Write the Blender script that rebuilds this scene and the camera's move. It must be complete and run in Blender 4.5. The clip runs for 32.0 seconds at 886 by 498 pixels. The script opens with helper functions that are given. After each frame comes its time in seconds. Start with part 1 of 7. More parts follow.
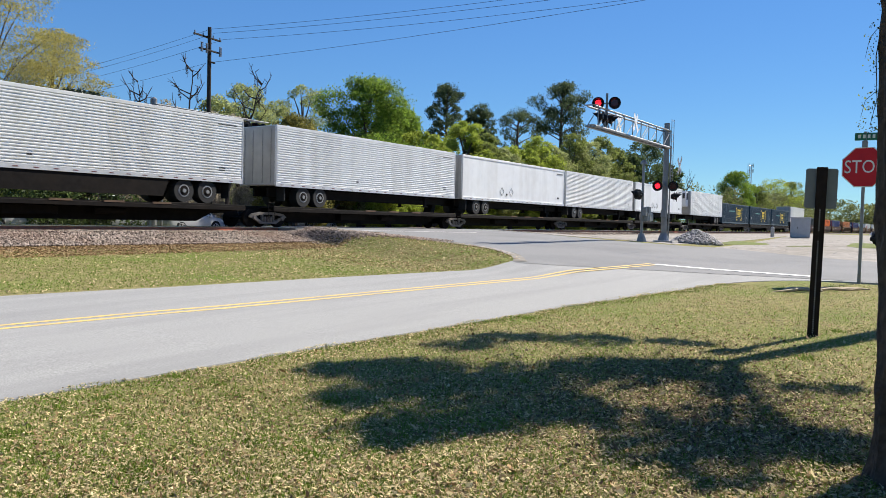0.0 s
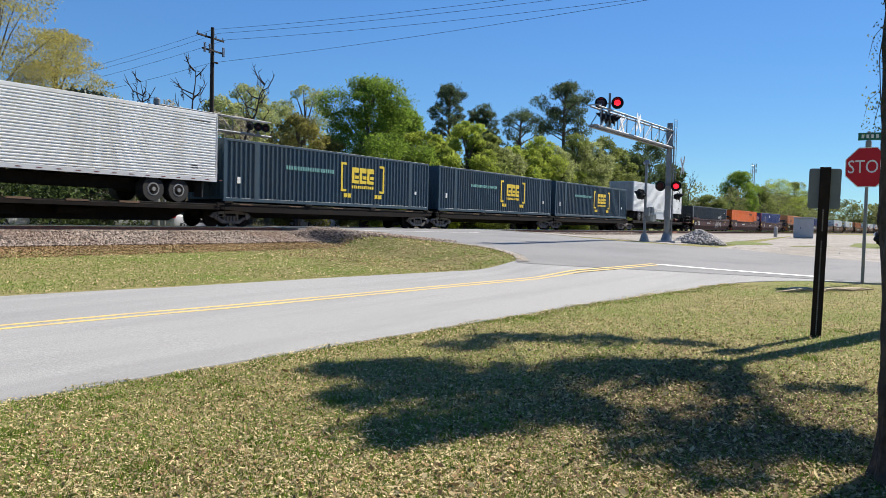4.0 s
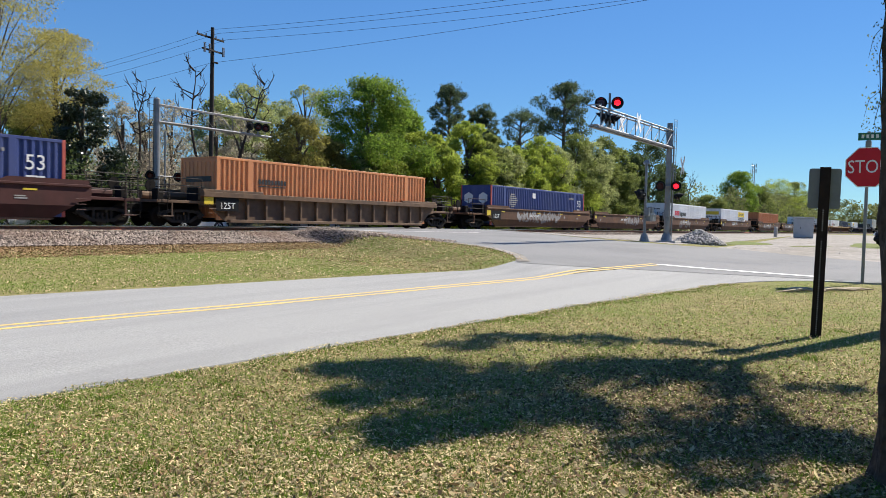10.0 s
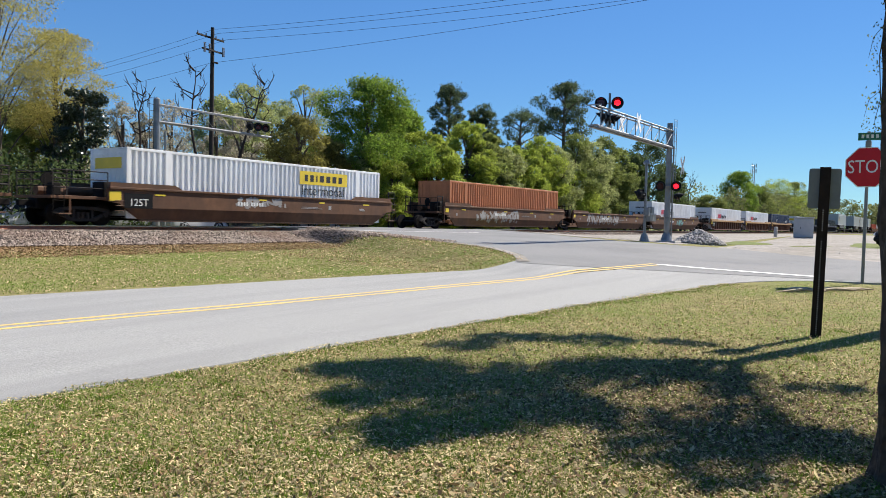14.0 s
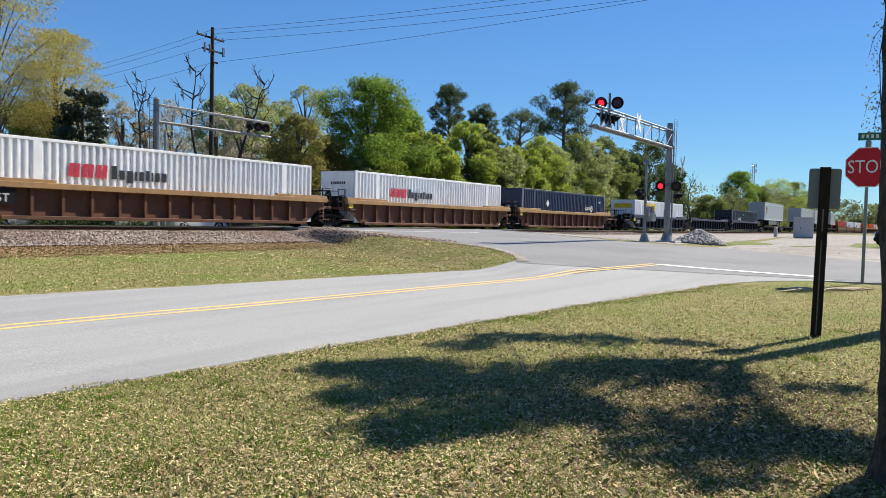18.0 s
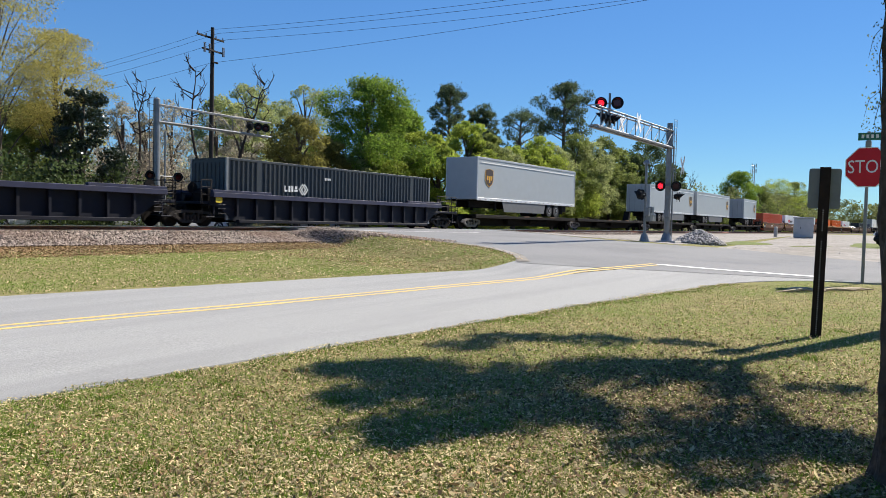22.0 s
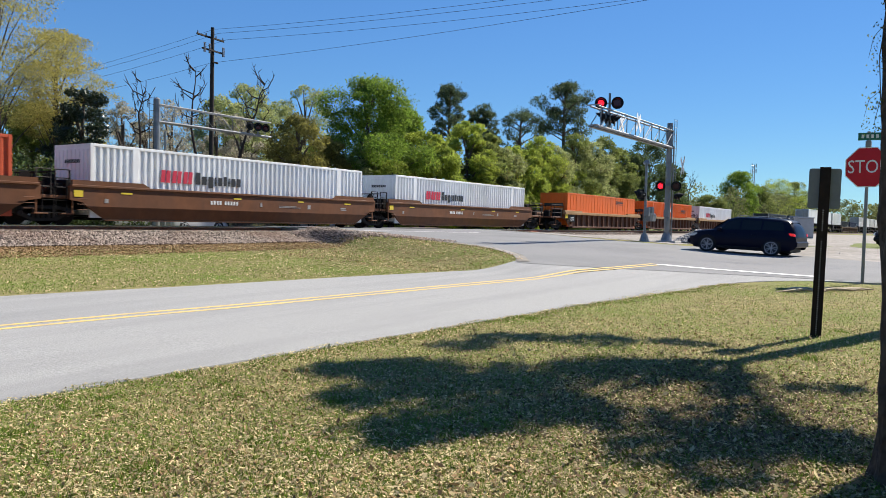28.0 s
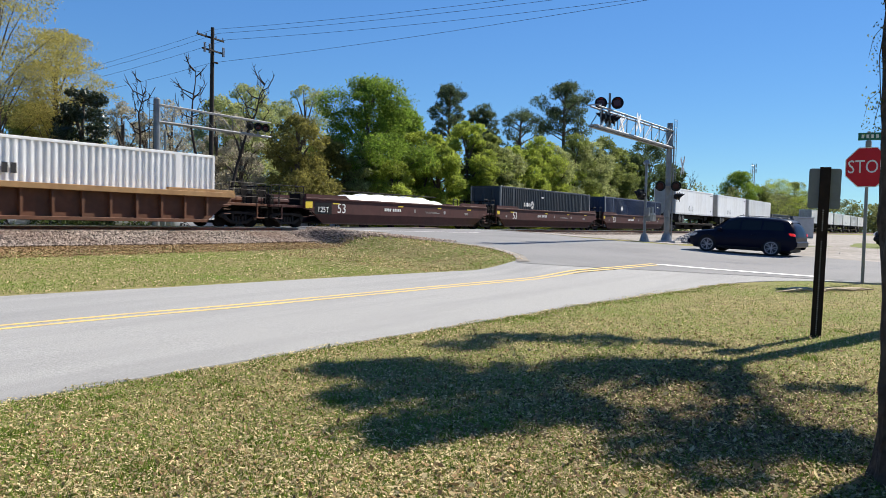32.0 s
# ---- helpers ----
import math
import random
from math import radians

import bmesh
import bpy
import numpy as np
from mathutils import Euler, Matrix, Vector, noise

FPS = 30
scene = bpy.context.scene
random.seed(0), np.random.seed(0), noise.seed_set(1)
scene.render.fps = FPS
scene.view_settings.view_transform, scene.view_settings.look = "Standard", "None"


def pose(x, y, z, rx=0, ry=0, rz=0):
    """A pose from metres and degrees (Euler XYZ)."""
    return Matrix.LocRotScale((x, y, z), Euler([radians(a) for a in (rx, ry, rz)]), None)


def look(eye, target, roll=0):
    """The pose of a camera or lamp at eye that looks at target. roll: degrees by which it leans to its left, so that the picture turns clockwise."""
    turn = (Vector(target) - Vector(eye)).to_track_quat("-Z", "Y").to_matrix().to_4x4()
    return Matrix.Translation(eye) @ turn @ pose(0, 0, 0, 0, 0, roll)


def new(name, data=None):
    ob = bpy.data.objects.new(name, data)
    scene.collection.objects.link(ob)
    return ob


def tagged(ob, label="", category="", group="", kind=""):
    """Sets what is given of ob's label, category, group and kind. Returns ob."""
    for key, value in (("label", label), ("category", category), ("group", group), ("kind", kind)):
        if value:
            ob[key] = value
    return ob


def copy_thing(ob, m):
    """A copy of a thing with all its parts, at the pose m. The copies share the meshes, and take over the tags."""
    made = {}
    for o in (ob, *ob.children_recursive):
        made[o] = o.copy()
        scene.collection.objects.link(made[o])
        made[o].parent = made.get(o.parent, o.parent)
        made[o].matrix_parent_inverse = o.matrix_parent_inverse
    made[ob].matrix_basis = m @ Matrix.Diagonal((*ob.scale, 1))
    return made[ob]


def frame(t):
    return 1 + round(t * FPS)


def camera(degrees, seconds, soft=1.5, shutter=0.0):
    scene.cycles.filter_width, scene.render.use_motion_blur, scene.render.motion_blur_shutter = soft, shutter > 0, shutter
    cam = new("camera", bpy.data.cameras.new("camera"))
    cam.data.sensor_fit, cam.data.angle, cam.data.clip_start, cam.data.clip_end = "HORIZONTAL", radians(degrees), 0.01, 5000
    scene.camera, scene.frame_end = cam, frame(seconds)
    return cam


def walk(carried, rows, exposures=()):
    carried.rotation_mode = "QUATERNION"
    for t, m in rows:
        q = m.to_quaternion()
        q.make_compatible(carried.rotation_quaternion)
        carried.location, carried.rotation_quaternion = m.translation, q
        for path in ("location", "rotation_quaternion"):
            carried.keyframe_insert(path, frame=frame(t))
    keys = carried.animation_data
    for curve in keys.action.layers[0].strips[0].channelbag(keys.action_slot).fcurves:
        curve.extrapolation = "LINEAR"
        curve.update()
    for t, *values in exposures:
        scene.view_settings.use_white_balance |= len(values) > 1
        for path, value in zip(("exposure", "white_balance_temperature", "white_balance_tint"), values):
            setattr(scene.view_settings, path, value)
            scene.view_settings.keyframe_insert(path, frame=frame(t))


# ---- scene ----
EYE = (0.0, 0.0, 1.5)
YAW, PITCH, ROLL = 55.688, -2.062, 1.338


def aim(turn):
    """The camera's pose, turned to the right by so many degrees."""
    a, b = radians(YAW + turn), radians(PITCH)
    way = Vector((math.sin(a) * math.cos(b), math.cos(a) * math.cos(b), math.sin(b)))
    return look(EYE, Vector(EYE) + way * 50, ROLL)


cam = camera(60.374, 32.0, soft=0.55, shutter=0.08)
walk(cam, [(0.0, aim(0.2)), (0.2, aim(0.0)), (0.4, aim(-0.13)), (0.7, aim(-0.15)), (1.0, aim(-0.14)), (1.5, aim(-0.055)), (2.0, aim(0.0)),
           (2.5, aim(0.0)), (32.0, aim(0.0))])

# ---- light ----
SUN_EL, SUN_AZ = radians(44), radians(108)   # azimuth from +y towards +x
world = bpy.data.worlds.new("sky")
scene.world = world
world.use_nodes = True
wn = world.node_tree
sky = wn.nodes.new("ShaderNodeTexSky")
sky.sky_type, sky.sun_disc = "NISHITA", False
sky.sun_elevation, sky.sun_rotation = SUN_EL, SUN_AZ
sky.air_density, sky.dust_density, sky.ozone_density = 1.0, 0.0, 5.0
background = wn.nodes["Background"]
background.inputs[1].default_value = 0.128
even = wn.nodes.new("ShaderNodeGamma")
even.inputs["Gamma"].default_value = 0.55
richer = wn.nodes.new("ShaderNodeHueSaturation")
richer.inputs["Saturation"].default_value = 1.45
richer.inputs["Hue"].default_value = 0.517
wn.links.new(sky.outputs[0], even.inputs["Color"])
wn.links.new(even.outputs[0], richer.inputs["Color"])
tint = wn.nodes.new("ShaderNodeMix")
tint.data_type, tint.blend_type = "RGBA", "MULTIPLY"
tint.inputs["Factor"].default_value = 1.0
tint.inputs["B"].default_value = (0.61, 0.97, 1.2, 1)
wn.links.new(richer.outputs[0], tint.inputs["A"])
wn.links.new(tint.outputs["Result"], background.inputs[0])
sun = new("sun", bpy.data.lights.new("sun", "SUN"))
sun.data.energy, sun.data.angle, sun.data.color = 5.0, radians(0.53), (1.0, 0.93, 0.82)
sun_way = Vector((math.sin(SUN_AZ) * math.cos(SUN_EL), math.cos(SUN_AZ) * math.cos(SUN_EL), math.sin(SUN_EL)))
sun.matrix_world = look(sun_way * 100, (0, 0, 0))
scene.view_settings.exposure = 0.86
# ---- materials ----
def material(name, colour, rough=0.6, metal=0.0, vary=0.15, scale=3.0, bump=0.0, bump_scale=40.0, stain=None, stain_scale=0.6,
             stain_amount=0.45, by_piece=0.0, by_island=0.0, thin=0.0, gloss=0.5, streak=False):
    """Base colour with fine grain, broad stains and relief."""
    m = bpy.data.materials.new(name)
    m.use_nodes = True
    nt = m.node_tree
    b = nt.nodes["Principled BSDF"]
    b.inputs["Roughness"].default_value, b.inputs["Metallic"].default_value = rough, metal
    b.inputs["Specular IOR Level"].default_value = gloss
    geo = nt.nodes.new("ShaderNodeTexCoord")
    place = geo.outputs["Object"]
    if streak:
        sq = nt.nodes.new("ShaderNodeMapping")
        sq.inputs["Scale"].default_value = streak if isinstance(streak, tuple) else (1.0, 1.0, 0.12)
        nt.links.new(place, sq.inputs[0])
        streaked = sq.outputs[0]
    fine = nt.nodes.new("ShaderNodeTexNoise")
    fine.inputs["Scale"].default_value, fine.inputs["Detail"].default_value = scale, 6
    nt.links.new(place, fine.inputs["Vector"])
    hsv = nt.nodes.new("ShaderNodeHueSaturation")
    hsv.inputs["Color"].default_value = (*colour, 1)
    ramp = nt.nodes.new("ShaderNodeMapRange")
    ramp.inputs["From Min"].default_value, ramp.inputs["From Max"].default_value = 0.25, 0.75
    ramp.inputs["To Min"].default_value, ramp.inputs["To Max"].default_value = 1 - vary, 1 + vary
    nt.links.new(fine.outputs["Fac"], ramp.inputs["Value"])
    value = ramp.outputs[0]
    if by_piece or by_island:
        if by_piece:
            info = nt.nodes.new("ShaderNodeObjectInfo")
            rnd, amount = info.outputs["Random"], by_piece
        else:
            info = nt.nodes.new("ShaderNodeNewGeometry")
            rnd, amount = info.outputs["Random Per Island"], by_island
        r2 = nt.nodes.new("ShaderNodeMapRange")
        r2.inputs["To Min"].default_value, r2.inputs["To Max"].default_value = 1 - amount, 1 + amount
        nt.links.new(rnd, r2.inputs["Value"])
        mul = nt.nodes.new("ShaderNodeMath")
        mul.operation = "MULTIPLY"
        nt.links.new(value, mul.inputs[0])
        nt.links.new(r2.outputs[0], mul.inputs[1])
        value = mul.outputs[0]
    nt.links.new(value, hsv.inputs["Value"])
    out = hsv.outputs[0]
    if stain:
        big = nt.nodes.new("ShaderNodeTexNoise")
        big.inputs["Scale"].default_value, big.inputs["Detail"].default_value = stain_scale, 5
        nt.links.new(streaked if streak else place, big.inputs["Vector"])
        sr = nt.nodes.new("ShaderNodeMapRange")
        sr.inputs["From Min"].default_value, sr.inputs["From Max"].default_value = 0.45, 0.72
        sr.inputs["To Max"].default_value = stain_amount
        nt.links.new(big.outputs["Fac"], sr.inputs["Value"])
        mix = nt.nodes.new("ShaderNodeMix")
        mix.data_type = "RGBA"
        mix.inputs["B"].default_value = (*stain, 1)
        nt.links.new(sr.outputs[0], mix.inputs["Factor"])
        nt.links.new(out, mix.inputs["A"])
        out = mix.outputs["Result"]
    nt.links.new(out, b.inputs["Base Color"])
    if bump:
        rel = nt.nodes.new("ShaderNodeTexNoise")
        rel.inputs["Scale"].default_value, rel.inputs["Detail"].default_value = bump_scale, 4
        nt.links.new(place, rel.inputs["Vector"])
        bp = nt.nodes.new("ShaderNodeBump")
        bp.inputs["Strength"].default_value, bp.inputs["Distance"].default_value = bump, 0.02
        nt.links.new(rel.outputs["Fac"], bp.inputs["Height"])
        nt.links.new(bp.outputs[0], b.inputs["Normal"])
    if thin:
        tr = nt.nodes.new("ShaderNodeBsdfTranslucent")
        nt.links.new(out, tr.inputs["Color"])
        ms = nt.nodes.new("ShaderNodeMixShader")
        ms.inputs[0].default_value = thin
        nt.links.new(b.outputs[0], ms.inputs[1])
        nt.links.new(tr.outputs[0], ms.inputs[2])
        nt.links.new(ms.outputs[0], nt.nodes["Material Output"].inputs[0])
    return m


def glow(name, colour, strength):
    m = material(name, colour, rough=0.3, vary=0.02)
    b = m.node_tree.nodes["Principled BSDF"]
    b.inputs["Emission Color"].default_value = (*colour, 1)
    b.inputs["Emission Strength"].default_value = strength
    return m


M = {}
M["grass"] = material("grass_soil", (0.21, 0.185, 0.075), 0.95, vary=0.6, scale=9, stain=(0.12, 0.17, 0.03), stain_scale=0.5, stain_amount=0.8, bump=0.7, bump_scale=30, gloss=0.1)
M["lot_grass"] = material("thin_grass", (0.14, 0.165, 0.05), 0.95, vary=0.4, scale=3, stain=(0.26, 0.23, 0.13), stain_scale=0.7, bump=0.5, bump_scale=14, gloss=0.1)
M["lot"] = material("sandy_gravel", (0.29, 0.265, 0.235), 0.95, vary=0.35, scale=3, stain=(0.15, 0.13, 0.09), stain_scale=0.25, bump=0.5, bump_scale=12, gloss=0.2)
M["asphalt"] = material("worn_asphalt", (0.3, 0.297, 0.284), 0.9, vary=0.3, scale=55, stain=(0.2, 0.198, 0.195), stain_scale=1.3, stain_amount=0.6, bump=0.35, bump_scale=90, gloss=0.35, streak=(0.1, 1.0, 1.0))
M["asphalt_new"] = material("crossing_asphalt", (0.205, 0.203, 0.2), 0.9, vary=0.14, scale=30, stain=(0.15, 0.15, 0.15), stain_scale=0.3, stain_amount=0.7, bump=0.35, bump_scale=80, gloss=0.3)
M["yellow_line"] = material("yellow_road_paint", (0.66, 0.46, 0.14), 0.8, vary=0.15, scale=20, stain=(0.32, 0.28, 0.2), stain_scale=4, stain_amount=0.6)
M["white_line"] = material("white_road_paint", (0.66, 0.65, 0.62), 0.8, vary=0.1, scale=20, stain=(0.35, 0.35, 0.34), stain_scale=3)
M["ballast"] = material("ballast_stone", (0.245, 0.2, 0.165), 0.95, vary=0.3, scale=6, by_island=0.75, stain=(0.15, 0.08, 0.05), stain_scale=0.4, stain_amount=0.5, gloss=0.2)
M["ballast_bed"] = material("ballast_bed", (0.11, 0.08, 0.06), 0.95, vary=0.5, scale=14, bump=0.9, bump_scale=16)
M["rail"] = material("rusty_rail", (0.4, 0.155, 0.1), 0.75, metal=0.0, vary=0.3, scale=8, gloss=0.2)
M["rail_top"] = material("polished_rail", (0.66, 0.63, 0.6), 0.22, metal=0.85, vary=0.08, scale=10)
M["tie"] = material("creosote_tie", (0.075, 0.06, 0.05), 0.9, vary=0.3, scale=9)
M["galv"] = material("galvanised_steel", (0.23, 0.235, 0.235), 0.45, metal=0.55, vary=0.14, scale=7, stain=(0.33, 0.34, 0.35), stain_scale=1.5, gloss=0.3)
M["black"] = material("black_paint", (0.012, 0.012, 0.013), 0.5, vary=0.2, scale=9, gloss=0.12)
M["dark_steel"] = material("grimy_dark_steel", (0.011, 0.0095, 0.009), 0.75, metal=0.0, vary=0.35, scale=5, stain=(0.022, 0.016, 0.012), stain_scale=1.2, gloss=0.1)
M["wheel_steel"] = material("wheel_steel", (0.15, 0.135, 0.12), 0.65, metal=0.25, vary=0.3, scale=6)
# shade on the well cars' trucks is put into this near-black; handrails share it
M["truck_dark"] = material("shade_dark_truck_steel", (0.03, 0.025, 0.022), 0.7, vary=0.3, scale=5, gloss=0.2)
M["red_lens"] = material("red_lens", (0.05, 0.006, 0.006), 0.15, vary=0.05)
M["red_glow"] = glow("lit_red_lens", (1.0, 0.012, 0.025), 2.0)
M["white_paint"] = material("white_paint", (0.8, 0.81, 0.81), 0.45, vary=0.05, scale=2, stain=(0.45, 0.42, 0.37), stain_scale=1.1, stain_amount=0.3, streak=True)
M["trailer_white"] = material("trailer_white", (0.7, 0.71, 0.71), 0.4, vary=0.05, scale=2, stain=(0.42, 0.4, 0.36), stain_scale=0.9, stain_amount=0.45, streak=True)
M["trailer_silver"] = material("ribbed_aluminium", (0.6, 0.61, 0.62), 0.4, metal=0.25, vary=0.07, scale=3, stain=(0.42, 0.41, 0.39), stain_scale=0.8, stain_amount=0.4, streak=True)
M["ups_grey"] = material("grey_trailer_paint", (0.34, 0.365, 0.38), 0.4, vary=0.04, scale=2, stain=(0.34, 0.35, 0.35), stain_scale=0.7, stain_amount=0.4, streak=True)
M["csx_blue"] = material("dark_teal_paint", (0.028, 0.058, 0.085), 0.5, vary=0.12, scale=3, stain=(0.06, 0.07, 0.075), stain_scale=0.9, streak=True, gloss=0.35)
M["umax_blue"] = material("dark_navy_paint", (0.02, 0.036, 0.085), 0.5, vary=0.12, scale=3, stain=(0.06, 0.06, 0.06), stain_scale=0.9, streak=True, gloss=0.35)
M["umax_grey"] = material("slate_paint", (0.022, 0.032, 0.042), 0.5, vary=0.12, scale=3, stain=(0.07, 0.07, 0.065), stain_scale=0.9, streak=True, gloss=0.35)
M["blue"] = material("blue_paint", (0.04, 0.06, 0.19), 0.45, vary=0.1, scale=3, stain=(0.11, 0.12, 0.2), stain_scale=0.9, streak=True, gloss=0.35)
M["orange"] = material("orange_paint", (0.74, 0.135, 0.012), 0.45, vary=0.07, scale=3, stain=(0.5, 0.12, 0.03), stain_scale=0.8, stain_amount=0.4, streak=True, gloss=0.3)
M["tan"] = material("faded_orange_paint", (0.62, 0.25, 0.1), 0.5, vary=0.08, scale=3, stain=(0.36, 0.15, 0.08), stain_scale=0.8, streak=True, gloss=0.3)
M["rust_orange"] = material("rust_orange_paint", (0.47, 0.18, 0.075), 0.5, vary=0.1, scale=3, stain=(0.24, 0.08, 0.04), stain_scale=0.8, streak=True, gloss=0.3)
M["red"] = material("faded_red_paint", (0.5, 0.085, 0.035), 0.5, vary=0.08, scale=3, stain=(0.38, 0.1, 0.05), stain_scale=0.8, streak=True, gloss=0.3)
M["well_purple"] = material("purple_brown_paint", (0.07, 0.027, 0.024), 0.6, vary=0.2, scale=3, stain=(0.05, 0.03, 0.025), stain_scale=0.8, streak=True, gloss=0.2)
M["well_brown"] = material("brown_paint", (0.15, 0.062, 0.028), 0.6, vary=0.2, scale=3, stain=(0.09, 0.05, 0.035), stain_scale=0.7, stain_amount=0.6, streak=True, gloss=0.2)
M["well_dirty"] = material("grimy_brown_paint", (0.13, 0.066, 0.037), 0.65, vary=0.25, scale=3, stain=(0.06, 0.038, 0.03), stain_scale=0.7, stain_amount=0.7, streak=True, gloss=0.2)
M["car_white"] = material("silver_car_paint", (0.42, 0.42, 0.43), 0.25, vary=0.03)
M["siding"] = material("pale_siding", (0.62, 0.62, 0.6), 0.6, vary=0.06, scale=3)
M["shingle"] = material("grey_shingle", (0.3, 0.3, 0.31), 0.8, vary=0.2, scale=10)
M["soil"] = material("leaf_strewn_soil", (0.23, 0.175, 0.105), 0.95, vary=0.45, scale=7, stain=(0.13, 0.14, 0.04), stain_scale=0.6, stain_amount=0.6, bump=0.6, bump_scale=25, gloss=0.1)
M["well_tan"] = material("weathered_tan_paint", (0.14, 0.064, 0.037), 0.65, vary=0.2, scale=3, stain=(0.08, 0.05, 0.035), stain_scale=0.7, stain_amount=0.6, streak=True, gloss=0.2)
M["chord_tan"] = material("faded_tan_paint", (0.36, 0.22, 0.1), 0.6, vary=0.2, scale=3, stain=(0.2, 0.1, 0.05), stain_scale=0.8, gloss=0.2)
M["well_grey"] = material("rusty_grey_paint", (0.15, 0.095, 0.06), 0.7, vary=0.25, scale=3, stain=(0.055, 0.04, 0.035), stain_scale=0.8, stain_amount=0.6, streak=True, gloss=0.2)
M["well_black"] = material("navy_black_paint", (0.009, 0.01, 0.018), 0.6, vary=0.2, scale=3, stain=(0.025, 0.022, 0.022), stain_scale=0.8, streak=True, gloss=0.2)
M["chord_navy"] = material("faded_navy_paint", (0.03, 0.034, 0.07), 0.6, vary=0.2, scale=3, stain=(0.05, 0.045, 0.05), stain_scale=0.8, gloss=0.25)
M["tyre"] = material("tyre_rubber", (0.016, 0.016, 0.017), 0.85, vary=0.2, scale=12)
M["rim"] = material("dull_rim", (0.3, 0.3, 0.3), 0.5, metal=0.6, vary=0.15, scale=12)
M["alloy"] = material("alloy_rim", (0.55, 0.55, 0.56), 0.3, metal=0.3, vary=0.08, scale=12)
M["red_post"] = material("faded_red_post", (0.42, 0.09, 0.07), 0.5, vary=0.12, scale=4, gloss=0.3)
M["yellow_mark"] = material("yellow_decal", (0.68, 0.5, 0.03), 0.5, vary=0.08)
M["gold"] = material("gold_decal", (0.62, 0.33, 0.02), 0.4, vary=0.06)
M["brown_mark"] = material("brown_decal", (0.06, 0.03, 0.018), 0.4, vary=0.06)
M["red_mark"] = material("red_decal", (0.5, 0.02, 0.05), 0.5, vary=0.06)
M["tape_red"] = material("dull_red_tape", (0.13, 0.03, 0.03), 0.5, vary=0.15, scale=6)
M["black_mark"] = material("black_decal", (0.015, 0.015, 0.017), 0.5, vary=0.06)
M["white_mark"] = material("white_decal", (0.68, 0.68, 0.66), 0.5, vary=0.1)
M["pale_mark"] = material("faded_grey_spray_paint", (0.3, 0.29, 0.28), 0.6, vary=0.25, scale=5, stain=(0.14, 0.1, 0.08), stain_scale=2, stain_amount=0.7)
M["teal_mark"] = material("teal_decal", (0.12, 0.3, 0.28), 0.6, vary=0.15)
# dirty end walls, darker too because their shade is put into the colour
M["trailer_end"] = material("dirty_shaded_end_wall", (0.4, 0.4, 0.385), 0.55, vary=0.12, scale=2, stain=(0.22, 0.2, 0.17), stain_scale=0.8, stain_amount=0.6, streak=True, gloss=0.3)
# skirts of the grey trailers: shade below the body is put into the colour
M["skirt_shaded"] = material("shaded_side_skirt", (0.13, 0.135, 0.14), 0.6, vary=0.12, scale=3, gloss=0.25)
M["reefer_dark"] = material("dark_cooling_unit", (0.02, 0.021, 0.024), 0.4, vary=0.15)
M["bark"] = material("rough_bark", (0.075, 0.058, 0.043), 0.95, vary=0.5, scale=14, bump=1.0, bump_scale=22, stain=(0.08, 0.075, 0.065), stain_scale=3, stain_amount=0.35, gloss=0.15)
M["bark_dark"] = material("dead_dark_bark", (0.055, 0.045, 0.04), 0.95, vary=0.3, scale=8, gloss=0.1)
M["tar"] = material("fresh_tar_asphalt", (0.14, 0.138, 0.135), 0.85, vary=0.2, scale=20)
M["bark_grey"] = material("grey_bark", (0.1, 0.08, 0.065), 0.95, vary=0.3, scale=8, gloss=0.1)
M["pole_wood"] = material("weathered_pole_wood", (0.04, 0.034, 0.03), 0.9, vary=0.3, scale=6, bump=0.3, gloss=0.2)
M["wire"] = material("wire", (0.03, 0.03, 0.032), 0.6, vary=0.1)
M["porcelain"] = material("grey_porcelain", (0.12, 0.12, 0.125), 0.35, vary=0.1)
M["post_brown"] = material("rusted_sign_post", (0.025, 0.017, 0.013), 0.7, metal=0.3, vary=0.3, scale=12, gloss=0.2)
M["sign_back"] = material("bare_aluminium_sign", (0.2, 0.21, 0.2), 0.5, metal=0.4, vary=0.1, scale=9)
M["stop_red"] = material("stop_red", (0.5, 0.02, 0.03), 0.4, vary=0.08, scale=4, gloss=0.2)
M["sign_green"] = material("sign_green", (0.01, 0.13, 0.08), 0.4, vary=0.06)
M["suv_paint"] = material("dark_navy_car_paint", (0.006, 0.008, 0.02), 0.28, metal=0.0, vary=0.05, gloss=0.09)
M["car_glass"] = material("dark_car_glass", (0.01, 0.013, 0.015), 0.04, vary=0.02, gloss=0.25)
M["rear_glass"] = material("dark_tinted_glass", (0.006, 0.007, 0.008), 0.6, vary=0.05, gloss=0.0)
M["tail_red"] = material("tail_lamp_red", (0.3, 0.01, 0.012), 0.2, vary=0.05)
M["tail_glow"] = glow("lit_brake_lamp", (0.7, 0.02, 0.025), 0.35)
M["lamp_clear"] = material("clear_lamp", (0.6, 0.6, 0.6), 0.1, vary=0.05)
M["silver_box"] = material("aluminium_cabinet", (0.42, 0.42, 0.42), 0.45, metal=0.3, vary=0.07, scale=3, gloss=0.3)
M["concrete"] = material("concrete", (0.42, 0.4, 0.37), 0.9, vary=0.15, scale=8)
M["gravel_pile"] = material("pale_gravel", (0.27, 0.26, 0.25), 0.95, vary=0.25, scale=6, by_island=0.5)
M["dry_wood"] = material("bleached_branch", (0.42, 0.33, 0.22), 0.85, vary=0.2, scale=10)
M["blade"] = material("grass_blades", (0.155, 0.24, 0.03), 0.8, vary=0.2, scale=0.5, by_island=0.5, thin=0.3, gloss=0.12)
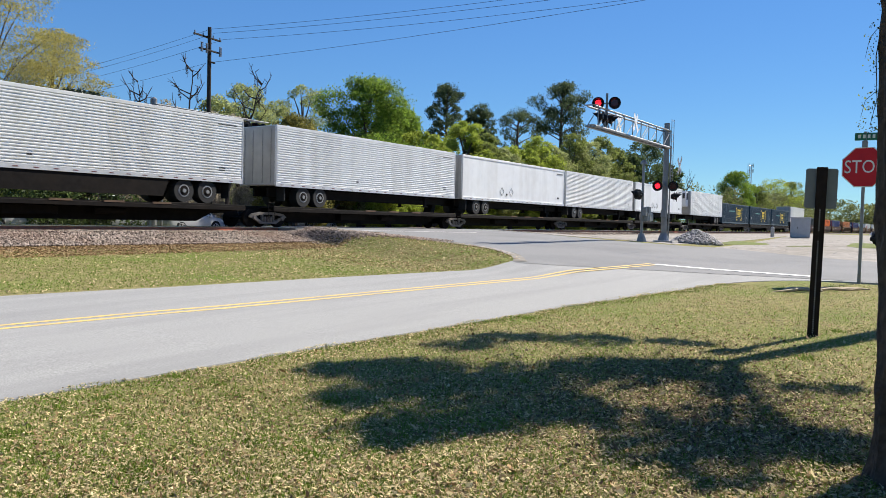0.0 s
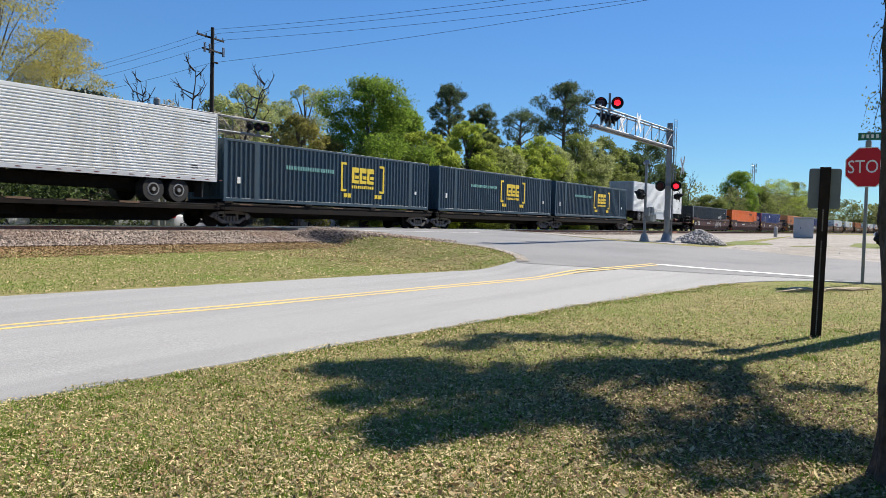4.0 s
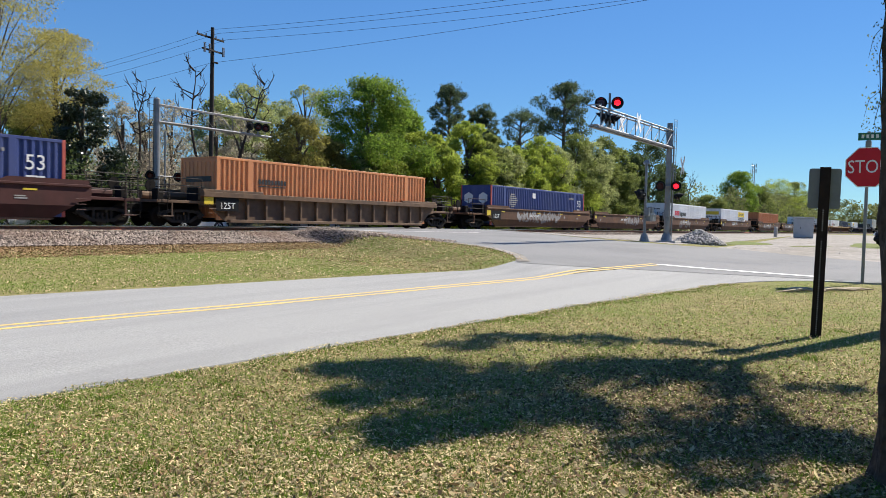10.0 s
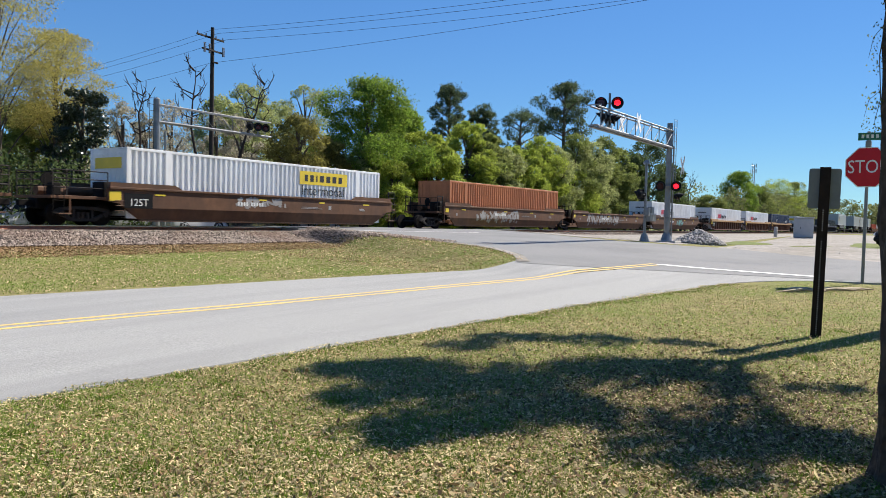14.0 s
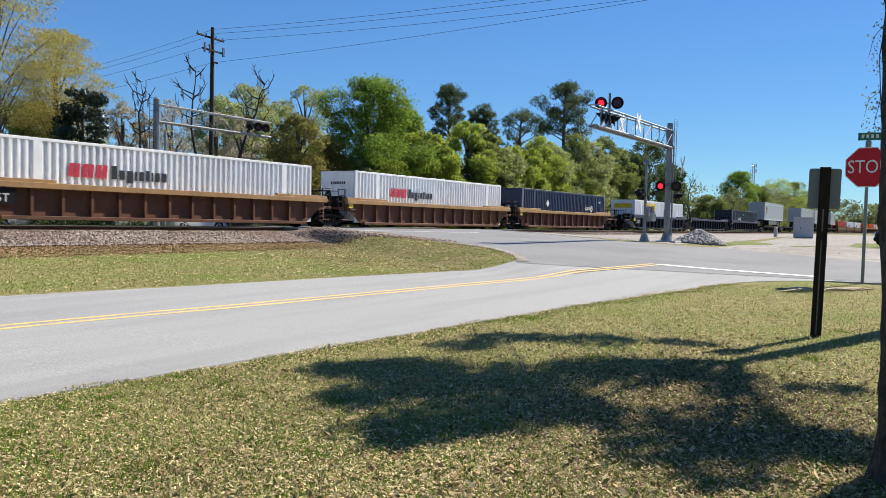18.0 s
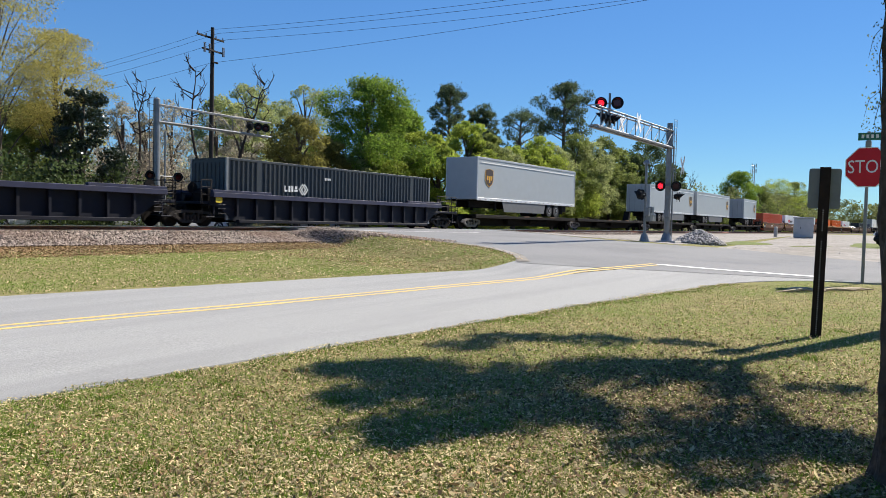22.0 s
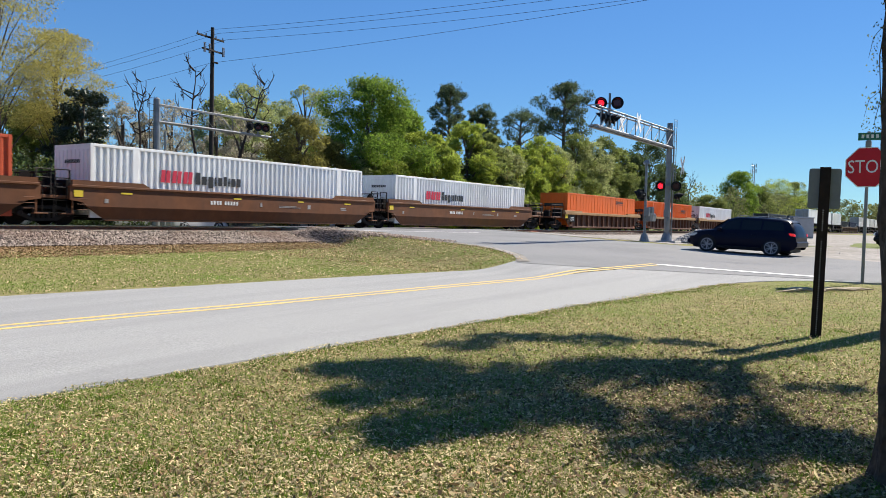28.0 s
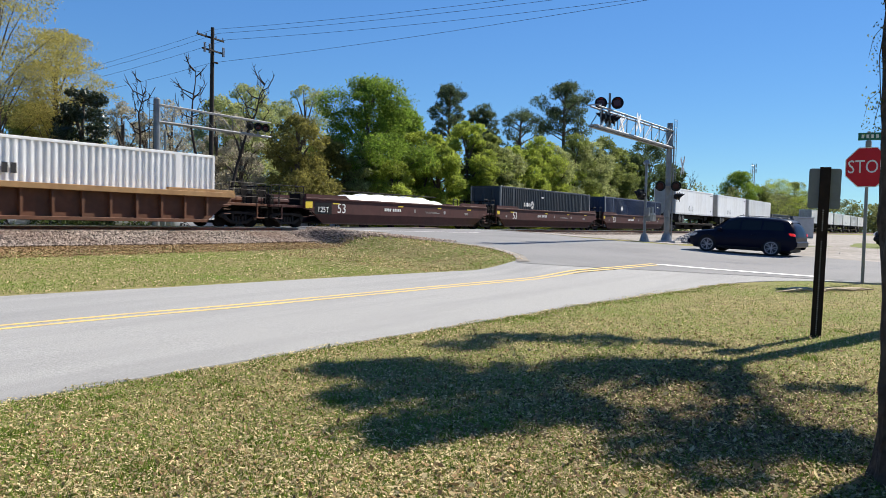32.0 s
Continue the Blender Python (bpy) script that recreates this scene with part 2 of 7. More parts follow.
M["blade_green"] = material("green_grass_blades", (0.14, 0.22, 0.028), 0.8, vary=0.2, scale=0.5, by_island=0.4, thin=0.3, gloss=0.12)
M["litter"] = material("dry_leaf_litter", (0.47, 0.385, 0.21), 0.8, vary=0.25, scale=0.6, by_island=0.5, thin=0.2, gloss=0.15)
# brown mulch with extra dark in its colour to deepen the tree's shadow
M["mulch"] = material("shade_darkened_mulch", (0.15, 0.105, 0.065), 0.9, vary=0.3, scale=0.6, by_island=0.6, gloss=0.1)
M["litter_dark"] = material("brown_leaf_litter", (0.26, 0.17, 0.085), 0.85, vary=0.25, scale=0.6, by_island=0.5, thin=0.1, gloss=0.15)


def foliage(name, colour, vary=0.4):
    return material(name, colour, 0.6, vary=0.35, scale=0.5, by_island=vary, thin=0.56, gloss=0.2)


M["leaf_bright"] = foliage("spring_leaves", (0.29, 0.35, 0.055))
M["leaf_mid"] = foliage("green_leaves", (0.17, 0.255, 0.035))
M["leaf_olive"] = foliage("olive_leaves", (0.185, 0.22, 0.06))
M["leaf_gold"] = foliage("gold_green_leaves", (0.36, 0.315, 0.09))
M["leaf_dark"] = material("dark_glossy_leaves", (0.022, 0.036, 0.016), 0.3, vary=0.3, scale=0.35, by_island=0.4, thin=0.25, gloss=0.7)
M["leaf_pine"] = foliage("pine_needles", (0.075, 0.105, 0.05))
M["leaf_pale"] = foliage("pale_budding_twigs", (0.36, 0.33, 0.24))
M["leaf_rust"] = foliage("bronze_leaves", (0.2, 0.185, 0.05))
M["leaf_far"] = foliage("distant_leaves", (0.15, 0.165, 0.06))
# bright haze behind the bare trees is put into this leaf colour
M["leaf_haze"] = foliage("haze_tinted_grey_green_leaves", (0.42, 0.42, 0.26))
M["vine"] = foliage("dry_hanging_vines", (0.36, 0.31, 0.24))
M["moss"] = foliage("hanging_moss", (0.055, 0.047, 0.038))
# ---- mesh building ----
class Shape:
    """A bag of faces that becomes one mesh."""

    def __init__(self):
        self.v, self.f = [], []

    def add(self, verts, faces):
        n = len(self.v)
        self.v += [tuple(p) for p in verts]
        self.f += [tuple(n + i for i in f) for f in faces]
        return self

    def box(self, x0, x1, y0, y1, z0, z1, cut=0.0):
        if cut:
            c = cut
            ring = [(x0 + c, y0), (x1 - c, y0), (x1, y0 + c), (x1, y1 - c), (x1 - c, y1), (x0 + c, y1), (x0, y1 - c), (x0, y0 + c)]
            small = [(x0 + c, y0 + c), (x1 - c, y0 + c), (x1 - c, y0 + c), (x1 - c, y1 - c), (x1 - c, y1 - c), (x0 + c, y1 - c), (x0 + c, y1 - c), (x0 + c, y0 + c)]
            levels = [(small, z0), (ring, z0 + c), (ring, z1 - c), (small, z1)]
            vs = [(x, y, z) for r, z in levels for x, y in r]
            fs = [tuple(range(7, -1, -1)), tuple(range(24, 32))]
            for k in range(3):
                fs += [(k * 8 + i, k * 8 + (i + 1) % 8, k * 8 + 8 + (i + 1) % 8, k * 8 + 8 + i) for i in range(8)]
            return self.add(vs, fs)
        return self.add([(x0, y0, z0), (x1, y0, z0), (x1, y1, z0), (x0, y1, z0), (x0, y0, z1), (x1, y0, z1), (x1, y1, z1), (x0, y1, z1)],
                        [(3, 2, 1, 0), (4, 5, 6, 7), (0, 1, 5, 4), (1, 2, 6, 5), (2, 3, 7, 6), (3, 0, 4, 7)])

    def prism(self, outline, y0, y1):
        """An outline in x and z, drawn out from y0 to y1."""
        n = len(outline)
        vs = [(x, y0, z) for x, z in outline] + [(x, y1, z) for x, z in outline]
        return self.add(vs, [tuple(range(n - 1, -1, -1)), tuple(range(n, 2 * n))] + [(i, (i + 1) % n, n + (i + 1) % n, n + i) for i in range(n)])

    def slab(self, outline, z0, z1):
        """An outline in x and y, drawn up from z0 to z1."""
        n = len(outline)
        vs = [(x, y, z0) for x, y in outline] + [(x, y, z1) for x, y in outline]
        return self.add(vs, [tuple(range(n - 1, -1, -1)), tuple(range(n, 2 * n))] + [(i, (i + 1) % n, n + (i + 1) % n, n + i) for i in range(n)])

    def tube(self, a, b, r0, r1=None, n=8):
        a, b = Vector(a), Vector(b)
        r1 = r0 if r1 is None else r1
        w = (b - a).normalized()
        u = w.orthogonal().normalized()
        v = w.cross(u)
        vs = []
        for p, r in ((a, r0), (b, r1)):
            vs += [p + (u * math.cos(t) + v * math.sin(t)) * r for t in (2 * math.pi * i / n for i in range(n))]
        return self.add(vs, [tuple(range(n - 1, -1, -1)), tuple(range(n, 2 * n))] + [(i, (i + 1) % n, n + (i + 1) % n, n + i) for i in range(n)])

    def limb(self, points, radii, n=7):
        """A bent, tapered tube through points."""
        rings = []
        for i, p in enumerate(points):
            w = (Vector(points[min(i + 1, len(points) - 1)]) - Vector(points[max(i - 1, 0)])).normalized()
            u = Vector((0.31, 0.95, 0.02)).cross(w)
            u = u.normalized() if u.length > 0.05 else w.orthogonal().normalized()
            v = w.cross(u)
            rings.append([Vector(p) + (u * math.cos(t) + v * math.sin(t)) * radii[i] for t in (2 * math.pi * k / n for k in range(n))])
        vs = [q for r in rings for q in r]
        fs = [tuple(range(n - 1, -1, -1)), tuple(range(len(vs) - n, len(vs)))]
        for k in range(len(rings) - 1):
            fs += [(k * n + i, k * n + (i + 1) % n, k * n + n + (i + 1) % n, k * n + n + i) for i in range(n)]
        return self.add(vs, fs)

    def grid(self, rows):
        """A sheet through rows of points."""
        m = len(rows[0])
        vs = [p for r in rows for p in r]
        return self.add(vs, [(k * m + i, k * m + i + 1, k * m + m + i + 1, k * m + m + i) for k in range(len(rows) - 1) for i in range(m - 1)])

    def disc(self, centre, way, r, depth, n=20, dome=0.0):
        c, w = Vector(centre), Vector(way).normalized()
        self.tube(c, c + w * depth, r, r, n)
        if dome:
            self.tube(c + w * depth, c + w * (depth + dome), r * 0.96, r * 0.55, n)
        return self

    def mesh(self, name):
        me = bpy.data.meshes.new(name)
        me.from_pydata(self.v, [], self.f)
        me.update()
        return me


def smooth(ob):
    ob.data.polygons.foreach_set("use_smooth", [True] * len(ob.data.polygons))
    return ob


def part(name, shape, mat, parent=None, label=""):
    me = shape if isinstance(shape, bpy.types.Mesh) else shape.mesh(name)
    if not me.materials:
        me.materials.append(mat)
    ob = new(name, me)
    if parent:
        ob.parent = parent
    if label:
        ob["label"] = label
    return ob


def thing(name, label, category, group="", m=None):
    ob = tagged(new(name), label, category, group)
    if m:
        ob.matrix_world = m
    return ob


def wording(name, body, mat, parent, m, size, label=""):
    """Flat lettering with the built-in font, as a mesh."""
    cu = bpy.data.curves.new(name, "FONT")
    cu.body, cu.size, cu.extrude = body, size, 0.003
    cu.align_x, cu.align_y = "CENTER", "CENTER"
    cu.resolution_u = 3
    tmp = bpy.data.objects.new(name, cu)
    scene.collection.objects.link(tmp)
    me = bpy.data.meshes.new_from_object(tmp.evaluated_get(bpy.context.evaluated_depsgraph_get()))
    bpy.data.objects.remove(tmp)
    me.materials.clear()
    ob = part(name, me, mat, parent, label)
    ob.matrix_local = m
    return ob


def sheet_mesh(name, verts, count, sides):
    """A mesh of many loose polygons with the same number of sides, from an array of corners."""
    me = bpy.data.meshes.new(name)
    me.vertices.add(len(verts))
    me.vertices.foreach_set("co", np.ascontiguousarray(verts, dtype=np.float32).ravel())
    me.loops.add(count * sides)
    me.loops.foreach_set("vertex_index", np.arange(count * sides, dtype=np.int32))
    me.polygons.add(count)
    me.polygons.foreach_set("loop_start", np.arange(0, count * sides, sides, dtype=np.int32))
    me.update(calc_edges=True)
    me.validate()
    return me


def sm(a, b, v):
    t = min(1.0, max(0.0, (v - a) / (b - a)))
    return t * t * (3 - 2 * t)


def lerp(a, b, t):
    return a + (b - a) * t


def cross_mid(y):
    return lerp(27.6, 36.2, (y - 10.0) / 17.0)


def gz(x, y):
    base = 0.0125 * max(-25.0, min(45.0, x)) + 0.14 * sm(60, 120, x)
    side = 0.34 + 0.36 * sm(20, 45, x)
    z = lerp(base, max(side, base), sm(14.5, 25.5, y))
    z = lerp(z, 0.35, sm(31.5, 36, y))
    ramp = lerp(base + 0.12, 1.0, sm(2, 26.5, y)) if y < 29 else lerp(1.0, 0.45, sm(32, 48, y))
    d = x - cross_mid(y)
    m = (1 - sm(8.2, 16.0, d) if d > 0 else 1 - sm(8.35, 11.0 - 1.6 * sm(18, 23, y), -d)) * sm(4, 14, y) * (1 - sm(50, 60, y))
    return lerp(z, max(z, ramp), m)


# ---- ground, roads and track ----
TRACK_Y, RAIL_Z = 29.35, 1.02


def rung(a, b, n):
    return [a + (b - a) * i / n for i in range(n + 1)]


def curve(points, n):
    """A smooth line through a few points of the plan."""
    out = []
    ps = [Vector(p) for p in points]
    ps = [ps[0] * 2 - ps[1]] + ps + [ps[-1] * 2 - ps[-2]]
    seg = len(ps) - 3
    for k in range(n + 1):
        u = min(seg - 1e-6, seg * k / n)
        i, t = int(u), u - int(u)
        a, b, c, d = ps[i:i + 4]
        out.append(0.5 * ((2 * b) + (c - a) * t + (2 * a - 5 * b + 4 * c - d) * t * t + (3 * b - a - 3 * c + d) * t ** 3))
    return out


def steps(*spans):
    out = []
    for a, b, d in spans:
        n = max(1, round((b - a) / d))
        out += [a + (b - a) * i / n for i in range(n)]
    return out + [spans[-1][1]]


gx = steps((-2500, -300, 500), (-300, -40, 40), (-40, 0, 4), (0, 12, 0.7), (12, 30, 0.4), (30, 50, 0.7), (50, 130, 3), (130, 400, 30), (400, 3500, 600))
gy = steps((-2500, -200, 500), (-200, -20, 30), (-20, -2, 3), (-2, 9, 0.7), (9, 28, 0.4), (28, 36, 0.7), (36, 60, 3), (60, 300, 30), (300, 3500, 600))


def under_road(x, y):
    """The soil lies a little deeper below the crossing road."""
    left = np.interp(y, (-40, -6, 6, 9.9, 11.1, 13.2, 16.2, 20.6, 25.6, 31, 45, 70), (18.0, 20.6, 20.6, 19.8, 20.6, 22.2, 23.5, 24.9, 27.2, 29.5, 33, 38))
    return 0.04 if left + 0.1 < x < left + 8 and -40 < y < 70 else 0.0


ground = part("ground", Shape().grid([[(x, y, gz(x, y) - under_road(x, y)) for x in gx] for y in gy]), M["grass"])
tagged(ground, "mown grass verge with dry leaves and bare soil", "ground", kind="structure")


def draped(name, edge_a, edge_b, across, lift, mat, label, category, skirt=True):
    rows = []
    for a, b in zip(edge_a, edge_b):
        row = []
        for k in range(across + 1):
            x, y = a.lerp(b, k / across)
            row.append((x, y, gz(x, y) + lift))
        # the edges turn down into the soil
        out = (a - b).normalized() * 0.05
        if skirt:
            row = [(row[0][0] + out.x, row[0][1] + out.y, row[0][2] - 0.12)] + row + [(row[-1][0] - out.x, row[-1][1] - out.y, row[-1][2] - 0.12)]
        rows.append(row)
    top = Shape().grid(rows)
    ob = part(name, top, mat)
    return tagged(ob, label, category, kind="structure")


# the street beside the track, which opens into the crossing road
near_edge = curve([(-160, 14), (-60, 9.2), (-10, 6.65), (3, 6.0), (8.4, 5.55), (11.4, 5.3), (14.8, 4.85), (18.4, 4.3), (20.3, 3.1), (20.9, 1.4), (21.2, -3)], 150)
far_edge = curve([(-160, 36), (-60, 24), (-10, 16.6), (6.4, 13.12), (9.2, 12.45), (13, 11.7), (16, 11.0), (18.4, 10.45), (21, 10.8), (24, 12), (28, 12)], 150)
road = draped("road", near_edge, far_edge, 24, 0.014, M["asphalt"], "light grey worn asphalt street with a double yellow line", "road")

# the road that climbs over the track
left_edge = curve([(15, -140), (18.0, -40), (20.6, -6), (21.0, 0), (20.6, 6), (18.6, 9.9), (20.6, 11.1), (22.2, 13.2), (23.5, 16.2), (24.9, 20.6), (27.2, 25.6), (29.5, 31), (33, 45), (38, 70)], 190)
right_edge = curve([(26, -140), (28.0, -40), (30.6, -4), (31.5, 2.4), (33.2, 4.7), (36.3, 8.6), (35.3, 10.7), (35.0, 14), (36.8, 17.2), (39.5, 20.6), (44, 26.6), (44.5, 31), (46, 45), (50, 70)], 190)
crossing_road = draped("road", left_edge, right_edge, 26, 0.022, M["asphalt_new"], "grey asphalt road climbing over the railway crossing", "road", False)


def paint_strip(line, width, lift, mat, label, name="road_marking"):
    rows = []
    for i, p in enumerate(line):
        d = (line[min(i + 1, len(line) - 1)] - line[max(i - 1, 0)]).normalized()
        n = Vector((-d.y, d.x)) * width / 2
        rows.append([(q.x, q.y, gz(q.x, q.y) + (lift if lift < 0.028 else lift - 0.011 * (1 - sm(16.5, 18, q.x))) ) for q in (p - n, p, p + n)])
    return tagged(part(name, Shape().grid(rows), mat), label, "road marking", kind="structure")


mid = curve([(-160, 25), (-60, 16.6), (-10, 11.3), (4.8, 9.72), (8, 9.27), (13.3, 8.65), (17.4, 8.1), (20.3, 7.8), (22.6, 7.6)], 160)
for shift in (-0.145, 0.145):
    paint_strip([p + Vector((0.05, shift)) for p in mid], 0.12, 0.028, M["yellow_line"], "one worn yellow line of the double centre marking")
paint_strip(curve([(22.6, 7.55), (22.3, 5.3), (21.8, 3.1)], 14), 0.42, 0.03, M["white_line"], "broad white stop line across the lane")
paint_strip(curve([(27.0, 23.2), (30.5, 22.0), (34, 20.9)], 14), 0.3, 0.03, M["white_line"], "faded white stop line before the crossing")

paint_strip(curve([(26.5, 23.6), (27.2, 25.2), (28.0, 27.2)], 14), 0.5, 0.027, M["tar"], "dark tar strip along the road's edge")
paint_strip(curve([(18.9, 10.15), (20.4, 11.2), (21.9, 13.0), (23.1, 16.0)], 20), 0.34, 0.024, M["lot"], "sandy dirt washed over the road's corner")

# gravel lot beyond the crossing
lot = draped("ground", curve([(36.0, 9.4), (32.8, 4.3), (31.2, 1.6), (29.8, -8), (28, -30)], 40), curve([(170, 26), (170, 10), (150, -10), (140, -30)], 40), 60, 0.008, M["lot"],
             "pale sandy gravel lot beside the track", "ground")
verge = draped("ground", curve([(36.2, 11.2), (37.6, 17.2), (41, 21.6), (45.5, 26.6)], 30), curve([(170, 24.6), (170, 25.2), (170, 26.0), (170, 27)], 30), 60, 0.012, M["lot"],
               "pale gravel strip along the ballast", "ground")

# grass patches on the lot


def patch(cx, cy, rx, ry, turn):
    rows = []
    for q in rung(0.02, 1, 5):
        row = []
        for a in rung(0, 2 * math.pi, 28):
            k = q * (1 + 0.18 * math.sin(3 * a + cx))
            u, v = rx * k * math.cos(a), ry * k * math.sin(a)
            x, y = cx + u * math.cos(turn) - v * math.sin(turn), cy + u * math.sin(turn) + v * math.cos(turn)
            row.append((x, y, gz(x, y) + 0.018))
        rows.append(row)
    tagged(part("grass_patch", Shape().grid(rows), M["lot_grass"]), "low patch of green grass on the gravel", "grass", kind="structure")


patch(51.0, 11.4, 6.5, 1.3, 0.22)
patch(47.5, 7.2, 2.2, 0.5, -0.3)
patch(57, 4.2, 9, 2.2, 0.12)

draped("ground", curve([(-60, 23.0), (4, 23.3), (10, 23.0), (16, 23.5), (20, 23.0), (23.4, 23.4)], 60), curve([(-60, 25.7), (4, 25.7), (10, 25.7), (16, 25.7), (20, 25.7), (24.0, 25.6)], 60), 8, 0.01, M["soil"], "brown leaf-strewn soil at the foot of the ballast", "ground", False)

# ballast shoulder, left and right of the crossing
XC0, XC1 = 27.2, 44.6


def bed(x0, x1, n):
    rows = []
    prof = [(24.9, -0.08), (25.4, 0.04), (27.5, None), (31.2, None), (33.3, 0.05), (33.8, -0.08)]
    for x in rung(x0, x1, n):
        row = []
        for y, dz in prof:
            row.append((x, y, 0.79 if dz is None else gz(x, y) + dz))
        rows.append(row)
    return Shape().grid(rows)


for a, b, n in ((-120, XC0 - 0.3, 280), (XC1, 420, 120)):
    tagged(part("ballast_bed", bed(a, b, n), M["ballast_bed"]), "crushed stone ballast bed under the track", "ballast", kind="structure")


def stones(name, places, low, high, mat, label, seed):
    """Many small angular stones as one body of loose pieces."""
    rng = np.random.default_rng(seed)
    n = len(places)
    base = np.array([(1, 0, 0), (-1, 0, 0), (0, 1, 0), (0, -1, 0), (0, 0, 1), (0, 0, -1)], float)
    tris = np.array([(0, 2, 4), (2, 1, 4), (1, 3, 4), (3, 0, 4), (2, 0, 5), (1, 2, 5), (3, 1, 5), (0, 3, 5)])
    q = rng.normal(size=(n, 6, 3)) * 0.28 + base
    q *= rng.uniform(low, high, (n, 1, 1)) * np.array([1, 1, 0.8])
    t = rng.uniform(0, 6.28, n)
    c, s = np.cos(t), np.sin(t)
    q = np.stack([q[..., 0] * c[:, None] - q[..., 1] * s[:, None], q[..., 0] * s[:, None] + q[..., 1] * c[:, None], q[..., 2]], -1)
    q += np.asarray(places)[:, None, :]
    me = bpy.data.meshes.new(name)
    me.vertices.add(n * 6)
    me.vertices.foreach_set("co", q.astype(np.float32).ravel())
    idx = (tris[None] + (np.arange(n) * 6)[:, None, None]).reshape(-1).astype(np.int32)
    me.loops.add(len(idx))
    me.loops.foreach_set("vertex_index", idx)
    me.polygons.add(len(idx) // 3)
    me.polygons.foreach_set("loop_start", np.arange(0, len(idx), 3, dtype=np.int32))
    me.update(calc_edges=True)
    return tagged(part(name, me, mat), label, "stones", kind="stuff")


def bed_z(x, y):
    if y < 27.5:
        t = (y - 25.4) / 2.1
        return lerp(gz(x, 25.4) + 0.04, 0.79, max(0, t))
    return 0.79


rng = random.Random(5)
places = []
while len(places) < 17500:
    x = rng.uniform(6, XC0 + 0.6) if rng.random() < 0.85 else rng.uniform(XC1, 75)
    y = 25.1 + 3.3 * rng.random() ** 1.15
    if y < 25.5 and rng.random() < 0.5:
        continue
    places.append((x, y, bed_z(x, y) + 0.015))
for _ in range(3000):
    x, y = rng.uniform(24.2, 28.3), rng.uniform(24.7, 27.5)
    if x < 26.7 + (y - 24.7) * 0.62:
        places.append((x, y, max(gz(x, y), bed_z(x, y) if x < XC0 - 0.3 else 0) + 0.025))
for _ in range(5200):
    u = rng.random()
    y = lerp(26.6, 15.5, u ** 1.3)
    x = np.interp(y, (16.2, 20.6, 25.6), (23.5, 24.9, 27.2)) + 0.15 - abs(rng.gauss(0, 0.75 - 0.45 * u))
    places.append((x, y, gz(x, y) + 0.012))
stones("ballast_stones", places, 0.034, 0.074, M["ballast"], "loose angular grey and rust-stained ballast stones", 3)

# rails and sleepers
for y in (TRACK_Y - 0.7175, TRACK_Y + 0.7175):
    rail = tagged(new("rail"), "rust-brown steel rail with a polished running surface", "rail", "rails of the track")
    prof = [(-0.075, 0), (0.075, 0), (0.075, 0.015), (0.012, 0.035), (0.012, 0.135), (0.036, 0.15), (0.036, 0.178), (-0.036, 0.178), (-0.036, 0.15), (-0.012, 0.135), (-0.012, 0.035), (-0.075, 0.015)]
    n = len(prof)
    sh = Shape()
    rows = [[(x, y + a, RAIL_Z - 0.184 + b) for a, b in prof + prof[:1]] for x in (-160, 420)]
    part("rail_body", sh.grid(rows), M["rail"], rail)
    part("rail_head", Shape().box(-160, 420, y - 0.039, y + 0.039, RAIL_Z - 0.034, RAIL_Z), M["rail_top"], rail, "polished rail head")
sleeper = None
for k in range(120):
    x = -6 + k * 0.55
    if XC0 - 0.2 < x < XC1 + 0.2:
        continue
    if sleeper is None:
        sleeper = Shape().box(-0.115, 0.115, -1.3, 1.3, -0.15, 0.0, 0.012).mesh("sleeper")
    ob = part("sleeper", sleeper, M["tie"])
    ob.location = (x, TRACK_Y, RAIL_Z - 0.186)
    tagged(ob, "dark creosoted timber sleeper in the ballast", "sleeper", "sleepers of the track", "structure")
# timber and asphalt panels between and beside the rails
for y0, y1 in ((27.3, TRACK_Y - 0.80), (TRACK_Y - 0.63, TRACK_Y + 0.63), (TRACK_Y + 0.80, 31.4)):
    ob = part("crossing_panel", Shape().box(XC0, XC1, y0, y1, 0.7, RAIL_Z - 0.012, 0.01), M["asphalt_new"])
    tagged(ob, "flush grey panel between the rails of the crossing", "crossing panel", "panels of the crossing", "structure")


# ---- the train ----
# distance run by the train, from where it stands at 16 s
RUN = ((0, -362.34), (4, -273.37), (8, -183.17), (12, -91.97), (16, 0.0), (20, 92.51), (24, 185.31), (28, 278.18), (32, 370.89))
TRAIN = []          # (thing, place along the train, height over the rail)


def on_train(ob, x, z=0.0):
    TRAIN.append((ob, x, z))
    return ob


